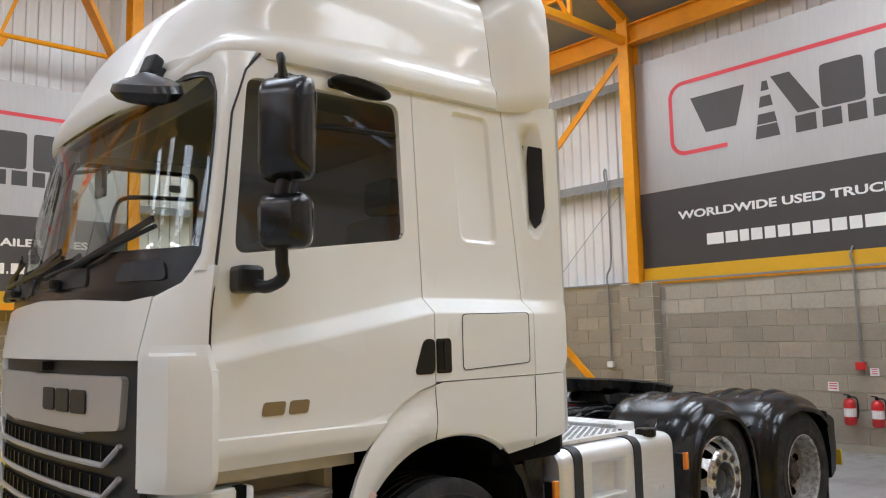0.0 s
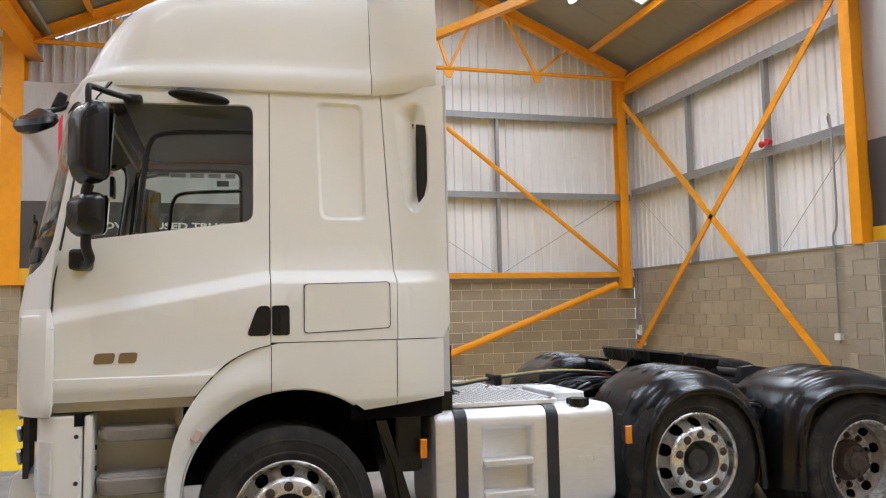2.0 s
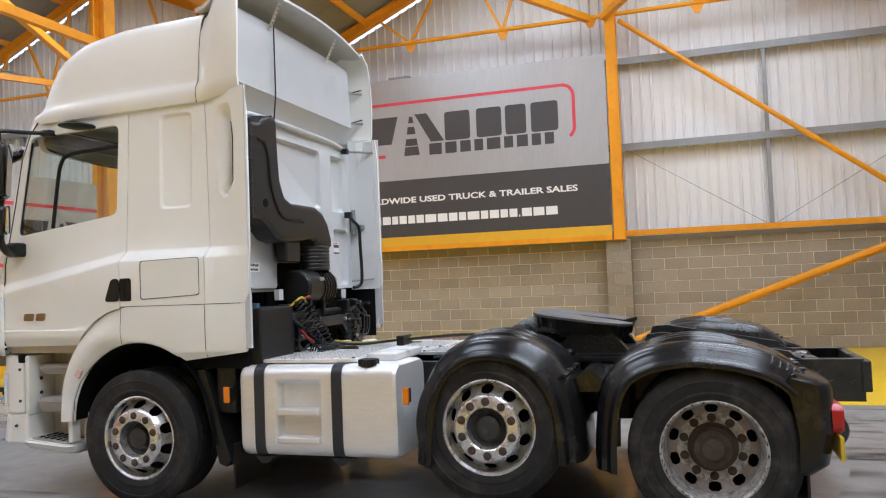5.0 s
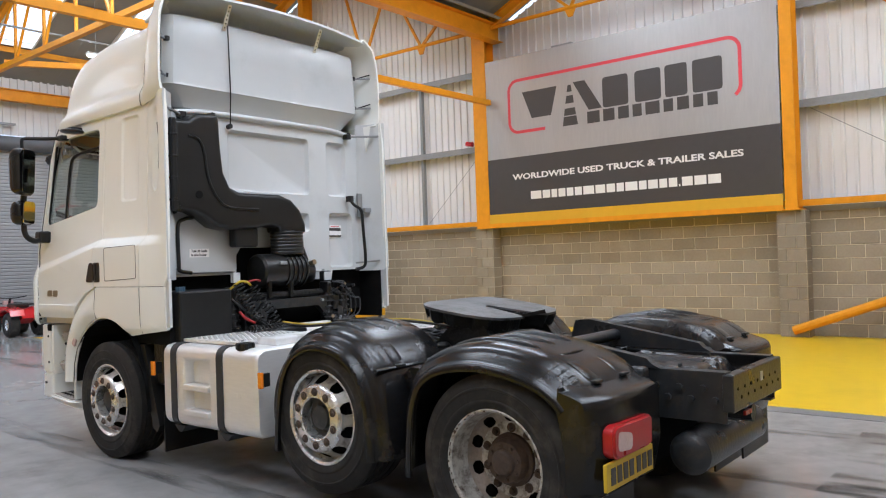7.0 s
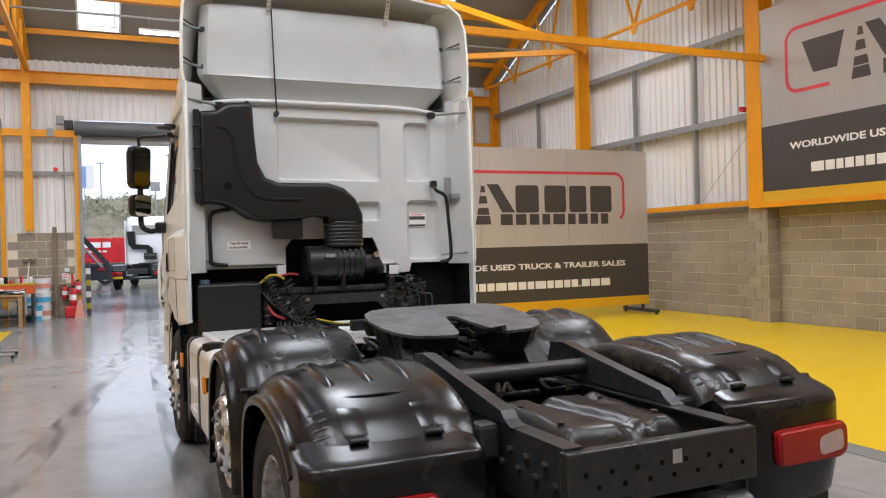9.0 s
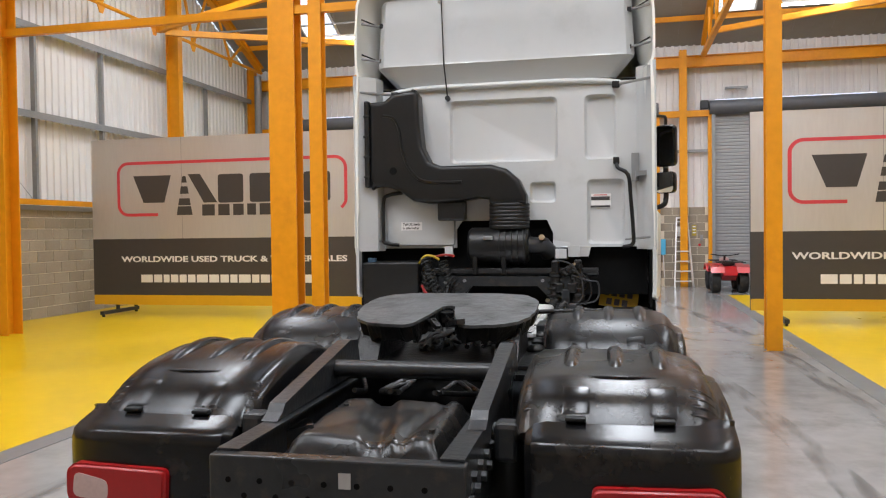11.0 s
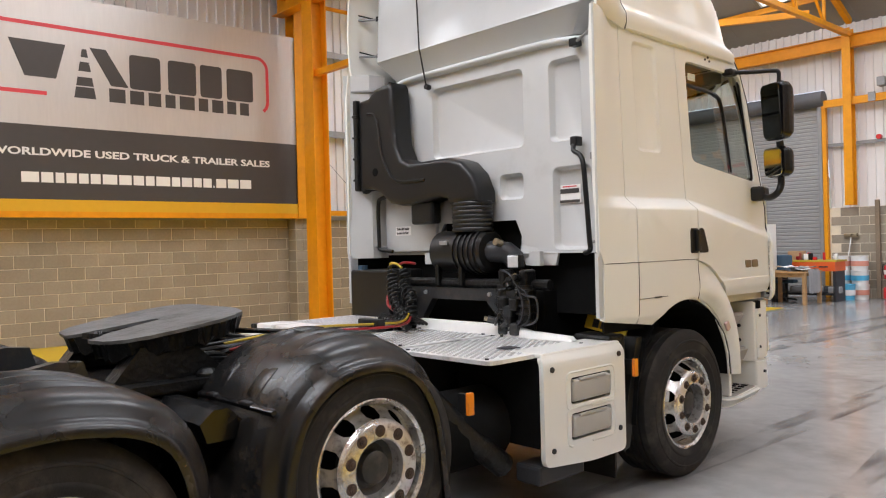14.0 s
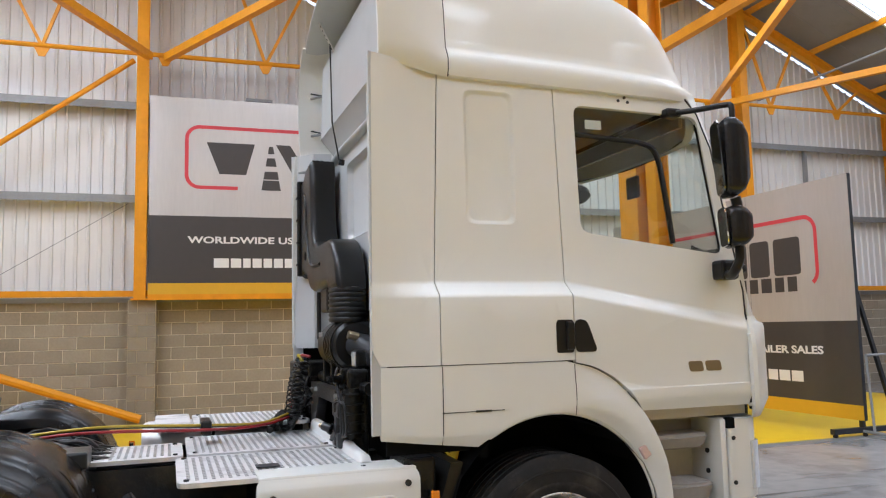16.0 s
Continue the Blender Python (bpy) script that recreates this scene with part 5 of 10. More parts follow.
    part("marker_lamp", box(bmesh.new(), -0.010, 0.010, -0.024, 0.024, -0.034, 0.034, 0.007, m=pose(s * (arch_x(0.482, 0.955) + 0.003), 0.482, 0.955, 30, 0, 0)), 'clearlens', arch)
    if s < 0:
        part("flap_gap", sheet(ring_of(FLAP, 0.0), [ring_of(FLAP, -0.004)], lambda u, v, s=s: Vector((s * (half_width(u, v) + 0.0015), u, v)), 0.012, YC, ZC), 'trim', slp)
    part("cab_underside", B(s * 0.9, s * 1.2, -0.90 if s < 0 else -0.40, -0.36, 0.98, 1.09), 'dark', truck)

# cab inside
part("cab_back_lining", B(-1.1, 1.1, -0.58, -0.55, 1.5, 2.9), 'lining', truck)
part("cab_headliner", B(-1.04, 1.04, -0.56, 0.92, 2.86, 2.9), 'lining', truck)
# added black sheet that stands in for the shade below the cab's back
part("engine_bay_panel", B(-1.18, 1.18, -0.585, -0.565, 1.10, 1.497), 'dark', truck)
part("cab_floor", B(-1.15, 1.15, -0.56, 1.25, 1.18, 1.22), 'seat', truck)
for s in (-1, 1):
    part("cab_side_lining", B(s * 1.08, s * 1.10, -0.56, 0.09, 1.2, 2.88), 'lining', truck)
    part("door_lining", B(s * 1.16, s * 1.18, 0.10, 1.15, 1.2, 1.98), 'trim', truck)
    st = part("cab_seat", B(s * 0.62 - 0.25, s * 0.62 + 0.25, -0.02, 0.48, 1.55, 1.72, 0.05), 'seat', truck)
    part("seat_back", box(bmesh.new(), s * 0.62 - 0.24, s * 0.62 + 0.24, -0.14, 0.0, 1.68, 2.32, 0.06), 'seat', st)
    part("head_rest", box(bmesh.new(), s * 0.62 - 0.13, s * 0.62 + 0.13, -0.17, -0.07, 2.34, 2.54, 0.04), 'seat', st)
    part("seat_base", B(s * 0.62 - 0.2, s * 0.62 + 0.2, 0.05, 0.42, 1.22, 1.56), 'black', st)
part("bunk", B(-1.05, 1.05, -0.55, -0.18, 1.45, 1.72, 0.04), 'seat', truck)
part("dashboard", prism(bmesh.new(), [(1.24, 1.22), (1.24, 1.93), (1.18, 1.97), (0.98, 1.86), (0.92, 1.70), (1.0, 1.22)], -0.98, 0.98, 'x'), 'trim', truck)
wheel_m = pose(0.62, 0.86, 1.98, 0, 0, 0) @ Matrix.Rotation(radians(-28), 4, 'X')
part("steering_wheel", tube(bmesh.new(), [wheel_m @ Vector((0.23 * math.cos(a), 0.23 * math.sin(a), 0)) for a in [2 * math.pi * k / 28 for k in range(28)]], 0.016, 8, closed=True), 'black', truck, smooth=60)
bm = tube(bmesh.new(), [wheel_m @ Vector((-0.22, 0, 0)), wheel_m @ Vector((0.22, 0, 0))], 0.018, 6)
tube(bm, [wheel_m @ Vector((0, 0, 0.02)), wheel_m @ Vector((0, 0.1, -0.35))], 0.04, 8)
part("steering_column", bm, 'black', truck, smooth=60)
part("sun_visor", B(-1.0, 1.0, 1.0, 1.02, 2.76, 2.86), 'greyseal', truck)
part("screen_mirror", B(0.25, 0.38, 1.1, 1.13, 2.45, 2.6, 0.01), 'black', truck)

# ---- front
OUT = [(0.0, 1.49), (0.4, 1.482), (0.75, 1.455), (0.95, 1.425), (1.06, 1.395), (1.15, 1.345), (1.205, 1.285), (1.24, 1.215)]


OUT_HIGH = [(0.0, 1.49), (0.4, 1.478), (0.7, 1.445), (0.9, 1.395), (1.0, 1.355), (1.08, 1.31), (1.15, 1.258), (1.19, 1.228), (1.24, 1.205)]


def front_y(x, z=1.5):
    k = smooth01((z - 1.60) / 0.30)
    return interp(abs(x), OUT) * (1 - k) + interp(abs(x), OUT_HIGH) * k


def front_shift(z):
    return -0.19 * max(0.0, z - 1.88)


def front_x(x, z):
    """Corner narrowing towards the roof."""
    return x * (1 - 0.055 * smooth01((z - 1.9) / 1.0))


def front_sheet(poly, holes, off=0.0, thick=0.03):
    cu = [-1.2, -1.12, -1.0, -0.9, -0.75, -0.55, -0.35, -0.15, 0.15, 0.35, 0.55, 0.75, 0.9, 1.0, 1.12, 1.2]
    return sheet(poly, holes, lambda u, v: Vector((front_x(u, v), front_y(u, v) + front_shift(v) + off, v)), thick, cu, [1.2, 1.4, 1.6, 1.8, 2.0, 2.2, 2.4, 2.6, 2.8])


HALF_SCREEN = [(0, 1.865), (0.5, 1.85), (0.9, 1.825), (1.03, 1.84), (1.12, 1.89), (1.165, 1.985), (1.16, 2.2), (1.15, 2.45), (1.138, 2.64), (1.122, 2.745), (1.095, 2.795), (1.05, 2.81), (0.95, 2.80), (0.8, 2.775), (0.5, 2.75), (0, 2.742)]
SCREEN = [(-x, z) for x, z in HALF_SCREEN] + [(x, z) for x, z in HALF_SCREEN[-2:0:-1]]
part("front_panel", front_sheet([(-1.02, 1.585), (-1.02, 1.835), (-0.9, 1.82), (-0.5, 1.845), (0, 1.86), (0.5, 1.845), (0.9, 1.82), (1.02, 1.835), (1.02, 1.585)], []), 'paint', truck, smooth=30)
part("windscreen", front_sheet(SCREEN, [], -0.02, 0.0), 'screen', truck, smooth=30).visible_shadow = False
GLASS = [(1.151, 2.03), (1.149, 2.2), (1.138, 2.45), (1.125, 2.63), (1.108, 2.73), (1.08, 2.775), (1.04, 2.787), (0.95, 2.778), (0.8, 2.755), (0.5, 2.73), (0.1, 2.723)]
HEADER = HALF_SCREEN[7:]
part("screen_header", front_sheet([(-1.122, 2.745), (-1.115, 2.82), (-1.07, 2.89), (1.07, 2.89), (1.115, 2.82), (1.122, 2.745)] + HEADER[1:] + [(-x, z) for x, z in HEADER[-2:0:-1]], [], -0.008, 0.02), 'paint', truck, smooth=30)
part("windscreen_border", front_sheet(SCREEN, [[(-x, z) for x, z in GLASS] + [(x, z) for x, z in GLASS[::-1]] + [(1.12, 2.035), (1.05, 2.03), (0.6, 2.04), (0, 2.045), (-0.6, 2.04), (-1.05, 2.03), (-1.12, 2.035)]], -0.012, 0.012), 'gloss', truck, smooth=30)
for x0, x1 in ((-1.06, -0.78), (-0.55, -0.15), (0.2, 0.6)):
    part("cowl_recess", front_sheet(roundpoly([(x0, 1.90), (x0 + 0.03, 1.985), (x1 - 0.02, 1.985), (x1, 1.905)], 0.03), [], -0.004, 0.01), 'trim', truck)


def corner_shell(s):
    """The proud moulding on the lower cab corner, with its rear edge standing off as a fin."""
    out = [(1.262, 1.186), (1.284, 1.192), (1.287, 1.220), (1.264, 1.268), (1.240, 1.312), (1.210, 1.358), (1.12, 1.398), (1.03, 1.420)]
    inn = [(1.232, 1.205), (1.238, 1.21), (1.238, 1.228), (1.222, 1.26), (1.190, 1.30), (1.14, 1.34), (1.07, 1.38), (1.03, 1.397)]
    rows = []
    for z, kd, kf in ((1.085, 0.1, 0.1), (1.10, 0.5, 0.3), (1.135, 0.9, 0.6), (1.18, 1.0, 1.0), (1.46, 1.0, 1.0), (1.53, 0.85, 1.0), (1.575, 0.5, 1.0), (1.60, 0.3, 0.85), (1.612, 0.2, 0.30), (1.64, 0.0, 0.03)):
        row = []
        for i, (a, b) in enumerate(zip(out, inn)):
            k = (kd, kd, kd, kd * 0.75, kf * 0.62, kf * 0.85, kf * 0.35, kf * 0.1)[i]
            row.append((s * (a[0] * k + b[0] * (1 - k)), a[1] * k + b[1] * (1 - k), z))
        rows.append(row)
    bm = bmesh.new()
    loft(bm, rows)
    bmesh.ops.recalc_face_normals(bm, faces=bm.faces)
    bmesh.ops.solidify(bm, geom=bm.faces[:], thickness=0.012)
    return bm


for s in (-1, 1):
    cor = [(s * 1.026, 1.10), (s * 1.026, 1.83), (s * 1.035, 1.836), (s * 1.125, 1.885), (s * 1.16, 1.95), (s * 1.238, 1.95), (s * 1.238, 1.16), (s * 1.2, 1.10)]
    part("corner_panel", front_sheet(cor, []), 'paint', truck, smooth=30)
    # pillar between the windscreen and the door
    rows = []
    for z in (1.93, 2.0, 2.15, 2.3, 2.45, 2.6, 2.70, 2.80, 2.86, 2.895):
        u = interp(z, [(1.89, 1.125), (1.985, 1.168), (2.2, 1.163), (2.45, 1.153), (2.64, 1.14), (2.745, 1.125), (2.80, 1.10), (2.93, 1.07)])
        a = Vector((s * front_x(u, z), front_y(u, z) + front_shift(z) - 0.006, z))
        yd = interp(z, [(1.78, 1.205), (2.24, 1.13), (2.60, 1.08), (2.80, 1.01), (2.905, 0.95), (2.93, 0.93)]) + 0.006
        b = Vector((s * (half_width(yd, z) - 0.002), yd, z))
        c = (a + b) / 2 + Vector((s * 0.012, 0.014, 0))
        rows.append([a + Vector((-s * 0.03, -0.02, 0)), a, a.lerp(c, 0.6) + Vector((s * 0.003, 0.003, 0)), c, c.lerp(b, 0.5) + Vector((s * 0.004, 0.002, 0)), b, b + Vector((-s * 0.04, -0.01, 0))])
    bm = bmesh.new()
    loft(bm, rows)
    bmesh.ops.recalc_face_normals(bm, faces=bm.faces)
    part("windscreen_pillar", bm, 'paint', truck, smooth=50)
    # side air fin with vertical slots
    fin = part("corner_fin", corner_shell(s), 'paint', truck, smooth=24)
    part("fin_slot", B(min(s * 1.228, s * 1.243), max(s * 1.228, s * 1.243), 1.196, 1.214, 1.13, 1.55), 'dark', fin)
    for k in range(5):
        part("fin_louvre", box(bmesh.new(), min(s * 1.226, s * 1.276), max(s * 1.226, s * 1.276), 1.188, 1.222, 1.145 + 0.095 * k, 1.165 + 0.095 * k, 0.005), 'paint', fin)
    # bumper end and steps
    bm = prism(bmesh.new(), roundpoly([(s * 0.85, 1.295), (s * 1.11, 1.288), (s * 1.19, 1.255), (s * 1.226, 1.19), (s * 1.226, 1.052), (s * 0.95, 1.052)], 0.02, 3), 0.648, 1.085, 'z')
    soften(bm, 0.012, lambda e: abs(e.verts[0].co.z - e.verts[1].co.z) < 1e-4)
    bmp = part("bumper_corner", bm, 'paint', truck, smooth=40)
    part("headlamp", prism(bmesh.new(), roundpoly([(s * 0.90, 1.306), (s * 1.12, 1.298), (s * 1.205, 1.262), (s * 1.238, 1.195), (s * 1.20, 1.185), (s * 1.0, 1.26)], 0.012, 3), 0.70, 0.955, 'z'), 'hlens', bmp, "clear headlamp wrapped round the bumper corner", smooth=40)
    for z in (0.978, 0.74):
        part("bumper_bolt", tube(bmesh.new(), [(s * 1.22, 1.078, z), (s * 1.231, 1.078, z)], 0.012, 8), 'trim', bmp)
    part("bumper_notch", B(min(s * 1.19, s * 1.228), max(s * 1.19, s * 1.228), 1.046, 1.09, 1.03, 1.088), 'dark', bmp)
    bm = prism(bmesh.new(), roundpoly([(s * 0.85, 1.345), (s * 1.10, 1.34), (s * 1.20, 1.30), (s * 1.255, 1.21), (s * 1.258, 1.01), (s * 0.95, 1.01)], 0.03, 4), 0.415, 0.644, 'z')
    for v in bm.verts:
        k = smooth01((v.co.z - 0.5) / 0.144)
        v.co.x -= s * 0.028 * k * (abs(v.co.x) > 1.05)
        v.co.y -= 0.035 * k * (v.co.y > 1.15)
        if v.co.z < 0.5:
            v.co.x -= s * 0.03 * (abs(v.co.x) > 1.05)
    soften(bm, 0.03, lambda e: abs(e.verts[0].co.z - e.verts[1].co.z) < 1e-4)
    low = part("bumper_foot", bm, 'paint', bmp, smooth=45)
    part("bumper_bolt", tube(bmesh.new(), [(s * 1.24, 1.10, 0.555), (s * 1.254, 1.10, 0.555)], 0.012, 8), 'trim', bmp)
    well = part("step_well", B(s * 0.93, s * 0.96, 0.58, 1.17, 0.42, 1.17), 'well', truck)
    part("well_front", B(s * 0.94, s * 1.215, 1.004, 1.045, 0.63, 1.082, 0.012), 'paint', well, smooth=40)
    part("well_back", B(s * 0.94, s * 1.10, 0.56, 0.60, 0.42, 1.17), 'well', well)
    for z in (0.90, 0.79):
        part("bolt_cap", tube(bmesh.new(), [(s * 1.10, 0.995, z), (s * 1.10, 1.006, z)], 0.014, 8), 'trim', well)
    for z0, z1, x1, y0 in ((0.925, 1.005, 1.18, 0.585), (0.645, 0.75, 1.205, 0.625)):
        bm = prism(bmesh.new(), roundpoly([(s * 0.95, y0), (s * (x1 - 0.02), y0), (s * x1, y0 + 0.06), (s * x1, 0.94), (s * (x1 - 0.06), 0.995), (s * 0.95, 1.0)], 0.04, 4), z0, z1, 'z')
        for v in bm.verts:
            if v.co.z < z0 + 0.01 and abs(v.co.x) > 1.05:
                v.co.x -= s * 0.035
        soften(bm, 0.016, lambda e: abs(e.verts[0].co.z - e.verts[1].co.z) < 1e-4)
        stp = part("cab_step", bm, 'step', well, "worn grey plastic step with rounded corners", smooth=45)
        for k in range(7):
            xk = s * (0.99 + 0.027 * k)
            part("tread_rib", B(xk - 0.006, xk + 0.006, y0 + 0.05, 0.95, z1 - 0.003, z1 + 0.004, 0.002), 'step', stp)
    # white tray of the bottom step, its outer edge rounded, with a pierced tread
    bm = prism(bmesh.new(), roundpoly([(s * 0.95, 0.60), (s * 1.21, 0.60), (s * 1.25, 0.67), (s * 1.258, 1.03), (s * 0.95, 1.03)], 0.03, 4), 0.375, 0.455, 'z')
    for v in bm.verts:
        v.co.z -= 0.035 * smooth01((0.98 - v.co.y) / 0.4)
        if v.co.z < 0.40 and abs(v.co.x) > 1.05:
            v.co.x -= s * 0.04
    soften(bm, 0.02, lambda e: abs(e.verts[0].co.z - e.verts[1].co.z) < 0.06)
    tray = part("step_tray", bm, 'paint', well, "white moulded bottom step", smooth=45)
    bm = prism(bmesh.new(), roundpoly([(s * 0.97, 0.635), (s * 1.20, 0.635), (s * 1.225, 0.67), (s * 1.225, 0.985), (s * 0.97, 0.985)], 0.02, 3), 0.44, 0.461, 'z')
    for v in bm.verts:
        v.co.z -= 0.035 * smooth01((0.98 - v.co.y) / 0.4)
    part("tray_tread", bm, 'step', tray, "grey pierced tread plate")
    for k in range(6):
        for q in range(3):
            yk, xk = 0.68 + 0.052 * k, s * (1.03 + 0.065 * q)
            zk = 0.461 - 0.035 * smooth01((0.98 - yk) / 0.4)
            part("tread_slot", B(xk - 0.022, xk + 0.022, yk - 0.010, yk + 0.010, zk - 0.004, zk + 0.003), 'dark', tray)
    part("step_bracket", B(min(s * 1.13, s * 1.215), max(s * 1.13, s * 1.215), 0.605, 0.645, 0.43, 0.63, 0.008), 'paint', well)
    part("sill_trim", B(min(s * 1.0, s * 1.185), max(s * 1.0, s * 1.185), 0.5, 1.2, 1.10, 1.20), 'well', truck)
part("bumper", prism(bmesh.new(), [(1.30, 0.42), (1.44, 0.40), (1.47, 0.6), (1.44, 0.75), (1.30, 0.75)], -0.9, 0.9, 'x'), 'paint', truck)
gr = part("grille", front_sheet([(-1.0, 0.74), (-1.0, 1.58), (1.0, 1.58), (1.0, 0.74)], [], -0.035), 'trim', truck, smooth=30)
part("grille_badge_panel", front_sheet(roundpoly([(-0.90, 1.31), (-0.92, 1.52), (0.92, 1.52), (0.90, 1.31), (0.55, 1.285), (-0.55, 1.285)], 0.03), [], -0.005, 0.03), 'silver', gr, smooth=30)
for x0 in (-0.62, -0.44, -0.26):
    part("badge_shape", front_sheet(roundpoly([(x0, 1.36), (x0, 1.46), (x0 + 0.15, 1.46), (x0 + 0.15, 1.36)], 0.02), [], 0.004, 0.008), 'trim', gr)
part("badge_camera", B(-0.12, 0.12, 1.44, 1.50, 1.535, 1.575), 'black', gr)
for k in range(4):
    z = 1.21 - 0.125 * k
    slot = part("grille_slot", front_sheet([(-0.74, z - 0.035), (-0.84, z + 0.035), (0.84, z + 0.035), (0.74, z - 0.035)], [], -0.022, 0.006), 'dark', gr, smooth=30)
    strip = [(0.9 * q, z + 0.04 - 0.085 * (1 - smooth01((abs(q) - 0.86) / 0.14)), 0) for q in [i / 14 - 1 for i in range(29)]]
    part("chrome_strip", tube(bmesh.new(), [(x, front_y(x) - 0.012, zz) for x, zz, _ in strip], 0.012, 6), 'silver', gr, smooth=60)
    for q in range(16):
        x = -0.75 + 0.1 * q
        part("grille_rib", B(x - 0.006, x + 0.006, front_y(x) - 0.034, front_y(x) - 0.014, z - 0.03, z + 0.03), 'black', slot)
# wipers
for x0, x1, z1 in ((-0.2, -1.0, 2.06), (0.55, -0.25, 1.99), (0.95, 0.45, 2.02)):
    a = Vector((x0, front_y(x0, 1.9) + 0.015, 1.93))
    b = Vector((x1, front_y(x1, 2.0) - 0.02, z1 + 0.06))
    wp = part("wiper_arm", tube(bmesh.new(), [a, a + Vector((0, 0.02, 0.03)), (a + b) / 2 + Vector((0, 0.03, 0.0)), b], 0.011, 6), 'black', truck, smooth=60)
    part("wiper_blade", beam(bmesh.new(), a.lerp(b, 0.25) + Vector((0, 0.0, 0.02)), b + Vector((0, 0.01, 0.03)), 0.012, 0.025), 'black', wp)
    part("wiper_pivot", B(a.x - 0.08, a.x + 0.08, a.y - 0.03, a.y + 0.025, 1.90, 1.95, 0.015), 'black', wp)

# ---- roof fairing
def fair_top(y):
    """Height of the fairing's shoulder along y."""
    return interp(y, [(-0.55, 3.61), (0.2, 3.585), (0.57, 3.525), (0.81, 3.45), (0.95, 3.40), (1.35, 3.33)])


# levels from the brim up to the shoulder: share of the height, half width, nose, start of the corner
LEVELS = [(0.0, 1.150, 1.308, 0.74), (0.010, 1.163, 1.318, 0.74), (0.06, 1.170, 1.325, 0.74), (0.125, 1.169, 1.325, 0.73), (0.16, 1.162, 1.322, 0.72),
          (0.19, 1.150, 1.316, 0.70), (0.215, 1.139, 1.308, 0.68), (0.24, 1.132, 1.298, 0.66), (0.30, 1.126, 1.278, 0.64), (0.45, 1.116, 1.226, 0.64), (0.60, 1.104, 1.175, 0.64),
          (0.74, 1.088, 1.125, 0.62), (0.84, 1.070, 1.080, 0.58), (0.91, 1.046, 1.035, 0.52), (0.96, 1.014, 0.99, 0.45), (0.99, 0.972, 0.935, 0.37), (1.0, 0.92, 0.88, 0.30)]
CROWN = [(0.03, 0.80, 0.72, 0.10), (0.055, 0.62, 0.52, -0.05), (0.07, 0.40, 0.28, -0.20), (0.08, 0.16, -0.05, -0.36)]


def brim(x, y):
    """Height of the fairing's lower edge: level along the sides, dipping over the windscreen."""
    return interp(y, [(-0.6, 2.893), (1.1, 2.862)]) - 0.135 * smooth01((1.06 - abs(x)) / 0.26) * smooth01((y - 0.85) / 0.15)


def fair_loop(w, yf, yc, z_of, e=0.75):
    side = [(w, -0.505 + (yc + 0.505) * q / 6) for q in range(6)]
    arc = [(w * math.cos(a) ** e, yc + (yf - yc) * math.sin(a) ** e) for a in [radians(90) * q / 18 for q in range(18)]] + [(0.0, yf)]
    half = side + arc
    loop = [(-x, y) for x, y in half] + [(x, y) for x, y in half[-2::-1]]
    return [Vector((x, y, z_of(x, y))) for x, y in loop]


rows = [fair_loop(1.10, 1.27, 0.74, lambda x, y: brim(x, y) + 0.004)]
for k, w, yf, yc in LEVELS:
    rows.append(fair_loop(w, yf, yc, lambda x, y, k=k: brim(x, y) * (1 - k) + fair_top(y) * k))
for dz, w, yf, yc in CROWN:
    rows.append(fair_loop(w, yf, yc, lambda x, y, dz=dz: fair_top(y) + dz))
bm = bmesh.new()
loft(bm, rows)
bm.verts.ensure_lookup_table()
bm.faces.new(bm.verts[-len(rows[-1]):])
bmesh.ops.recalc_face_normals(bm, faces=bm.faces)
part("roof_fairing", bm, 'paint', truck, "tall cream roof fairing", smooth=50)
part("roof_skin", B(-1.10, 1.10, -0.60, 1.02, 2.875, 2.89), 'dark', truck)
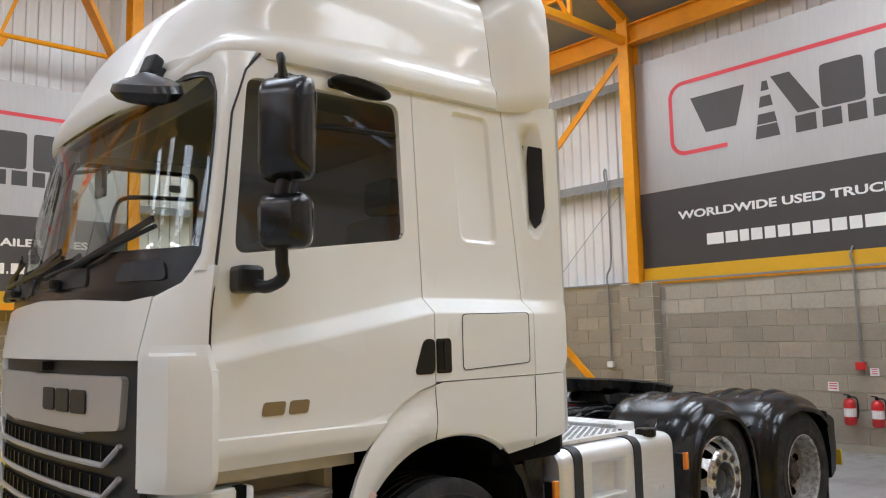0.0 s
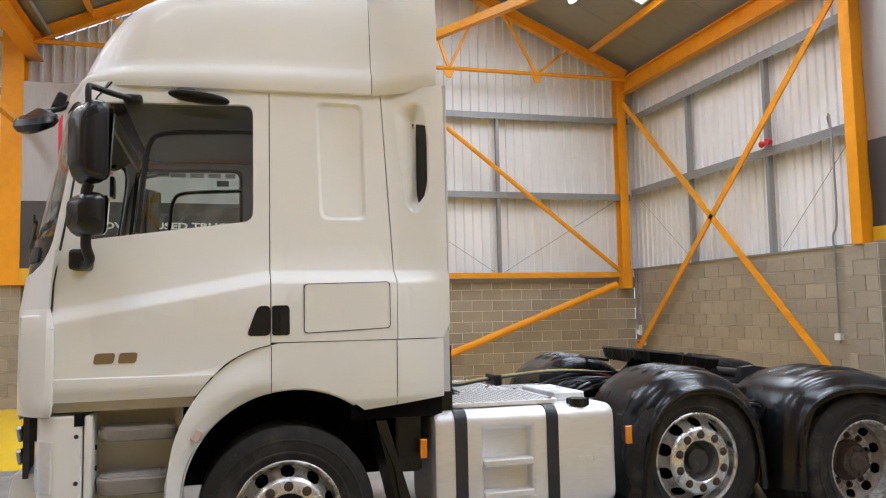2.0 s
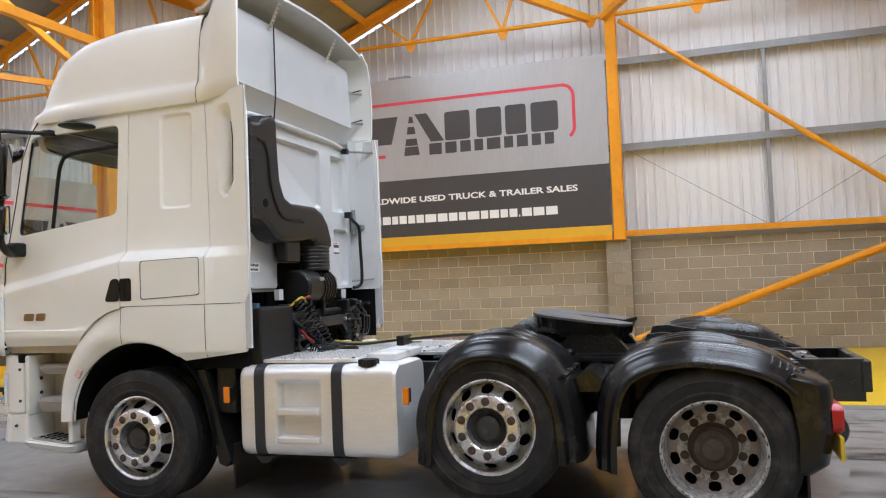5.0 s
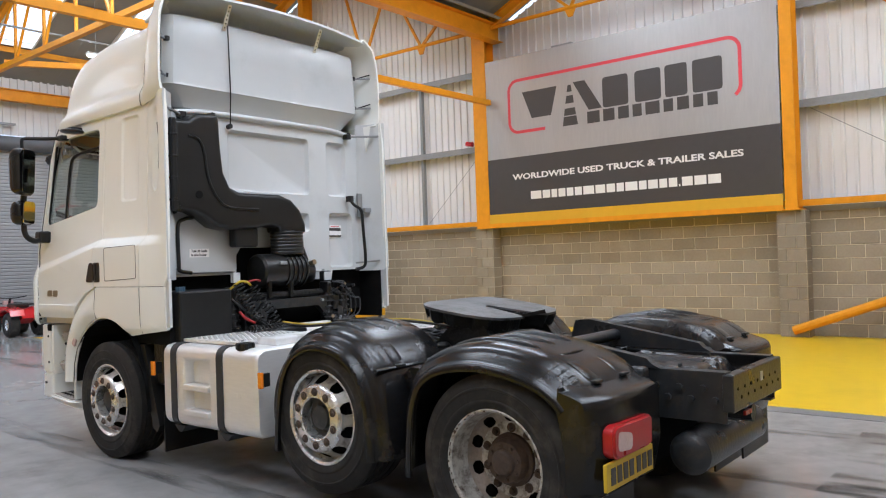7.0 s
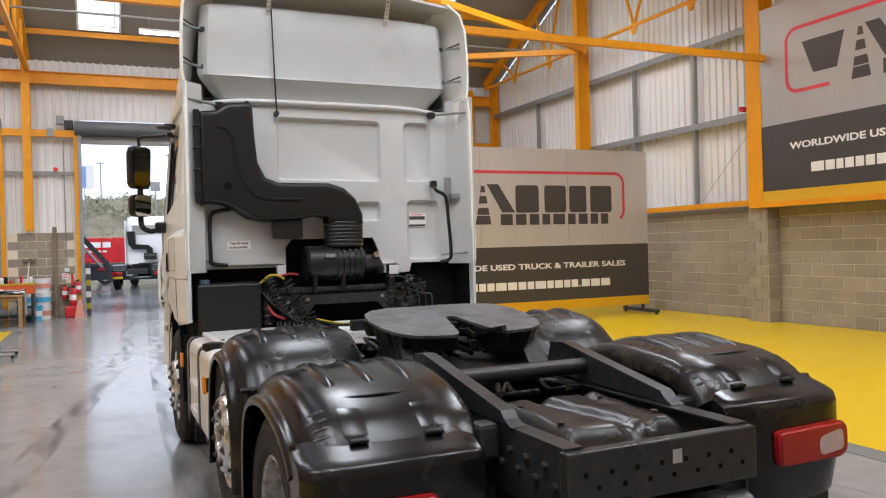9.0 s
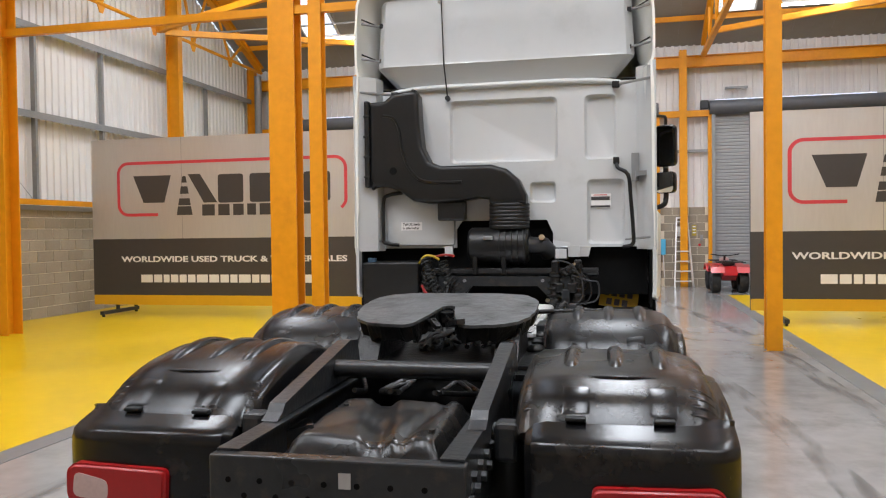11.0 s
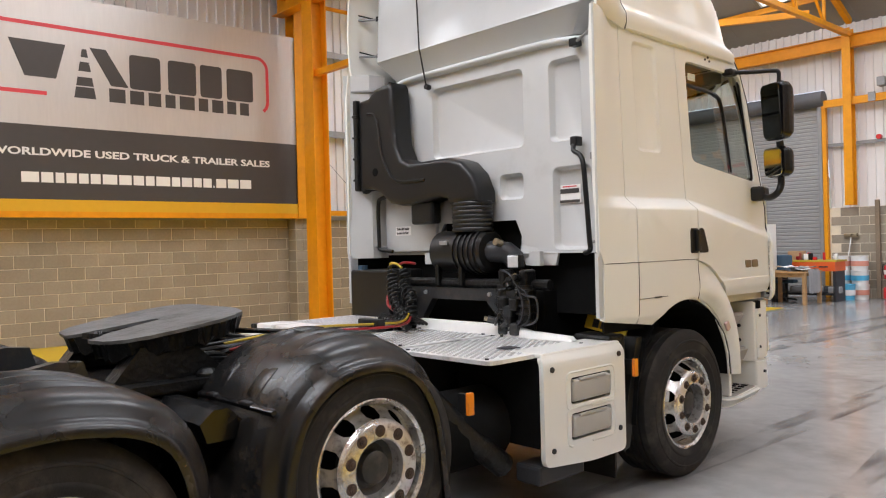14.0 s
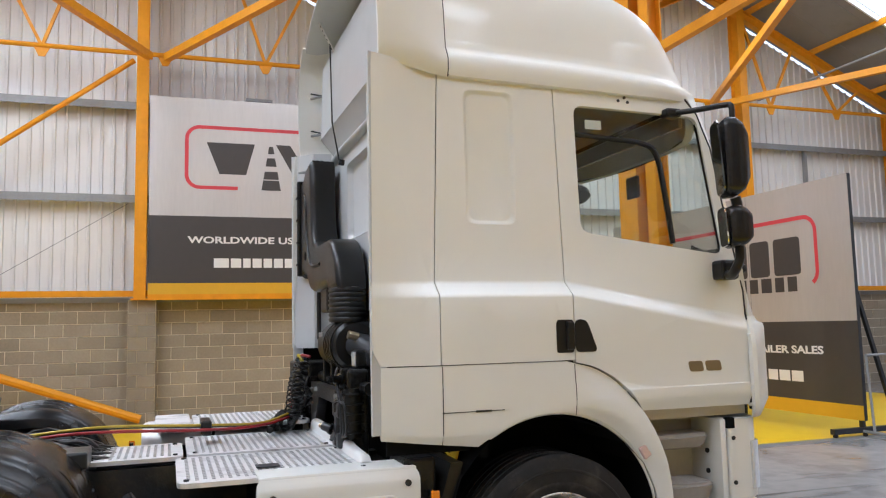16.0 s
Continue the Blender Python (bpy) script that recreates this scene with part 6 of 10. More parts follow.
# rear fins of the fairing and the top lip
for s in (-1, 1):
    sect = [(1.150, 2.893), (1.166, 2.93), (1.166, 2.99), (1.128, 3.06), (1.112, 3.24), (1.084, 3.43), (1.03, 3.54), (0.92, 3.615)]
    mid = [(1.165, 2.905), (1.19, 2.945), (1.20, 3.01), (1.188, 3.08), (1.18, 3.26), (1.155, 3.50), (1.09, 3.66), (0.96, 3.755)]
    prof = [(1.185, 2.925), (1.215, 2.965), (1.228, 3.03), (1.230, 3.12), (1.228, 3.32), (1.212, 3.56), (1.165, 3.70), (1.05, 3.785)]
    r0 = [Vector((s * x, -0.507, z)) for x, z in sect]
    ra = [Vector((s * (0.8 * x + 0.2 * xx), -0.545, 0.85 * z + 0.15 * zz)) for (x, z), (xx, zz) in zip(sect, mid)]
    r1 = [Vector((s * x, -0.63, z)) for x, z in mid]
    r2 = [Vector((s * x, -0.78, z)) for x, z in prof]
    r3 = [Vector((s * (x + 0.004), -0.90 + 0.03 * abs(z - 3.35), z + 0.004)) for x, z in prof]
    bm = bmesh.new()
    loft(bm, [r0, ra, r1, r2, r3])
    bmesh.ops.solidify(bm, geom=bm.faces[:], thickness=0.02)
    part("fairing_fin", bm, 'paint', truck, smooth=40)
    part("fin_seam", tube(bmesh.new(), [p + Vector((s * 0.001, 0, 0)) for p in r0], 0.0025, 5), 'trim', truck)
    for z in (3.42, 3.12):
        part("fin_strut", tube(bmesh.new(), [(s * 1.04, -0.70, z), (s * 1.2, -0.80, z + 0.01)], 0.010, 6), 'galv', truck)
        part("fin_strut", tube(bmesh.new(), [(s * 1.04, -0.70, z - 0.012), (s * 1.2, -0.80, z + 0.05)], 0.006, 6), 'black', truck)
        part("strut_clamp", B(s * 1.04 - 0.016, s * 1.04 + 0.016, -0.735, -0.64, z - 0.018, z + 0.018), 'black', truck)
bm = bmesh.new()
rows = []
for y, z0 in ((-0.45, 3.66), (-0.52, 3.675), (-0.56, 3.705), (-0.60, 3.75), (-0.65, 3.785), (-0.72, 3.80), (-0.82, 3.805), (-0.93, 3.815)):
    rows.append([Vector((x, y + 0.06 * (x / 1.0) ** 2 * (1 if y < -0.7 else 0), z0 - 0.035 * (x / 0.95) ** 2)) for x in [k / 10 * 1.07 for k in range(-10, 11)]])
loft(bm, rows)
bmesh.ops.solidify(bm, geom=bm.faces[:], thickness=0.022)
part("roof_lip", bm, 'paint_shaded', truck, smooth=40)
for x in (-0.52, 0.50):
    brk = part("lip_bracket", beam(bmesh.new(), (x, -0.755, 3.58), (x, -0.86, 3.785), 0.035, 0.006), 'alu', truck)
    for k in range(6):
        p = Vector((x, -0.755, 3.58)).lerp(Vector((x, -0.86, 3.785)), 0.12 + 0.15 * k)
        part("bracket_hole", tube(bmesh.new(), [p + Vector((0, -0.0045, -0.002)), p + Vector((0, 0.0045, 0.002))], 0.007, 8), 'dark', brk)

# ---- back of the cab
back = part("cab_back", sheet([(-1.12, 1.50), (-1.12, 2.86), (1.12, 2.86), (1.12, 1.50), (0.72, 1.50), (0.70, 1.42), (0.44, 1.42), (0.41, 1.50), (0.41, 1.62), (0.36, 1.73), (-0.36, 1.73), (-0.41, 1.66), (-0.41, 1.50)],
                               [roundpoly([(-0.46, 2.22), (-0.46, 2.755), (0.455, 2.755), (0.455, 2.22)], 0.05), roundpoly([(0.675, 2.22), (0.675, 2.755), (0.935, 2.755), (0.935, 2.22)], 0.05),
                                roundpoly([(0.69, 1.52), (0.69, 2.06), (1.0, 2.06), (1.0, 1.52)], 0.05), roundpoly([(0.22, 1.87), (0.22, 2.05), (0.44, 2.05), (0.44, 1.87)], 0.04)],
                               lambda u, v: Vector((u, -0.68, v)), 0.02), 'paint_shaded', truck, smooth=30)


def back_dish(loop, depth, inset, name):
    cy = sum(p[0] for p in loop) / len(loop)
    cz = sum(p[1] for p in loop) / len(loop)
    rows = []
    for k, d in ((0, 0), (0.3, 0.2), (0.7, 0.9), (1, 1)):
        rows.append([Vector((x + (cy - x) / abs(cy - x) * inset * k, -0.681 + depth * d, z + (cz - z) / abs(cz - z) * inset * k)) for x, z in loop])
    b = bmesh.new()
    loft(b, rows, close_u=True)
    b.verts.ensure_lookup_table()
    b.faces.new(b.verts[-len(loop):])
    bmesh.ops.recalc_face_normals(b, faces=b.faces)
    return part(name, b, 'paint_shaded', back, smooth=50)


back_dish(roundpoly([(-0.46, 2.22), (-0.46, 2.755), (0.455, 2.755), (0.455, 2.22)], 0.05), 0.042, 0.024, "pressed_panel")
back_dish(roundpoly([(0.675, 2.22), (0.675, 2.755), (0.935, 2.755), (0.935, 2.22)], 0.05), 0.042, 0.024, "pressed_panel")
back_dish(roundpoly([(0.69, 1.52), (0.69, 2.06), (1.0, 2.06), (1.0, 1.52)], 0.05), 0.046, 0.026, "pressed_panel")
back_dish(roundpoly([(0.22, 1.87), (0.22, 2.05), (0.44, 2.05), (0.44, 1.87)], 0.04), 0.042, 0.024, "pressed_panel")
part("lower_left_panel", B(-1.03, -0.42, -0.715, -0.66, 1.52, 1.98, 0.025), 'paint_shaded', back, smooth=40)
# black box that fills the opening with its shade
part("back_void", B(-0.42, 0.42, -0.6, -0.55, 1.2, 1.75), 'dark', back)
bm = bmesh.new()
xs = [k / 12 * 0.97 for k in range(-12, 13)]
loft(bm, [[(x, -0.70 + dy + 0.03 * abs(x) ** 4, z - 0.03 * abs(x / 0.97) ** 6) for x in xs] for dy, z in ((0.03, 2.845), (-0.012, 2.85), (-0.03, 2.865), (-0.028, 2.88), (-0.005, 2.895), (0.03, 2.90))])
part("roof_gutter", bm, 'paint_shaded', back, smooth=60)
# bulged back of the fairing: a lower band that leans under, a long panel that leans forward
wide = [-1, -0.985, -0.965, -0.94] + [k / 16 for k in range(-14, 15)] + [0.94, 0.965, 0.985, 1]


def bulge(y, z, w, drop=0.0):
    """One level of the fairing's back, with its ends turned forward."""
    return [(u * w, y + 0.075 * max(0.0, (abs(u) - 0.93) / 0.07) ** 2, z - drop * abs(u) ** 5) for u in wide]


bm = bmesh.new()
loft(bm, [bulge(-0.63, 2.885, 0.93), bulge(-0.68, 2.89, 0.935), bulge(-0.752, 3.04, 1.07), bulge(-0.764, 3.055, 1.08), bulge(-0.758, 3.075, 1.083), bulge(-0.753, 3.36, 1.068),
          bulge(-0.747, 3.60, 1.055, 0.015), bulge(-0.738, 3.635, 1.05, 0.02), bulge(-0.71, 3.655, 1.04, 0.025), bulge(-0.58, 3.672, 1.02, 0.03)])
bmesh.ops.recalc_face_normals(bm, faces=bm.faces)
part("roof_back", bm, 'paint_roof_back', back, "white bulged panel, greyed as in shade, over a folded lower band", smooth=24)
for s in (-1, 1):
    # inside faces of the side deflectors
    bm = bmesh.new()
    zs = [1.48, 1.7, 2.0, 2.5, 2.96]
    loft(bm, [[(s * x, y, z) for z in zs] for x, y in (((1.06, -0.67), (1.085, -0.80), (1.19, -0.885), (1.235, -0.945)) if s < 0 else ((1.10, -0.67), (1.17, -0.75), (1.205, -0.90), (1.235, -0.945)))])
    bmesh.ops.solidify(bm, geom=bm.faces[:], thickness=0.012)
    part("deflector_inner", bm, 'paint_shaded', truck, smooth=40)
    part("lower_fin", B(s * 1.215 - 0.012, s * 1.215 + 0.012, -0.945, -0.87, 1.12, 1.50), 'paint_shaded', truck)
    # black liner over the pale inner faces, keeps this hollow as dark as shade
    part("inner_liner", B(s * 1.195 - 0.006, s * 1.195 + 0.006, -0.872, -0.45, 1.02, 1.50), 'dark', truck)
    part("deflector_strut", tube(bmesh.new(), [(s * 0.93, -0.72, 2.82), (s * 1.2, -0.90, 2.83)], 0.011, 6), 'galv', truck)
    part("strut_clamp", B(s * 0.93 - 0.03, s * 0.93 + 0.03, -0.75, -0.69, 2.795, 2.845, 0.005), 'black', truck)
    part("hinge_plate", B(s * 1.08 - 0.03, s * 1.08 + 0.03, -0.73, -0.71, 2.03, 2.26), 'galv', truck)
    part("hinge_arm", B(min(s * 1.08, s * 1.165), max(s * 1.08, s * 1.165), -0.80, -0.74, 2.07, 2.11), 'galv', truck)
    part("lower_strut", tube(bmesh.new(), [(s * 1.0, -0.72, 1.56), (s * 1.2, -0.88, 1.58)], 0.009, 6), 'galv', truck)
# antenna
ant = part("antenna", tube(bmesh.new(), [(-0.466, -0.735, 2.79), (-0.485, -0.778, 3.06), (-0.50, -0.785, 3.62)], 0.006, 6), 'black', truck)
part("antenna_base", tube(bmesh.new(), [(-0.466, -0.70, 2.77), (-0.466, -0.74, 2.775)], 0.022, 10), 'black', ant)
# grab rails
part("grab_rail", tube(bmesh.new(), curve([(-0.87, -0.74, 1.98), (-0.98, -0.78, 1.96), (-1.03, -0.78, 1.9), (-1.03, -0.78, 1.6), (-1.02, -0.78, 1.55), (-0.9, -0.75, 1.53)], 4), 0.016, 8), 'black', truck, smooth=60)
part("grab_rail", tube(bmesh.new(), curve([(0.93, -0.74, 2.20), (0.94, -0.78, 2.14), (1.02, -0.80, 2.08), (1.04, -0.80, 1.9), (1.06, -0.80, 1.6), (1.05, -0.78, 1.52), (0.98, -0.74, 1.50)], 4), 0.016, 8), 'black', truck, smooth=60)
part("rail_end", B(0.905, 0.955, -0.77, -0.70, 2.17, 2.23, 0.008), 'black', truck)
# notices
sg = part("white_notice", B(0.725, 0.885, -0.645, -0.638, 1.82, 1.94), 'bwhite', truck, "white notice with dark and red print")
part("print_bar", B(0.725, 0.875, -0.6475, -0.6445, 1.885, 1.915), 'bdark', sg)
part("print_bar", B(0.745, 0.855, -0.6475, -0.6445, 1.925, 1.932), 'bred', sg)
part("print_bar", B(0.72, 0.88, -0.6475, -0.6445, 1.825, 1.842), 'bdark', sg)
lf = part("white_notice", B(-0.89, -0.705, -0.719, -0.7145, 1.655, 1.725), 'bwhite', truck)
words("Tail-Lift leads", 0.03, pose(-0.875, -0.720, 1.697, 90, 0, 0), 'bdark', lf, width=0.15, depth=0.002)
words("in side locker", 0.03, pose(-0.875, -0.720, 1.665, 90, 0, 0), 'bdark', lf, width=0.145, depth=0.002)

# ---- air intake
sn = [(-1.115, 2.74), (-0.98, 2.75), (-0.90, 2.81), (-0.72, 2.83), (-0.69, 2.79), (-0.68, 2.55), (-0.66, 2.35), (-0.60, 2.23), (-0.50, 2.19), (-0.08, 2.19), (0.05, 2.15), (0.15, 2.06), (0.21, 1.93), (0.21, 1.86),
      (-0.09, 1.86), (-0.10, 1.90), (-0.18, 1.915), (-0.35, 1.89), (-0.60, 1.875), (-0.74, 1.90), (-0.85, 1.98), (-0.95, 2.02), (-1.06, 2.03), (-1.10, 2.00), (-1.12, 2.05)]
bm = prism(bmesh.new(), sn, -0.72, -0.90, 'y')
bmesh.ops.bevel(bm, geom=[e for e in bm.edges if abs(e.verts[0].co.y - e.verts[1].co.y) < 0.01 and e.verts[0].co.y < -0.85], offset=0.045, segments=4, affect='EDGES', profile=0.6)
bmesh.ops.triangulate(bm, faces=[f for f in bm.faces if len(f.verts) > 4])
snork = part("air_intake", bm, 'black', truck, "matt black moulded air intake duct", smooth=35)
part("intake_hole", tube(bmesh.new(), [(-0.905, -0.893, 2.155), (-0.905, -0.904, 2.155)], 0.032, 16), 'dark', snork)
part("intake_rib", tube(bmesh.new(), curve([(-0.99, -0.897, 2.62), (-0.90, -0.90, 2.60), (-0.85, -0.90, 2.50), (-0.82, -0.90, 2.30), (-0.74, -0.90, 2.14), (-0.62, -0.90, 2.06), (-0.32, -0.90, 2.05)], 5), 0.013, 6), 'black', snork, smooth=60)
part("intake_louvre", B(-1.15, -1.105, -0.925, -0.87, 2.02, 2.75, 0.012), 'black', snork)
for k in range(4):
    part("louvre_fold", B(-1.156, -1.10, -0.931, -0.865, 2.10 + 0.17 * k, 2.118 + 0.17 * k, 0.004), 'black', snork)
for k in range(3):
    part("intake_fin", prism(bmesh.new(), [(-0.86, 2.66 + 0.0), (-0.74 + 0.0, 2.84), (-0.71, 2.83), (-0.83, 2.66)], -0.80 - 0.03 * k, -0.815 - 0.03 * k, 'y'), 'black', snork)
part("intake_drain", B(-0.54, -0.30, -0.86, -0.76, 1.73, 1.90, 0.02), 'black', snork)
for k in range(7):
    z = 1.855 - 0.03 * k
    m = pose(0.06, -0.80, z)
    ring = [m @ Vector((0.155 * math.cos(a), 0.10 * math.sin(a), 0)) for a in [2 * math.pi * q / 20 for q in range(20)]]
    part("bellows_ring", tube(bmesh.new(), ring, 0.017, 6, closed=True), 'black', snork, smooth=60)
bm = bmesh.new()
lathe(bm, [(0.0, -0.28), (0.13, -0.28), (0.15, -0.26), (0.15, 0.20), (0.13, 0.22), (0.0, 0.22)], 24, pose(0.0, -0.78, 1.52))
flt = part("air_filter", bm, 'black', truck, "ribbed black air filter canister", smooth=40)
for k in range(5):
    bm = bmesh.new()
    lathe(bm, [(0.15, -0.008), (0.162, -0.008), (0.162, 0.008), (0.15, 0.008)], 24, pose(-0.02 + 0.05 * k, -0.78, 1.52))
    part("filter_rib", bm, 'black', flt)
part("filter_clip", B(-0.14, -0.06, -0.945, -0.925, 1.57, 1.60, 0.005), 'galv', flt)
part("filter_outlet", tube(bmesh.new(), [(0.2, -0.78, 1.52), (0.34, -0.76, 1.51), (0.38, -0.70, 1.45)], 0.075, 12), 'trim', flt, smooth=60)
part("filter_cap", tube(bmesh.new(), [(0.33, -0.80, 1.57), (0.33, -0.86, 1.585)], 0.025, 10), 'tan', flt)

# ---- between cab and deck
part("service_box", B(-1.16, -0.68, -0.98, -0.62, 0.97, 1.39, 0.015), 'black', truck, "black plastic service box")
part("filler_cap", tube(bmesh.new(), [(-1.10, -0.90, 1.39), (-1.10, -0.90, 1.425)], 0.038, 12), 'bluewood', truck)
part("engine_block", B(-0.55, 0.62, -0.72, 0.6, 0.55, 1.25), 'dark', truck)
# mounts, tubes and valves here are blackened to sit in painted shade
part("cross_tube", tube(bmesh.new(), [(-0.72, -0.84, 1.30), (0.78, -0.84, 1.30)], 0.035, 10), 'grease_shade', truck)
part("cab_support_arch", prism(bmesh.new(), [(-0.52, 0.98), (-0.52, 1.27), (0.56, 1.27), (0.56, 0.98), (0.50, 0.98), (0.30, 1.19), (-0.24, 1.19), (-0.40, 0.98)], -0.93, -0.87, 'y'), 'frame', truck, "dark steel arch under the cab's rear mounts")
for x, z in ((-0.46, 1.22), (-0.46, 1.14), (-0.30, 1.235), (0.34, 1.235), (0.48, 1.20)):
    part("arch_bolt", tube(bmesh.new(), [(x, -0.93, z), (x, -0.948, z)], 0.015, 6), 'galv', truck)
for x in (-0.22, 0.02):
    part("arch_strap", B(x - 0.018, x + 0.018, -0.90, -0.86, 1.28, 1.46, 0.006), 'grease_shade', truck)
for x in (-0.62, 0.44, 0.62):
    part("cab_mount", B(x - 0.03, x + 0.03, -0.93, -0.82, 0.92, 1.40, 0.015), 'grease_shade', truck)
    part("cab_spring", tube(bmesh.new(), [(x, -0.90, 1.04), (x, -0.90, 1.30)], 0.05, 14), 'black', truck, smooth=60)
    for k in range(5):
        ring = [(x + 0.058 * math.cos(a), -0.90 + 0.058 * math.sin(a), 1.07 + 0.05 * k) for a in [2 * math.pi * q / 14 for q in range(14)]]
        part("spring_coil", tube(bmesh.new(), ring, 0.009, 6, closed=True), 'grease_shade', truck, smooth=60)
part("mount_bracket", B(-0.50, -0.43, -0.76, -0.72, 1.43, 1.515), 'paint_shaded', truck)
part("mount_bracket", B(0.54, 0.63, -0.76, -0.72, 1.42, 1.515), 'paint_shaded', truck)
wl = part("work_lamp", B(0.43, 0.54, -0.86, -0.80, 1.40, 1.50, 0.015), 'black', truck, "square work lamp")
part("lamp_lens", B(0.44, 0.53, -0.866, -0.858, 1.41, 1.49, 0.005), 'hlens', wl)
for k in range(6):
    x = 0.44 + 0.05 * (k % 3)
    part("valve_body", B(x, x + 0.07, -0.98, -0.88, 0.98 + 0.11 * (k // 3) + 0.05 * (k % 2), 1.06 + 0.11 * (k // 3) + 0.05 * (k % 2), 0.012), 'grease_shade' if k % 2 else 'frame', truck)

# valves, unions and looms behind the cab and along the chassis
random.seed(31)
for k in range(14):
    x, z = (random.uniform(0.40, 0.62) if k % 3 else random.uniform(-0.62, -0.36)), random.uniform(1.0, 1.40)
    a = Vector((x, -0.90 - random.uniform(0, 0.08), z))
    d = Vector((random.uniform(-1, 1), random.uniform(-0.6, 0.1), random.uniform(-1, 1))).normalized() * random.uniform(0.04, 0.09)
    r = random.uniform(0.018, 0.034)
    v = part("air_valve", tube(bmesh.new(), [a, a + d * 0.2, a + d * 0.25, a + d], [r, r, r * 0.75, r * 0.75], 10), random.choice(('grease_shade', 'dark', 'grease_shade', 'frame')), truck, smooth=40)
    part("valve_union", tube(bmesh.new(), [a + d, a + d * 1.35], r * 0.5, 6), random.choice(('tan', 'black', 'black', 'grease_shade')), v)
for k in range(3):
    a = 0.06 * k
    part("air_hose", tube(bmesh.new(), curve([(0.46 + a, -0.95, 1.40 - a), (0.58 + a, -0.985, 1.36 - a), (0.66 + a, -0.98, 1.22), (0.64 + a, -0.97, 1.08), (0.50 + 0.4 * a, -0.95, 1.0 + 0.3 * a)], 6), 0.007, 7), 'black' if k % 2 else 'trim', truck, smooth=60)
for k in range(4):
    a = 0.035 * k
    part("air_hose", tube(bmesh.new(), curve([(-0.66 + a, -0.94, 1.30), (-0.58 + a, -1.02, 1.20 - a), (-0.46 + a, -1.06, 1.10), (-0.36, -1.10 + 0.02 * k, 1.035 + a * 0.4), (-0.20 + a, -1.12, 1.03)], 6), 0.012, 7), 'black', truck, smooth=60)
for x0, x1, y in ((-0.62, -0.22, -1.17), (-0.50, -0.14, -1.22)):
    part("hose_end", tube(bmesh.new(), curve([(x0, y, 1.015), ((x0 + x1) / 2, y + 0.02, 1.03), (x1, y - 0.03, 1.012)], 5), 0.022, 10), 'black', truck, smooth=60)
for k in range(12):
    x = random.uniform(-0.34, 0.34)
    pts = [(x, -2.2, 0.97)]
    for q in range(6):
        pts.append((pts[-1][0] + random.uniform(-0.07, 0.07), -2.3 - 0.16 * q, 0.97 + random.uniform(0.0, 0.07)))
    part("chassis_loom", tube(bmesh.new(), curve(pts, 4), random.choice((0.008, 0.011, 0.015)), 6), random.choice(('black', 'grease_shade', 'black', 'trim')), truck, smooth=60)
for s in (-1, 1):
    for k in range(3):
        y = -2.45 - 0.28 * k
        part("brake_chamber", tube(bmesh.new(), [(s * 0.47, y, 0.93), (s * 0.47, y, 1.0), (s * 0.47, y, 1.02)], [0.05, 0.05, 0.03], 12), 'grease_shade', truck, smooth=40)


def coil(pts, r, wire, turns, mt, name):
    """A coiled lead along a line."""
    c = curve(pts, 12)
    out = []
    n = len(c) - 1
    tot = turns * 10
    ref = Vector((0, 0, 1))
    for i in range(tot + 1):
        f = i / tot * n
        k = min(int(f), n - 1)
        p = c[k].lerp(c[k + 1], f - k)
        d = (c[k + 1] - c[k]).normalized()
        a = d.cross(ref)
        if a.length < 0.1:
            a = d.cross(Vector((1, 0, 0)))
        a.normalize()
        b = d.cross(a)
        an = 2 * math.pi * i / 10
        out.append(p + a * math.cos(an) * r + b * math.sin(an) * r)
    part(name, tube(bmesh.new(), out, wire, 6), mt, truck, smooth=60)


coil([(-0.62, -0.97, 1.42), (-0.58, -1.02, 1.30), (-0.52, -1.05, 1.18), (-0.40, -1.08, 1.05)], 0.042, 0.0062, 13, 'black', "coiled_lead")
coil([(-0.48, -0.98, 1.40), (-0.42, -1.03, 1.28), (-0.34, -1.05, 1.18), (-0.30, -1.08, 1.06)], 0.040, 0.006, 11, 'black', "coiled_lead")
coil([(-0.60, -1.10, 1.04), (-0.45, -1.14, 1.03), (-0.28, -1.13, 1.03)], 0.045, 0.007, 11, 'black', "coiled_lead")
for pts, r, mt in (([(-0.68, -0.95, 1.38), (-0.62, -1.0, 1.44), (-0.55, -1.0, 1.44), (-0.50, -0.99, 1.41)], 0.010, 'hosey'), ([(-0.55, -0.98, 1.43), (-0.46, -1.0, 1.45), (-0.38, -0.96, 1.44)], 0.010, 'hoser'),
                   ([(-0.64, -1.02, 1.20), (-0.60, -1.05, 1.14), (-0.52, -1.06, 1.10)], 0.012, 'hoser'), ([(-0.30, -1.1, 1.08), (-0.18, -1.3, 1.05), (-0.05, -1.6, 1.07), (0.02, -2.2, 1.10), (0.0, -2.9, 1.06)], 0.011, 'black'),
                   ([(-0.28, -1.12, 1.09), (-0.14, -1.3, 1.06), (0.0, -1.62, 1.08), (0.06, -2.2, 1.11), (0.04, -2.7, 1.07)], 0.008, 'hosey'), ([(-0.26, -1.12, 1.07), (-0.10, -1.3, 1.05), (0.06, -1.6, 1.06), (0.12, -2.3, 1.09), (0.1, -2.7, 1.04)], 0.009, 'hoser')):
    part("air_line", tube(bmesh.new(), curve(pts, 6), r, 7), mt, truck, smooth=60)
part("line_clamp", B(-0.16, 0.06, -1.66, -1.60, 1.03, 1.11, 0.01), 'black', truck)
lean = pose(0.945, -0.47, 1.055, -14, 9, 0)
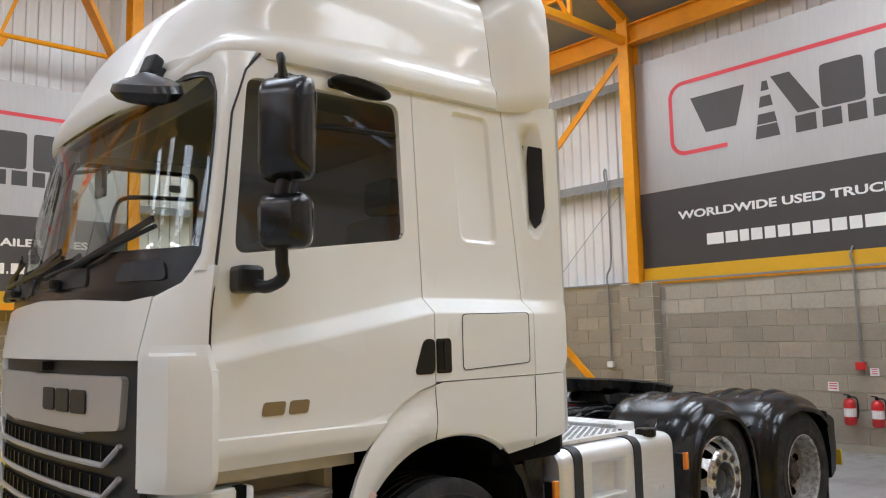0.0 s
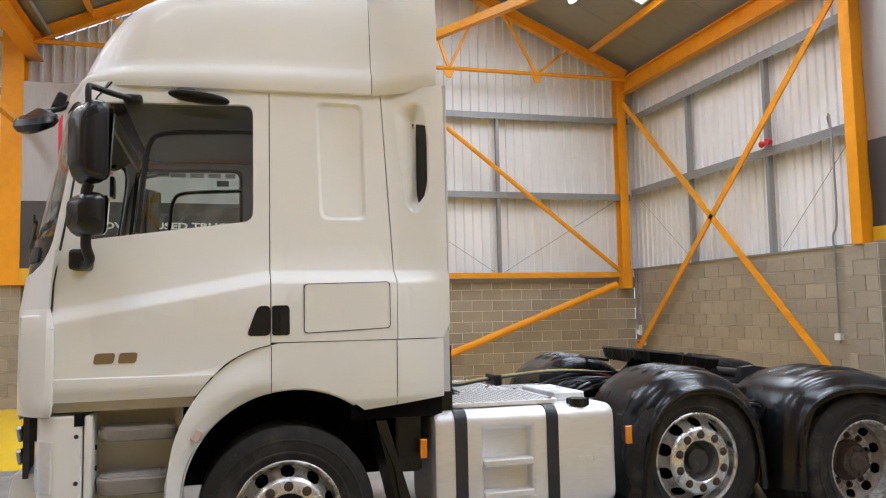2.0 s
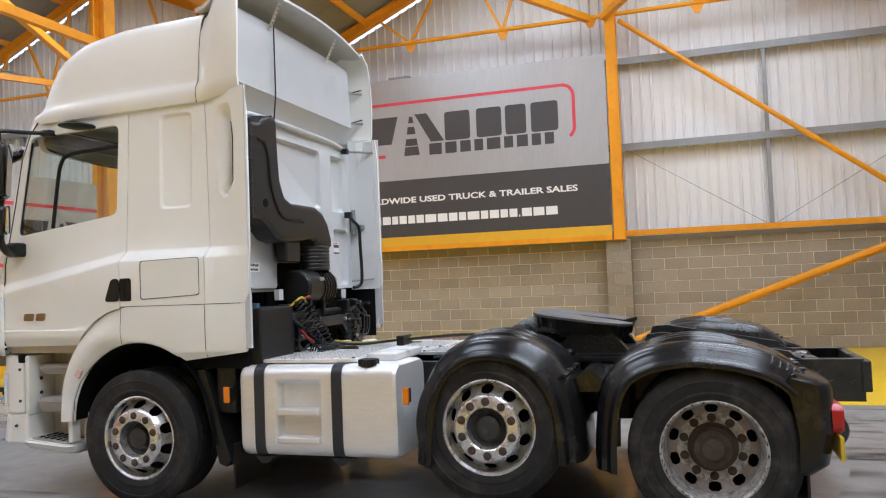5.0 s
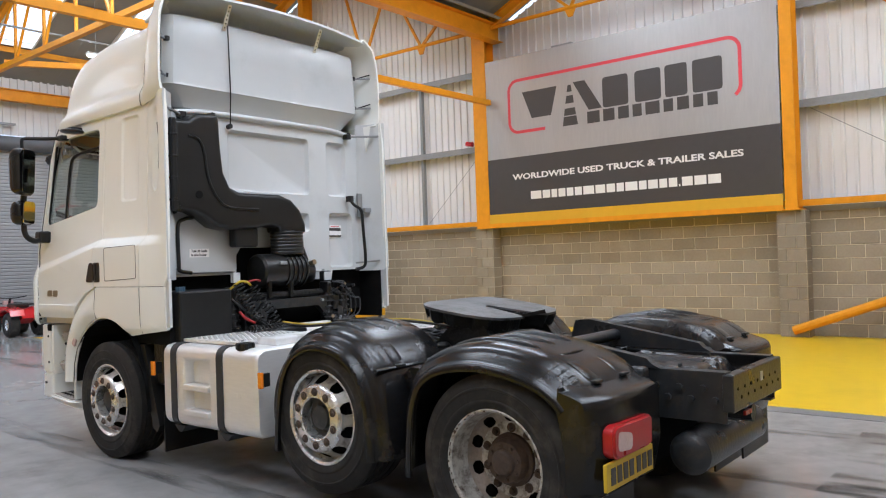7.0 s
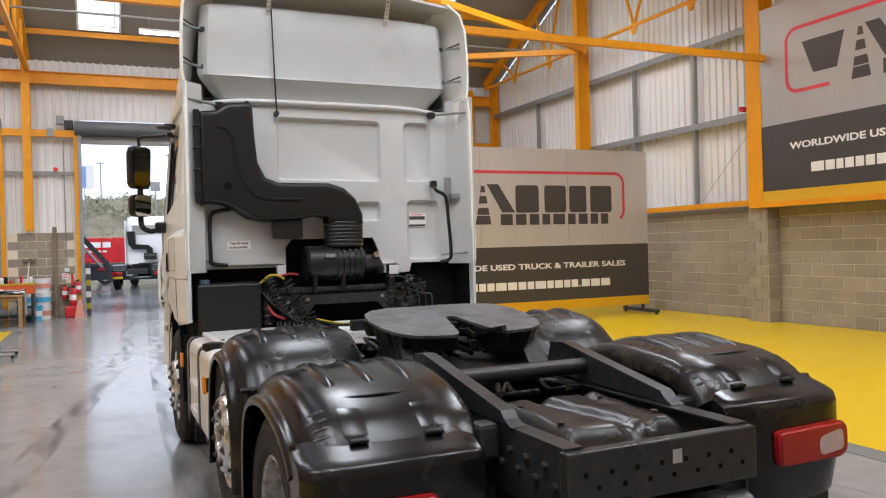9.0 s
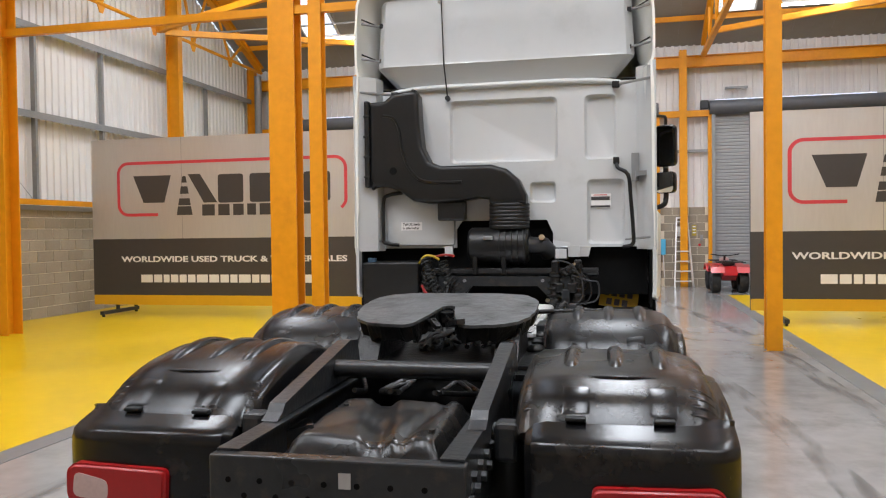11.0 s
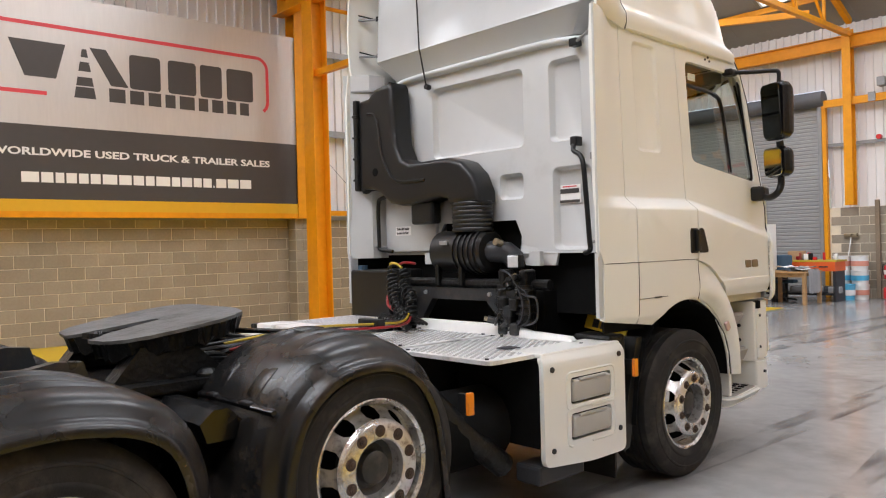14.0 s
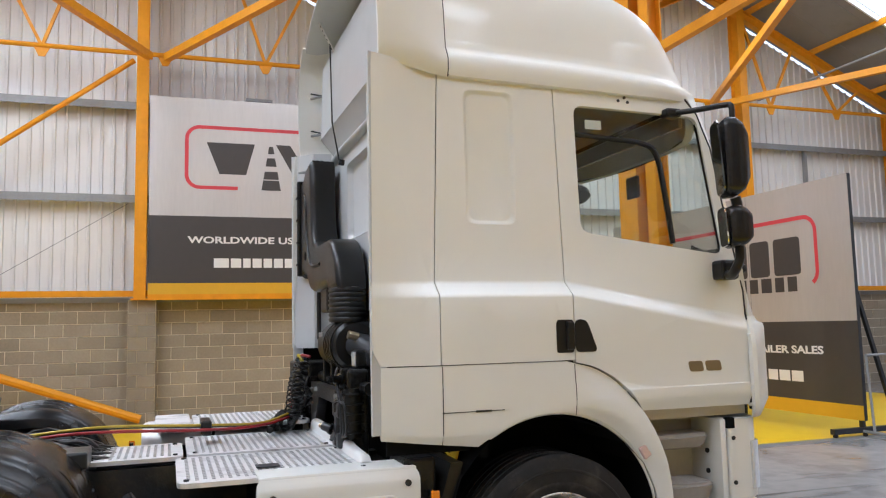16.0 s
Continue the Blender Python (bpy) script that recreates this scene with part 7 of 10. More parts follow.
sp_pl = part("rear_plate", box(bmesh.new(), -0.16, 0.16, -0.006, 0.006, -0.082, 0.082, 0.002, m=lean), 'yplate', truck, "yellow plate with plain dark bars, hung askew")
for z in (0.010, -0.065):
    for k in range(4 if z > 0 else 3):
        x = -0.13 + 0.065 * k + (0.03 if z < 0 else 0)
        part("plate_bar", box(bmesh.new(), x, x + 0.045, -0.0105, -0.0055, z, z + 0.055, m=lean), 'bdark', sp_pl)

# ---- deck plates
def deck_plate(x0, x1, y0, y1, z, cut=0.0, pitch=0.055, name="deck_plate"):
    pts = roundpoly([(x0, y0), (x1, y0), (x1, y1), (x0, y1)], 0.06)
    p = part(name, prism(bmesh.new(), pts, z - 0.022, z, 'z'), 'deck', truck, "ribbed aluminium deck plate")
    vs, fs = [], []
    row = 0
    y = y0 + 0.05
    while y < y1 - 0.04:
        x = x0 + 0.05 + (0.022 if row % 2 else 0.0)
        while x < x1 - 0.05:
            w, d = 0.009, 0.008
            b = len(vs)
            vs += [(x + a * w, y + c * d, z + 0.001 + h) for h in (-0.003, 0.003) for a, c in ((-1, -1), (1, -1), (1, 1), (-1, 1))]
            fs += [(b + 4, b + 5, b + 6, b + 7)] + [(b + q, b + (q + 1) % 4, b + 4 + (q + 1) % 4, b + 4 + q) for q in range(4)]
            x += 0.044
        y += 0.036
        row += 1
    me = bpy.data.meshes.new("tread_pattern")
    me.from_pydata(vs, [], fs)
    bm = bmesh.new()
    bm.from_mesh(me)
    tagged(part("tread_pattern", bm, 'silver', p), kind="stuff")
    for x in (x0 + 0.06, x1 - 0.06):
        for y in (y0 + 0.04, y1 - 0.04):
            part("deck_screw", tube(bmesh.new(), [(x, y, z), (x, y, z + 0.008)], 0.012, 8), 'trim', p)
    return p


deck_plate(-0.38, 0.38, -1.74, -0.95, 0.972)
deck_plate(0.40, 1.16, -1.80, -0.92, 0.965)
deck_plate(-1.14, -0.40, -1.68, -0.95, 1.03)
deck_plate(-0.12, 0.42, -2.24, -1.76, 0.975, name="deck_step_plate")
part("deck_label", B(0.86, 0.95, -1.44, -1.33, 0.972, 0.976), 'trim', truck)
bm = bmesh.new()
lip = [(-0.960, 0.968), (-0.954, 1.022), (-0.945, 1.038), (-0.925, 1.044), (-0.905, 1.036), (-0.900, 0.96)]
loft(bm, [[(x, y, 0.968 + (z - 0.968) * k) for y, z in lip] for x, k in ((-0.39, 0.9), (-0.36, 1.0), (0.48, 1.0), (0.56, 1.0), (0.70, 0.62), (1.0, 0.45), (1.03, 0.1))], cap=True)
bmesh.ops.recalc_face_normals(bm, faces=bm.faces)
part("deck_upstand", bm, 'white', truck, "white rolled edge along the deck plates", smooth=40)
part("upstand_joint", B(0.466, 0.472, -0.962, -0.90, 0.97, 1.046), 'trim', truck)
part("tank_step_box", B(-1.0, -0.45, -1.92, -1.70, 1.0, 1.055, 0.01), 'deck', truck)

# ---- fuel tank on the near side
tk = roundpoly([(-1.24, 0.385), (-1.24, 1.0), (-0.66, 1.0), (-0.66, 0.385)], 0.09, 6)
ys_t = [(-2.0, 0.955), (-1.985, 0.985), (-1.965, 1.0), (-1.47, 1.0), (-1.12, 1.0), (-0.885, 1.0), (-0.865, 0.985), (-0.85, 0.955)]
front = max(range(len(tk)), key=lambda i: (tk[i][0] < -1.239) * abs(tk[(i + 1) % len(tk)][1] - tk[i][1]))
bm = bmesh.new()
vs = [[bm.verts.new((-0.95 + (x + 0.95) * k, y, 0.6925 + (z - 0.6925) * k)) for x, z in tk] for y, k in ys_t]
for a in range(len(vs) - 1):
    for b in range(len(tk)):
        if not (a == 3 and b == front):
            bm.faces.new((vs[a][b], vs[a][(b + 1) % len(tk)], vs[a + 1][(b + 1) % len(tk)], vs[a + 1][b]))
bm.faces.new(vs[0])
bm.faces.new(vs[-1])
bmesh.ops.recalc_face_normals(bm, faces=bm.faces)
tank = part("fuel_tank", bm, 'alu', truck, "brushed aluminium fuel tank with step recess", smooth=35)
pz0, pz1 = sorted((tk[front][1], tk[(front + 1) % len(tk)][1]))
rows = []
for k, d in ((0.0, 0.0), (0.012, 0.004), (0.020, 0.016), (0.028, 0.075), (0.04, 0.085)):
    rows.append([(-1.24 + d, y, z) for y, z in roundpoly([(-1.47 + k, pz0 + k), (-1.47 + k, pz1 - k), (-1.12 - k, pz1 - k), (-1.12 - k, pz0 + k)], 0.001 + k * 1.1, 4)])
bm = bmesh.new()
loft(bm, rows, close_u=True)
bm.verts.ensure_lookup_table()
bm.faces.new(bm.verts[-len(rows[-1]):])
bmesh.ops.recalc_face_normals(bm, faces=bm.faces)
part("step_pocket", bm, 'alu', tank, "pressed step pocket in the tank side", smooth=40)
for y0 in (-1.04, -1.62):
    part("tank_strap", prism(bmesh.new(), [(x * 1.0 + (-0.006 if x < -1 else 0.006), z + (0.006 if z > 0.7 else -0.006)) for x, z in tk], y0, y0 + 0.075, 'y'), 'trim', tank, smooth=35)
    part("strap_foot", prism(bmesh.new(), [(y0 - 0.04, 0.38), (y0 + 0.115, 0.38), (y0 + 0.05, 0.33), (y0 + 0.02, 0.33)], -1.2, -0.7, 'x'), 'trim', tank)
for z in (0.665, 0.478):
    part("tank_step", B(-1.256, -1.16, -1.452, -1.138, z, z + 0.045, 0.010), 'alu', tank)
for k in range(3):
    part("embossed_bar", B(-1.243, -1.238, -1.88 + 0.05 * k, -1.85 + 0.05 * k, 0.66, 0.69, 0.001), 'alu', tank)
cap = part("filler_neck", tube(bmesh.new(), [(-1.165, -1.79, 0.86), (-1.168, -1.79, 0.99)], 0.048, 18), 'galv', tank, smooth=40)
part("neck_ring", tube(bmesh.new(), [(-1.165, -1.79, 0.895), (-1.165, -1.79, 0.905)], 0.056, 18), 'alu', cap, smooth=40)
part("fuel_cap", tube(bmesh.new(), [(-1.168, -1.79, 0.985), (-1.169, -1.79, 1.035)], 0.058, 18), 'black', cap, smooth=40)
for k in range(6):
    part("cap_lug", box(bmesh.new(), -0.012, 0.012, -0.012, 0.012, -0.022, 0.022, 0.005, m=pose(-1.168 + 0.058 * math.cos(k * 1.047), -1.79 + 0.058 * math.sin(k * 1.047), 1.012, 0, 0, k * 60)), 'black', cap)

# ---- side panel on the off side
skp = roundpoly([(-1.47, 0.36), (-1.47, 0.97), (-0.72, 0.97), (-0.72, 0.32), (-1.05, 0.32)], 0.05)
skh = [roundpoly([(-1.24, 0.665), (-1.24, 0.815), (-0.862, 0.815), (-0.862, 0.665)], 0.025), roundpoly([(-1.24, 0.465), (-1.24, 0.615), (-0.862, 0.615), (-0.862, 0.465)], 0.025)]
skirt = part("side_skirt", sheet(skp, skh, lambda u, v: Vector((1.235 - 0.03 * smooth01((v - 0.9) / 0.08), u, v)), 0.03, (), (0.88, 0.91, 0.94)), 'paint', truck, "white side skirt panel with two grey hatches", smooth=30)
for h in skh:
    part("skirt_hatch", B(1.20, 1.248, min(p[0] for p in h) + 0.013, max(p[0] for p in h) - 0.013, min(p[1] for p in h) + 0.013, max(p[1] for p in h) - 0.013, 0.018, seg=3), 'hatch', skirt, smooth=40)
    part("hatch_surround", tube(bmesh.new(), [(1.233, y, z) for y, z in roundpoly([(y + math.copysign(0.035, y + 1.05), z + math.copysign(0.03, z - sum(p[1] for p in h) / len(h))) for y, z in ((-1.24, min(p[1] for p in h)), (-1.24, max(p[1] for p in h)), (-0.862, max(p[1] for p in h)), (-0.862, min(p[1] for p in h)))], 0.045, 5)] + [(1.233, -1.05, min(p[1] for p in h) - 0.03)], 0.007, 8), 'paint', skirt, smooth=60)
    part("hatch_grip", B(1.236, 1.254, -1.18, -0.93, max(p[1] for p in h) - 0.022, max(p[1] for p in h) - 0.004, 0.006), 'hatch', skirt, smooth=40)
part("skirt_top", B(0.98, 1.21, -1.46, -0.73, 0.945, 0.97, 0.008), 'paint', skirt)
for y, z in ((-1.40, 0.88), (-0.78, 0.90), (-0.78, 0.46), (-1.40, 0.44)):
    part("skirt_bolt", tube(bmesh.new(), [(1.23, y, z), (1.243, y, z)], 0.016, 8), 'trim', skirt)
part("battery_box", B(0.55, 1.18, -1.45, -0.75, 0.45, 0.93), 'dark', truck)
part("dark_step", B(1.02, 1.2, -1.48, -1.08, 0.25, 0.36, 0.02), 'trim', truck)
part("exhaust_shield", tube(bmesh.new(), [(0.85, -2.05, 0.85), (0.95, -1.85, 0.6), (1.0, -1.55, 0.35)], 0.07, 10), 'grease_shade', truck, smooth=60)
part("silencer", tube(bmesh.new(), [(0.80, -2.0, 0.55), (0.80, -1.5, 0.55)], 0.22, 16), 'dark', truck, smooth=40)
for s, y in ((-1, -0.765), (-1, -2.08), (1, -0.66), (1, -2.06)):
    mk = part("side_marker", B(s * 1.27 - 0.012, s * 1.27 + 0.012, y - 0.02, y + 0.02, 0.75, 0.86, 0.006), 'amber', truck, "amber side marker lamp")
    part("marker_bracket", B(min(s * 1.2, s * 1.262), max(s * 1.2, s * 1.262), y - 0.012, y + 0.012, 0.76, 0.85), 'black', mk)
for s in (-1, 1):
    part("valve_block", B(min(s * 0.9, s * 1.18), max(s * 0.9, s * 1.18), -0.78, -0.62, 0.66, 1.0, 0.02), 'grease_shade', truck)

# ---- wheels
def make_wheel(kind):
    """Wheel with its outer face towards +x, centre at the hub, outer face of the tyre at x = 0."""
    w = thing("wheel_pattern", (0, 0, 0))
    R = 0.485
    idm = Matrix.Identity(4)
    bm = bmesh.new()
    prof = [(0.285, -0.03), (0.30, -0.012), (0.33, 0.0), (0.338, 0.005), (0.346, 0.005), (0.352, 0.001), (0.38, 0.006), (0.404, 0.005), (0.408, 0.009), (0.416, 0.008), (0.42, 0.002), (0.43, 0.0), (0.462, -0.014), (R - 0.004, -0.03)]
    for k in range(5):
        x = -0.035 - 0.055 * k
        prof += [(R, x), (R, x - 0.042), (R - 0.014, x - 0.045), (R - 0.014, x - 0.053)]
    prof += [(R, -0.315), (0.46, -0.335), (0.38, -0.345), (0.30, -0.33)]
    lathe(bm, prof, 64, idm)
    bmesh.ops.recalc_face_normals(bm, faces=bm.faces)
    ty = part("tyre", bm, 'tyre', w, smooth=35, local=True)
    n = 80
    bm = bmesh.new()
    if kind == 'out':
        pr = [(0.300, -0.02), (0.302, -0.012), (0.294, -0.008), (0.280, -0.02), (0.272, -0.06), (0.262, -0.072), (0.250, -0.052), (0.228, -0.012), (0.216, 0.012), (0.205, 0.028), (0.196, 0.034), (0.137, 0.036), (0.129, 0.03), (0.125, -0.04)]
        lathe(bm, pr[:5], n, idm)
        lathe(bm, pr[8:], n, idm)
        well, mt, mw = pr[4:9], 'rim', 'rimwell'
    else:
        pr = [(0.300, -0.02), (0.303, -0.012), (0.294, -0.008), (0.282, -0.02), (0.276, -0.08), (0.264, -0.14), (0.256, -0.165), (0.244, -0.18), (0.218, -0.19), (0.205, -0.193), (0.150, -0.195), (0.14, -0.19)]
        lathe(bm, pr[:6], n, idm)
        lathe(bm, pr[9:], n, idm)
        well, mt, mw = pr[5:10], 'rimpaint', 'rimrust'
    bmesh.ops.recalc_face_normals(bm, faces=bm.faces)
    rim = part("rim", bm, mt, w, smooth=35, local=True)
    bm = bmesh.new()
    rings = lathe(bm, well, n, idm, skip=lambda a, b: (a == 2 and b % 8 in (2, 3, 4, 5)) or (a in (1, 3) and b % 8 in (3, 4)))
    for j in range(n):
        if j % 8 in (3, 5):
            d = 1 if j % 8 == 5 else -1
            for a, b in ((2, 1), (3, 4)):
                rings[a][j].co = (rings[b][j].co + rings[a][(j + d) % n].co) / 2
    bmesh.ops.recalc_face_normals(bm, faces=bm.faces)
    part("hand_hole_ring", bm, mw, rim, smooth=35, local=True)
    bm = bmesh.new()
    lathe(bm, [(0.285, -0.14), (0.12, -0.14)] if kind == 'out' else [(0.27, -0.26), (0.12, -0.26)], 32, idm)
    part("brake_drum", bm, 'dark', w, local=True)
    bm = bmesh.new()
    if kind == 'out':
        lathe(bm, [(0.126, -0.04), (0.10, -0.055), (0.078, -0.04), (0.072, -0.005), (0.055, 0.005), (0.0, 0.007)], 32, idm)
        part("hub", bm, 'hub', w, smooth=40, local=True)
        rad, x0, x1 = 0.1675, 0.034, 0.048
    else:
        lathe(bm, [(0.146, -0.195), (0.142, -0.175), (0.122, -0.168), (0.116, -0.125), (0.108, -0.112), (0.072, -0.11), (0.066, -0.092), (0.055, -0.085), (0.0, -0.083)], 32, idm)
        hb = part("hub", bm, 'rust', w, smooth=30, local=True)
        for k in range(8):
            a = 2 * math.pi * k / 8 + 0.2
            part("hub_bolt", tube(bmesh.new(), [(-0.112, 0.09 * math.cos(a), 0.09 * math.sin(a)), (-0.098, 0.09 * math.cos(a), 0.09 * math.sin(a))], 0.010, 6), 'rust', hb, local=True)
        # worn, chipped band round the rim's edge
        bm = bmesh.new()
        random.seed(17)
        for k in range(46):
            a0 = random.uniform(0, 6.283)
            da = random.uniform(0.02, 0.10)
            r0 = random.uniform(0.283, 0.292)
            lathe_pts = [(r0, -0.0115), (r0 + random.uniform(0.003, 0.008), -0.0075)]
            q = [bm.verts.new((x + 0.0025, r * math.cos(a), r * math.sin(a))) for a, (r, x) in ((a0, lathe_pts[0]), (a0 + da, lathe_pts[0]), (a0 + da * 0.8, lathe_pts[1]), (a0 + da * 0.2, lathe_pts[1]))]
            bm.faces.new(q)
        tagged(part("rim_rust", bm, 'rust', rim, "flakes of rust round the rim's edge", local=True), kind="stuff")
        rad, x0, x1 = 0.172, -0.195, -0.172
    nut = bmesh.new()
    tube(nut, [(x0, 0, 0), (x0 + 0.004, 0, 0)], 0.0265, 14)
    tube(nut, [(x0, 0, 0), (x1, 0, 0)], 0.0165, 6)
    tube(nut, [(x1, 0, 0), (x1 + 0.006, 0, 0)], 0.009, 6)
    me = None
    for k in range(10):
        a = 2 * math.pi * (k + 0.5) / 10
        if me is None:
            o = part("wheel_nut", nut, 'rust', rim, local=True)
            me = o.data
        else:
            o = new("wheel_nut", me)
            o.parent = rim
        o.matrix_basis = Matrix.Translation((0, rad * math.cos(a), rad * math.sin(a)))
    return w


pat_out, pat_in = make_wheel('out'), make_wheel('in')


def set_wheel(pat, name, s, x, y, z, label):
    """Copies a wheel pattern as a part of the tractor unit."""
    made = {}
    for o in (pat, *pat.children_recursive):
        made[o] = o.copy()
        scene.collection.objects.link(made[o])
        if o is not pat:
            made[o].parent = made[o.parent]
    w = made[pat]
    w.name = name
    w.parent = truck
    w.matrix_basis = Matrix.Translation((s * x, y + 0.7, z)) @ Matrix.Rotation(0 if s > 0 else math.pi, 4, 'Z')
    tagged(w, label)
    return w


for s in (-1, 1):
    set_wheel(pat_out, "wheel", s, 1.245, 0.0, 0.485, "front wheel with ten-stud aluminium rim")
    set_wheel(pat_out, "wheel", s, 1.225, -2.60, 0.605, "raised mid-lift wheel with ten-stud rim")
    set_wheel(pat_in, "wheel", s, 1.235, -3.93, 0.485, "rear drive wheel with deep dished chipped rim")
    bm = bmesh.new()
    lathe(bm, [(0.30, 0.0), (0.47, 0.0), (0.485, -0.03), (0.485, -0.28), (0.47, -0.31), (0.3, -0.31)], 48, pose(s * 0.90, -3.93, 0.485, 0, 0, 0 if s > 0 else 180))
    part("inner_tyre", bm, 'tyre', truck, smooth=35)
for o in (*pat_out.children_recursive, pat_out, *pat_in.children_recursive, pat_in):
    bpy.data.objects.remove(o)
for y, z in ((0.0, 0.485), (-2.60, 0.605), (-3.93, 0.485)):
    part("axle", tube(bmesh.new(), [(-0.95, y, z), (0.95, y, z)], 0.075, 12), 'frame', truck, smooth=40)
part("differential", tube(bmesh.new(), [(-0.18, -3.93, 0.5), (0.18, -3.93, 0.5)], 0.22, 16), 'frame', truck, smooth=40)


# ---- mudguards
def mudguard(s, path, name, label, dx=0.0):
    """Moulded arch over a wheel: path of (y, z) along the crown."""
    cv = [(p.x, p.y) for p in curve([(y, z, 0) for y, z in path], 5)]
    sec = [(0.50, -0.10), (0.505, -0.05), (0.525, -0.015), (0.56, 0.002), (0.70, 0.008), (0.95, 0.008), (1.08, 0.004), (1.135, -0.006), (1.175, -0.024), (1.20, -0.048), (1.213, -0.074), (1.225, -0.088), (1.245, -0.094), (1.260, -0.102),
           (1.268, -0.116), (1.265, -0.14), (1.24, -0.135), (1.20, -0.10), (1.16, -0.05), (1.08, -0.025), (0.6, -0.02)]
    sec = [(x + dx, h) for x, h in sec]
    rows = []
    for i, (y, z) in enumerate(cv):
        a, b = cv[max(i - 1, 0)], cv[min(i + 1, len(cv) - 1)]
        t = Vector((b[0] - a[0], b[1] - a[1])).normalized()
        nrm = Vector((t.y, -t.x))
        if nrm.y < 0 and abs(t.x) > 0.3:
            nrm = -nrm
        rows.append([Vector((s * x, y + nrm.x * h, z + nrm.y * h)) for x, h in sec])
    bm = bmesh.new()
    loft(bm, rows, close_u=True, cap=True)
    return part(name, bm, 'fender' if s < 0 else 'fender_dusty', truck, label, smooth=40), cv


def clip(s, g, cv, x, i0, i1):
    """A flat moulded pad that follows the crown of a mudguard."""
    bm = bmesh.new()
    rows = []
    for i in range(i0, i1 + 1):
        y, z = cv[i]
        t = Vector((cv[i + 1][0] - cv[i - 1][0], cv[i + 1][1] - cv[i - 1][1])).normalized()
        nrm = Vector((t.y, -t.x))
        if nrm.y < 0:
            nrm = -nrm
        e = 0.4 if i in (i0, i1) else 1.0
        rows.append([(s * (x + dx * (0.8 if e < 1 else 1.0)), y + nrm.x * h * e, z + nrm.y * h * e) for dx, h in ((-0.050, 0.001), (-0.048, 0.008), (-0.040, 0.0095), (0.040, 0.0095), (0.048, 0.008), (0.050, 0.001))])
    loft(bm, rows)
    bmesh.ops.recalc_face_normals(bm, faces=bm.faces)
    part("mudguard_clip", bm, 'fender', g, smooth=30)
    y, z = cv[i1 if abs(cv[i1][1]) < abs(cv[i0][1]) else i0]
    part("clip_hook", box(bmesh.new(), s * x - 0.036, s * x + 0.036, y - 0.034, y + 0.012, z - 0.006, z + 0.010, 0.006), 'black', g)


def flutes(s, g, cv, i0, i1, dx=0.0):
    """Three long raised flutes along the crown of a mudguard."""
    n = i1 - i0
    for x in (0.69 + dx, 0.86 + dx, 1.03 + dx):
        rows = []
        for i in range(i0, i1 + 1):
            y, z = cv[i]
            t = Vector((cv[i + 1][0] - cv[i - 1][0], cv[i + 1][1] - cv[i - 1][1])).normalized()
            nrm = Vector((t.y, -t.x))
            if nrm.y < 0:
                nrm = -nrm
            f = math.sin(math.pi * (i - i0) / n) ** 0.5 if i0 < i < i1 else 0.0
            rows.append([(s * (x + w * (0.6 + 0.4 * f)), y + nrm.x * h, z + nrm.y * h) for w, h in ((q, 0.004 + 0.022 * f * e) for q, e in ((-0.036, 0), (-0.026, 0.55), (-0.013, 0.93), (0, 1), (0.013, 0.93), (0.026, 0.55), (0.036, 0)))])
        bm = bmesh.new()
        loft(bm, rows)
        part("mudguard_flute", bm, 'fender' if s < 0 else 'fender_dusty', g, smooth=60)


MID = [(-2.09, 0.36), (-2.11, 0.60), (-2.16, 0.84), (-2.27, 1.03), (-2.44, 1.14), (-2.62, 1.17), (-2.82, 1.14), (-2.98, 1.05), (-3.10, 0.90), (-3.165, 0.68), (-3.185, 0.40)]
REA = [(-3.245, 0.36), (-3.255, 0.58), (-3.29, 0.80), (-3.38, 0.97), (-3.55, 1.075), (-3.80, 1.12), (-4.02, 1.105), (-4.20, 1.065), (-4.33, 1.01), (-4.415, 0.95), (-4.465, 0.895)]
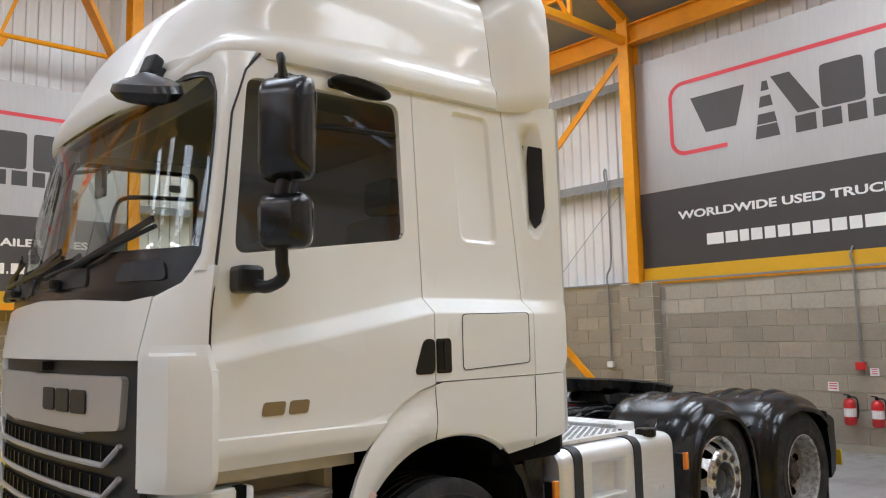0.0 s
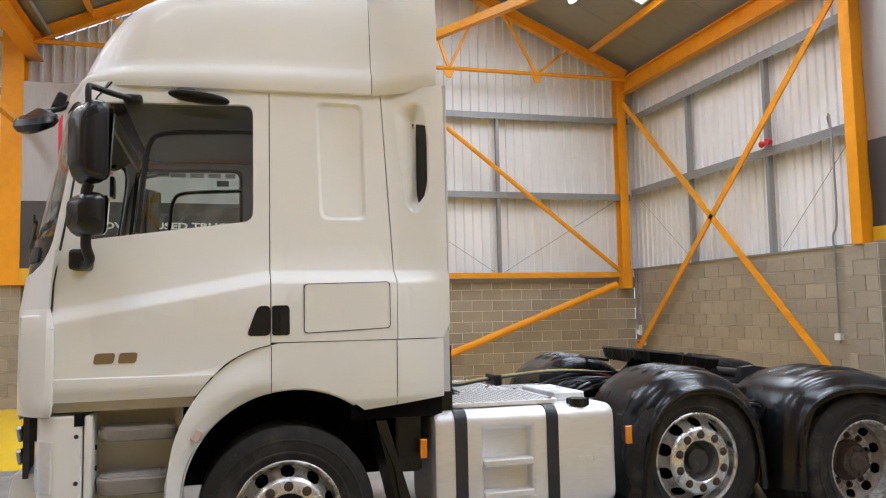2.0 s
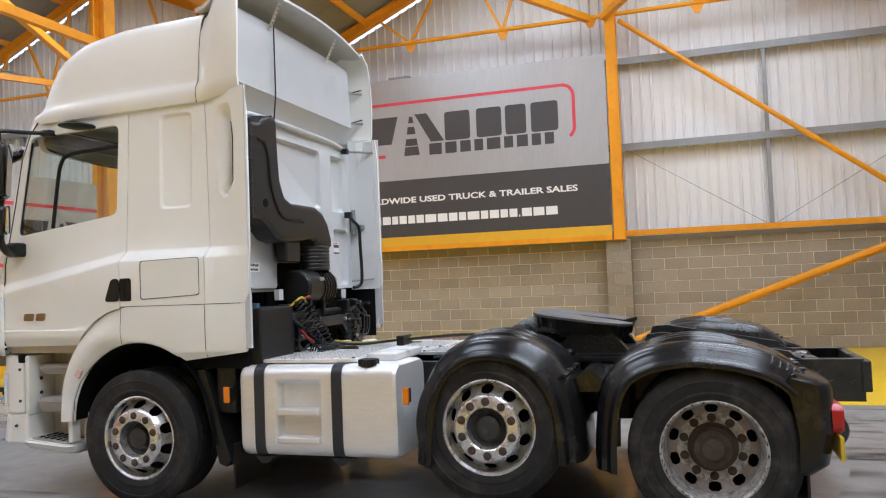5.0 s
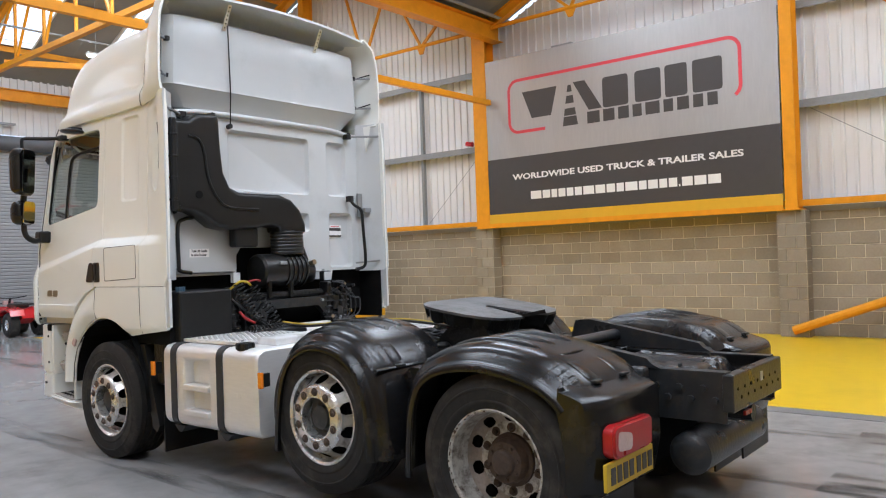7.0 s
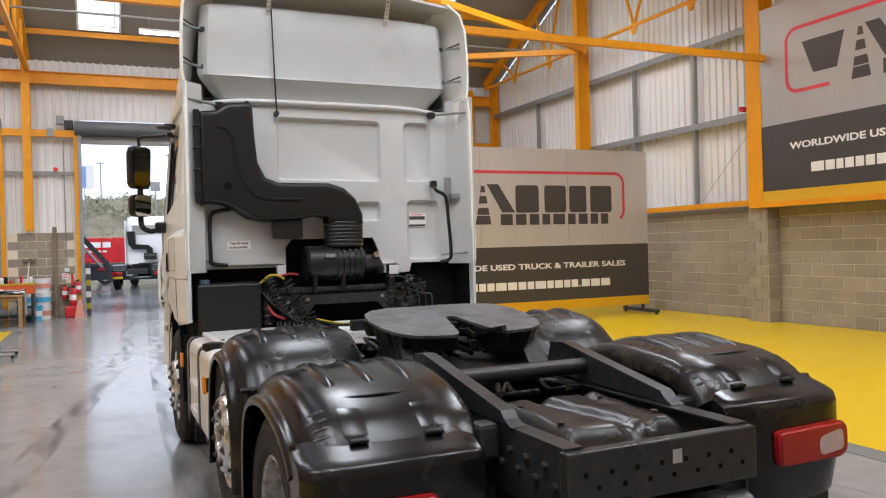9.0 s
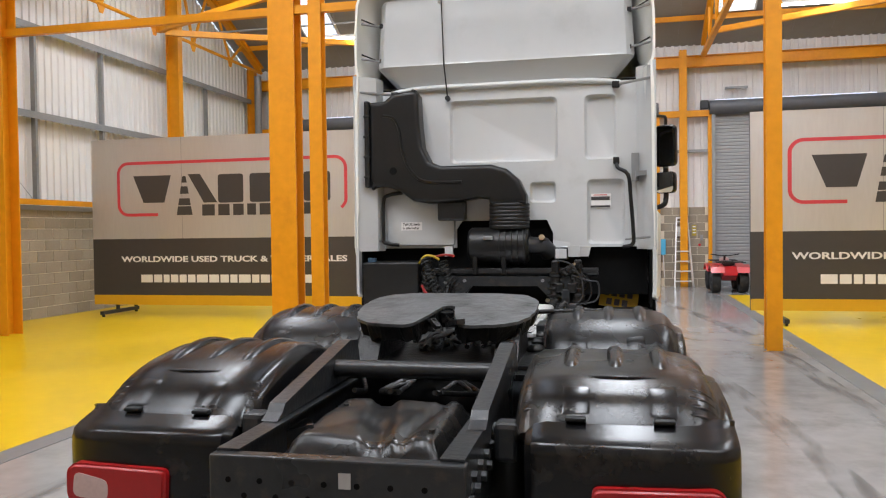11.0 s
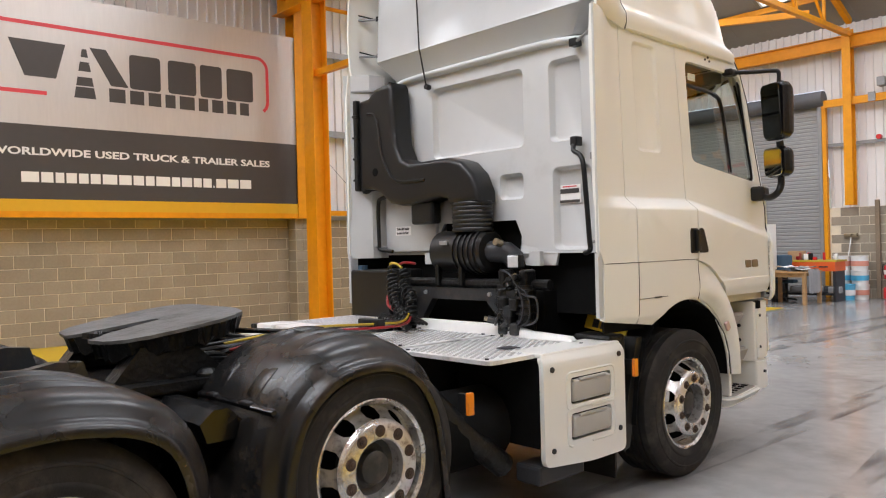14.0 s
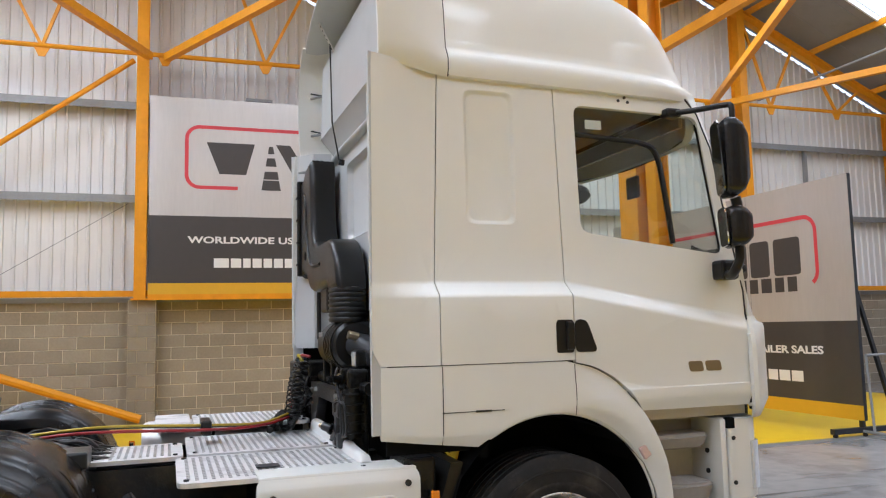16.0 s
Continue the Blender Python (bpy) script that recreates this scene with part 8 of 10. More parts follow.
for s in (-1, 1):
    g, cv = mudguard(s, MID, "mudguard", "gloss black moulded mudguard over the mid wheel" if s < 0 else "dusty black moulded mudguard over the mid wheel")
    flutes(s, g, cv, 19, 31)
    for x in (0.70, 1.0):
        clip(s, g, cv, x, 34, 39)
        clip(s, g, cv, x, 11, 16)
    part("mudguard_joint", box(bmesh.new(), min(s * 0.56, s * 1.215), max(s * 0.56, s * 1.215), -0.016, 0.010, -0.012, 0.012, 0.005, m=pose(0, -3.088, 0.925, 24, 0, 0)), 'fender', g, smooth=40)
    dx, dy = (0.0, 0.0) if s < 0 else (0.025, -0.07)
    dz = 0.0 if s < 0 else 0.042
    g, cv = mudguard(s, [(y + dy, z + dz * smooth01((-3.9 - y) / 0.5)) for y, z in REA], "mudguard", "gloss black moulded mudguard over the drive wheel" if s < 0 else "dusty black moulded mudguard over the drive wheel", dx)
    flutes(s, g, cv, 20, 33, dx)
    for x in (0.72, 1.02):
        clip(s, g, cv, x + dx, 38, 46)
    # edge of the crown's flat top and the short ribs over its shoulders
    y, z = cv[36]
    part("crown_edge", tube(bmesh.new(), curve([(s * (x + dx), y + e, z + 0.004 - 0.4 * e) for x, e in ((0.60, 0.10), (0.66, 0.03), (0.80, -0.005), (0.95, -0.005), (1.06, 0.03), (1.12, 0.10))], 4), 0.008, 8), 'fender', g, smooth=60)
    for i in (38, 40, 42, 44):
        y, z = cv[i]
        t = Vector((cv[i + 1][0] - cv[i - 1][0], cv[i + 1][1] - cv[i - 1][1])).normalized()
        nrm = Vector((-t.y, t.x)) if t.x > 0 else Vector((t.y, -t.x))
        for rib in (((1.09, -0.016), (1.13, -0.016), (1.164, -0.032), (1.187, -0.054), (1.201, -0.082)), ((0.60, -0.014), (0.56, -0.012), (0.537, -0.024), (0.519, -0.056))):
            part("shoulder_rib", tube(bmesh.new(), curve([(s * (x + dx), y + nrm.x * h, z + nrm.y * h) for x, h in rib], 3), 0.0145, 8), 'fender', g, smooth=60)
    # bridge between the two guards
    part("mudguard_bridge", prism(bmesh.new(), [(-3.12, 0.88), (-3.18, 0.93), (-3.24, 0.93), (-3.30, 0.88), (-3.27, 0.80), (-3.15, 0.80)], s * 0.52, s * 1.0, 'x'), 'fender', g)
    # rear end piece with lamp
    ep = roundpoly([(-4.38, 0.95), (-4.455, 0.925), (-4.535, 0.900), (-4.572, 0.882), (-4.586, 0.85), (-4.588, 0.60), (-4.55, 0.42), (-4.46, 0.36), (-4.40, 0.40), (-4.41, 0.6), (-4.37, 0.84)], 0.010, 3)
    rows = []
    for x, oy, k in ((0.55, 0.05, 0.9), (0.575, 0.015, 0.98), (0.62, 0.0, 1.0), (1.08, 0.0, 1.0), (1.15, 0.010, 0.985), (1.20, 0.028, 0.965), (1.238, 0.055, 0.94), (1.258, 0.09, 0.90)):
        rows.append([(s * (x + dx), y + oy * (1 if y < -4.42 else 0.3) + dy, 0.62 + (z - 0.62) * (k + (1 - k) * 0.6 * (z > 0.62)) + dz) for y, z in ep])
    bm = bmesh.new()
    loft(bm, rows, close_u=True, cap=True)
    bmesh.ops.recalc_face_normals(bm, faces=bm.faces)
    rp = part("rear_bumper_section", bm, 'fender', truck, smooth=28)
    lz = roundpoly([(0.785, 0.60), (0.775, 0.755), (1.17, 0.765), (1.205, 0.735), (1.205, 0.63), (1.17, 0.60)], 0.03, 4)
    lz = [(s * (x + dx), z + dz) for x, z in lz]
    bm = prism(bmesh.new(), lz, -4.56 + dy, -4.622 + dy, 'y')
    bmesh.ops.bevel(bm, geom=[e for e in bm.edges if e.verts[0].co.y < -4.60 + dy and e.verts[1].co.y < -4.60 + dy], offset=0.012, segments=3, affect='EDGES')
    lamp = part("tail_lamp", bm, 'redlens', rp, "red tail lamp with pale reverse segment", smooth=40)
    part("reverse_lens", prism(bmesh.new(), roundpoly([(s * (x + dx), z + dz) for x, z in ((1.02, 0.625), (1.015, 0.705), (1.16, 0.735), (1.17, 0.64))], 0.03, 4), -4.61 + dy, -4.6245 + dy, 'y'), 'clearlens', lamp)
    part("mud_flap", B(min(s * 0.62, s * 1.2), max(s * 0.62, s * 1.2), -4.43, -4.415, 0.10, 0.45), 'black', truck)
    part("mud_flap", B(min(s * 0.70, s * 1.18), max(s * 0.70, s * 1.18), -0.76, -0.745, 0.14, 0.45), 'black', truck)
np = part("number_plate", B(-1.26, -0.75, -4.605, -4.585, 0.465, 0.595, 0.003), 'yplate', truck, "yellow plate with plain dark bars")
for k in range(7):
    part("plate_bar", B(-1.22 + 0.065 * k + (0.015 if k > 3 else 0), -1.175 + 0.065 * k + (0.015 if k > 3 else 0), -4.609, -4.604, 0.49, 0.57), 'bdark', np)

# ---- chassis
for s in (-1, 1):
    rail = bmesh.new()
    prism(rail, [(s * x, z) for x, z in ((0.42, 0.66), (0.42, 0.93), (0.34, 0.93), (0.34, 0.922), (0.411, 0.922), (0.411, 0.668), (0.34, 0.668), (0.34, 0.66))], -4.88, 1.0, 'y')
    rl = part("chassis_rail", rail, 'frame', truck)
    arm = [(-3.50, 0.95), (-3.55, 1.11), (-3.66, 1.12), (-4.44, 0.985), (-4.47, 0.955), (-4.52, 0.932)]
    part("guide_ramp", prism(bmesh.new(), arm, s * 0.365, s * 0.43, 'x'), 'frame', truck)
    for k in range(9):
        part("chassis_bolt", tube(bmesh.new(), [(s * 0.418, -4.30 - 0.065 * k, 0.78 + 0.06 * (k % 2)), (s * 0.440, -4.30 - 0.065 * k, 0.78 + 0.06 * (k % 2))], 0.02, 6), 'frame', rl)
    part("lamp_arm", tube(bmesh.new(), [(s * 0.44, -4.40, 0.90), (s * 0.62, -4.42, 0.88), (s * 0.72, -4.48, 0.84)], 0.035, 8), 'frame', truck, smooth=60)
    part("lamp_bracket", B(min(s * 0.45, s * 0.54), max(s * 0.45, s * 0.54), -4.47, -4.37, 0.80, 0.945, 0.02), 'frame', truck)
    part("spring_hanger", B(min(s * 0.44, s * 0.56), max(s * 0.44, s * 0.56), -3.45, -3.2, 0.55, 0.92, 0.03), 'grease_shade', truck)
    part("air_spring", tube(bmesh.new(), [(s * 0.48, -4.22, 0.5), (s * 0.48, -4.22, 0.85)], 0.13, 16), 'black', truck, smooth=40)
    part("subframe_plate", B(min(s * 0.30, s * 0.52), max(s * 0.30, s * 0.52), -3.62, -2.7, 0.935, 0.965), 'grease_shade', truck)
end = part("tail_crossmember", B(-0.43, 0.43, -4.92, -4.86, 0.72, 0.92, 0.008), 'frame', truck, "dark grey drilled steel tail crossmember")
for k in range(14):
    x = -0.36 + 0.055 * k
    part("crossmember_hole", tube(bmesh.new(), [(x, -4.915, 0.84 - 0.05 * (k % 2)), (x, -4.9225, 0.84 - 0.05 * (k % 2))], 0.010, 8), 'dark', end)
part("data_plate", B(0.02, 0.06, -4.924, -4.919, 0.83, 0.88), 'silver', end)
part("cross_tube_rear", tube(bmesh.new(), [(-0.40, -3.86, 1.02), (0.40, -3.86, 1.02)], 0.04, 10), 'frame', truck, smooth=50)
for y in (-2.3, -1.4, -0.4, 0.6):
    part("crossmember", B(-0.40, 0.40, y - 0.06, y + 0.06, 0.70, 0.90), 'frame', truck)
bm = bmesh.new()
rows = []
for j in range(31):
    v = j / 30
    row = []
    for i in range(31):
        u = i / 30
        e = min(u, 1 - u, v * 1.1, (1 - v) * 1.1)
        h = 0.105 * smooth01(e / 0.14)
        valley = abs(u - (0.36 + 0.24 * v))
        h -= 0.030 * (1 - smooth01((valley - 0.035) / 0.07)) * smooth01(e / 0.12)
        h -= 0.018 * (1 - smooth01((abs(u - 0.80 + 0.1 * v) - 0.012) / 0.04)) * smooth01(e / 0.2)
        h += 0.010 * noise.noise(Vector((u * 5, v * 5, 2.0)))
        row.append((-0.31 + 0.64 * u, -4.02 - 0.70 * v, 0.835 + h - 0.02 * v))
    rows.append(row)
loft(bm, rows)
bmesh.ops.solidify(bm, geom=bm.faces[:], thickness=0.012)
tub = part("rear_cover", bm, 'fender_dusty', truck, "moulded black plastic cover between the rails", smooth=50)
for x, y in ((-0.2, -4.2), (0.22, -4.2), (-0.22, -4.55), (0.24, -4.55)):
    part("cover_bolt", tube(bmesh.new(), [(x, y, 0.90), (x, y, 0.936)], 0.013, 8), 'frame', tub)
# added black sheet: hides the lit floor, stands in for shade under the tail
part("underrun_panel", B(-0.62, 0.62, -4.32, -4.28, 0.30, 0.78), 'dark', truck)
random.seed(15)
for k in range(9):
    a = Vector((random.uniform(-0.10, 0.10), random.uniform(-3.36, -3.06), 1.15 + random.uniform(0.0, 0.03)))
    d = Vector((random.uniform(-0.07, 0.07), random.uniform(-0.09, 0.09), random.uniform(-0.02, 0.02)))
    part("jaw_linkage", beam(bmesh.new(), a - d, a + d, random.uniform(0.02, 0.045), random.uniform(0.015, 0.03)), 'grease_shade', truck)
part("prop_shaft", tube(bmesh.new(), [(0, -0.8, 0.62), (0, -3.7, 0.55)], 0.06, 10), 'grease_shade', truck, smooth=50)
part("underside_tray", B(-0.40, 0.40, -4.0, -1.0, 0.60, 0.68), 'dark', truck)
part("air_tank", tube(bmesh.new(), [(-0.43, -4.66, 0.47), (-0.42, -4.66, 0.47), (-0.39, -4.66, 0.47), (0.60, -4.66, 0.47), (0.63, -4.66, 0.47), (0.64, -4.66, 0.47)], [0.05, 0.09, 0.118, 0.118, 0.09, 0.05], 24), 'frame', truck, "grey cylindrical air reservoir", smooth=40)
val = part("mud_flap", B(0.66, 1.20, -4.60, -4.585, 0.20, 0.56, 0.004), 'black', truck, "black rear mud flap with a pale plain mark")
part("printed_shape", prism(bmesh.new(), roundpoly([(0.76, 0.36), (1.05, 0.36), (1.07, 0.46), (0.78, 0.46)], 0.02), -4.602, -4.5985, 'y'), 'grey', val)
part("printed_bar", B(0.74, 1.07, -4.602, -4.5985, 0.31, 0.335), 'grey', val)
part("tow_pin", tube(bmesh.new(), [(-0.05, -4.9, 0.66), (-0.05, -4.7, 0.66)], 0.05, 10), 'grease_shade', truck)
part("red_reflector", B(-0.18, -0.08, -4.90, -4.885, 0.665, 0.69), 'redlens', truck)

# ---- fifth wheel
FW = Matrix.Translation((0.0, -3.08, 1.214)) @ Matrix.Rotation(radians(8.2), 4, 'X') @ Matrix.Diagonal((1, 0.80, 1, 1))


def ragged(loop, step, amount, seed):
    """The outline resampled at even steps and made uneven."""
    out = []
    n = len(loop)
    for k in range(n):
        a, b = Vector(loop[k]), Vector(loop[(k + 1) % n])
        m = max(1, int((b - a).length / step))
        for q in range(m):
            p = a.lerp(b, q / m)
            f = amount * (noise.noise(Vector((p.x * 16, p.y * 16, seed))) + 0.6 * noise.noise(Vector((p.x * 45, p.y * 45, seed))))
            d = Vector((p.x, p.y)).normalized() if p.length > 0.02 else Vector((0, 0))
            out.append((p.x + d.x * f, p.y + d.y * f))
    return out

half_plate = [(0.26, 0.44), (0.40, 0.39), (0.475, 0.24), (0.49, 0.04), (0.475, -0.16), (0.43, -0.33), (0.34, -0.43), (0.16, -0.46), (0.115, -0.42), (0.07, -0.20), (0.03, 0.05)]
outl = half_plate + [(-x, y) for x, y in half_plate[::-1]]
bm = bmesh.new()
prism(bm, ragged(roundpoly(outl, 0.05, 3), 0.02, 0.010, 3), -0.004, 0.012, 'z')
bmesh.ops.transform(bm, matrix=FW, verts=bm.verts)
fw = part("fifth_wheel", bm, 'plate5', truck, "greasy steel fifth-wheel coupling plate tilted back", smooth=30)
bm = bmesh.new()
prism(bm, ragged(roundpoly([(x * 0.985, y * 0.985) for x, y in outl], 0.05, 3), 0.02, 0.026, 8), -0.08, -0.002, 'z')
bmesh.ops.transform(bm, matrix=FW, verts=bm.verts)
for v in bm.verts:
    low = (FW.inverted() @ v.co).z < -0.04
    v.co += Vector((noise.noise(v.co * 9), noise.noise(v.co * 9 + Vector((3, 0, 0))), 0)) * 0.014
    if low:
        v.co.z += 0.030 * noise.noise(v.co * 23) + 0.018 * noise.noise(v.co * 60)
        v.co.x *= 0.95
        v.co.y += (-3.08 - v.co.y) * 0.06
part("grease_skirt", bm, 'grease_shade', fw)
for s in (-1, 1):
    part("coupling_stand", prism(bmesh.new(), [(-3.45, 0.96), (-3.30, 1.14), (-3.05, 1.14), (-2.85, 0.96)], s * 0.36 - 0.06, s * 0.36 + 0.06, 'x'), 'grease_shade', fw)
part("coupling_base", B(-0.50, 0.54, -3.50, -2.78, 0.95, 0.985), 'grease_shade', fw)
part("release_handle", tube(bmesh.new(), curve([(0.25, -2.75, 1.16), (0.55, -2.7, 1.17), (0.85, -2.66, 1.17), (0.95, -2.68, 1.16), (0.85, -2.72, 1.15), (0.6, -2.74, 1.15)], 5), 0.014, 6), 'grease_shade', fw, smooth=60)
part("lock_jaw", tube(bmesh.new(), [FW @ Vector((0, 0.02, -0.09)), FW @ Vector((0, 0.02, -0.012))], 0.05, 12), 'grease_shade', fw)
random.seed(9)
for k in range(8):
    x0 = random.uniform(-0.3, 0.3)
    part("cable", tube(bmesh.new(), curve([(x0, -2.75, 0.98), (x0 + random.uniform(-0.1, 0.1), -2.5, 1.02 + random.uniform(0, 0.06)), (x0 + random.uniform(-0.2, 0.2), -2.2, 0.98), (x0 * 0.5, -1.9, 0.93)], 4), 0.012, 6), random.choice(('black', 'grease_shade', 'hosey' if k == 3 else 'black')), truck, smooth=60)
    part("cable", tube(bmesh.new(), curve([(x0, -3.75, 0.95), (x0 + random.uniform(-0.1, 0.1), -3.9, 0.93), (x0 * 0.8, -4.05, 0.96)], 4), 0.012, 6), 'grease_shade', truck, smooth=60)
part("control_box", B(0.42, 0.66, -2.42, -2.2, 0.98, 1.06, 0.01), 'frame', truck)


# ---- mirrors
def mirror_head(s, x0, x1, y0, y1, z0, z1, name):
    bm = bmesh.new()
    pl = roundpoly([(x0, z0), (x1, z0), (x1, z1), (x0, z1)], 0.05, 5)
    rows = []
    for y, k in ((y0, 0.92), (y0 + 0.02, 1.0), ((y0 + y1) / 2, 0.98), (y1 - 0.03, 0.86), (y1, 0.6)):
        cx, cz = (x0 + x1) / 2, (z0 + z1) / 2
        rows.append([(s * (cx + (x - cx) * k), y, cz + (z - cz) * k) for x, z in pl])
    turn = Matrix.Translation((s * 1.45, 1.005, 0)) @ Matrix.Rotation(radians(34 if s < 0 else -24), 4, 'Z') @ Matrix.Translation((-s * 1.45, -1.005, 0))
    loft(bm, rows, close_u=True, cap=True)
    bm.transform(turn)
    h = part(name, bm, 'gloss', truck, smooth=45)
    bm = bmesh.new()
    prism(bm, [(s * ((x0 + x1) / 2 + (x - (x0 + x1) / 2) * 0.86), (z0 + z1) / 2 + (z - (z0 + z1) / 2) * 0.92) for x, z in pl], y0 - 0.003, y0 + 0.004, 'y')
    for v in bm.verts:
        v.co.y += -0.05 * (abs(v.co.x) - x0) - 0.12 * (v.co.z - (z0 + z1) / 2) * 0.5 - 0.012
    bm.transform(turn)
    part("mirror_glass", bm, 'mirror' if name == 'wide_mirror' else 'dimmirror', h)
    return h


for s in (-1, 1):
    dy = 0.022 if s < 0 else 0.0
    mirror_head(s, 1.345, 1.565, 0.935 + dy, 1.065 + dy, 2.27, 2.69, "main_mirror")
    mirror_head(s, 1.345, 1.555, 0.945 + dy, 1.065 + dy, 2.0, 2.22, "wide_mirror")
    part("mirror_arm", tube(bmesh.new(), curve([(s * 1.44, 1.005, 2.27), (s * 1.44, 1.015, 2.24), (s * 1.44, 1.02, 2.2)], 3), 0.028, 8), 'black', truck, smooth=60)
    part("mirror_arm", tube(bmesh.new(), curve([(s * 1.44, 1.015, 2.03), (s * 1.44, 1.015, 1.95), (s * 1.42, 1.0, 1.89), (s * 1.34, 1.03, 1.86), (s * 1.25, 1.06, 1.89)], 5), 0.026, 8), 'black', truck, smooth=60)
    part("mirror_mount", B(min(s * 1.20, s * 1.31), max(s * 1.20, s * 1.31), 1.01, 1.12, 1.84, 1.95, 0.02), 'black', truck)
    part("mirror_top_arm", tube(bmesh.new(), curve([(s * 1.44, 1.015, 2.69), (s * 1.44, 1.015, 2.77), (s * 1.40, 1.0, 2.785), (s * 1.28, 0.915, 2.785), (s * 1.17, 0.83, 2.79)], 5), 0.016, 8), 'black', truck, smooth=60)
    part("mirror_top_mount", B(min(s * 1.12, s * 1.20), max(s * 1.12, s * 1.20), 0.78, 0.88, 2.765, 2.815, 0.015), 'black', truck)
# kerb mirror over the near side window and the front mirror
def squared(a, e):
    return math.copysign(abs(math.cos(a)) ** e, math.cos(a)), math.copysign(abs(math.sin(a)) ** e, math.sin(a))


ring16 = [2 * math.pi * (q + 0.5) / 20 for q in range(20)]
bm = bmesh.new()
rows = [[(-1.245 - 0.075 * squared(a, 0.8)[0] * k, 0.48 + yy, 2.80 + 0.021 * squared(a, 0.8)[1] * k ** 0.7 + 0.10 * 0.075 * squared(a, 0.8)[0] * k + 0.10 * yy) for a in ring16]
        for yy, k in [(0.165 * math.sin(radians(d)), math.cos(radians(d))) for d in (-84, -68, -50, -28, 0, 28, 50, 68, 84)]]
loft(bm, rows, close_u=True, cap=True)
part("kerb_mirror", bm, 'black', truck, "black kerb mirror above the side window", smooth=40)
part("kerb_mirror_mount", B(-1.25, -1.13, 0.50, 0.60, 2.805, 2.85, 0.015), 'black', truck)
bm = bmesh.new()
fore = Vector((0.80, 0.60, 0.0))
across = Vector((-0.60, 0.80, 0.0))
rows = [[Vector((-0.955, 1.36, 2.69 + zz)) + fore * (0.135 * k * squared(a, 0.7)[0]) + across * (0.085 * k * squared(a, 0.7)[1]) + Vector((0, 0, 0.018 * squared(a, 0.7)[0] - 0.03 * squared(a, 0.7)[1])) for a in ring16]
        for zz, k in ((-0.048, 0.66), (-0.04, 0.9), (-0.01, 1.1), (0.025, 1.02), (0.045, 0.72), (0.052, 0.4))]
loft(bm, rows, close_u=True, cap=True)
part("front_mirror", bm, 'gloss', truck, "black front blind-spot mirror over the windscreen", smooth=35)
part("front_mirror_arm", tube(bmesh.new(), curve([(-0.93, 1.36, 2.73), (-0.88, 1.34, 2.765), (-0.80, 1.26, 2.81), (-0.78, 1.22, 2.85)], 4), 0.017, 8), 'black', truck, smooth=60)
part("front_mirror_mount", box(bmesh.new(), -0.04, 0.04, -0.03, 0.03, -0.055, 0.055, 0.016, m=pose(-0.775, 1.275, 2.855, 22, 0, 18)), 'black', truck)
for k, (y, z) in enumerate(((0.50, 2.845), (0.54, 2.865), (0.56, 2.84))):
    part("mount_hole", tube(bmesh.new(), [(1.135, y, z), (1.147, y, z)], 0.009, 8), 'trim', truck)
part("window_sticker", B(1.115, 1.118, 0.30, 0.40, 2.68, 2.73), 'bwhite', truck)
# scrape on the off side arch
part("scrape_line", box(bmesh.new(), 1.282, 1.2855, -0.62, -0.30, 1.2105, 1.2135), 'trim', truck)
part("scrape_mark", box(bmesh.new(), 1.282, 1.2865, -0.45, -0.37, 1.207, 1.217), 'trim', truck, "short dark scrape on the panel")


# ---------------------------------------------------------------- yard outside the open doorway
gm = bmesh.new()
box(gm, -400, 400, YN + 0.31, 700, -0.22, -0.02)
box(gm, -400, XW - 0.31, -400, YN + 0.31, -0.22, -0.02)
box(gm, XE + 0.31, 400, -400, YN + 0.31, -0.22, -0.02)
box(gm, XW - 0.31, XE + 0.31, -400, YS - 0.31, -0.22, -0.02)
tagged(part("ground", gm, 'asphalt'), "wet dark asphalt yard with puddles", "ground", kind="structure")


def rough_bank():
    bm = bmesh.new()
    rows = []
    for j in range(7):
        row = []
        for i in range(81):
            x = -60 + 1.5 * i
            y = 52 + 2.2 * j
            z = [-0.05, 1.2, 2.9, 4.4, 5.6, 6.1, 6.3][j] * (1 + 0.10 * noise.noise(Vector((x * 0.13, j, 2)))) + 0.25 * noise.noise(Vector((x * 0.7, y, 0)))
            row.append((x, y + 0.5 * noise.noise(Vector((x * 0.4, j * 2.0, 7))), max(z, -0.05)))
        rows.append(row)
    loft(bm, rows)
    return bm


tagged(part("grass_bank", rough_bank(), 'bank', smooth=60), "rough brown and green grass bank behind the yard", "bank", kind="structure")
random.seed(21)
scrub = bmesh.new()
for k in range(1500):
    x, f = random.uniform(-40, 45), random.random()
    y = 53 + 11 * f
    z = interp(f * 6, [(0, 0.2), (1, 1.8), (2, 3.5), (3, 4.9), (4, 5.8), (6, 6.3)])
    big = 1.5 if noise.noise(Vector((x * 0.25, y * 0.3, 4))) > 0.1 else 0.7
    for q in range(7):
        c = Vector((x + random.gauss(0, 0.3) * big, y + random.gauss(0, 0.2), z + abs(random.gauss(0, 0.22)) * big))
        a, b, w = random.uniform(0, 6.28), random.uniform(-0.9, 0.9), random.uniform(0.08, 0.2) * big
        u = Vector((math.cos(a), math.sin(a) * 0.6, math.sin(b))) * w
        v = Vector((-math.sin(a) * math.sin(b), 0.2, math.cos(b))) * w * random.uniform(0.5, 0.9)
        scrub.faces.new([scrub.verts.new(c + d) for d in (-u, v * 0.8 - u * 0.2, u, -v)])
tagged(part("bank_scrub", scrub, 'leaf'), "low green and brown scrub on the bank", "bushes", kind="stuff")


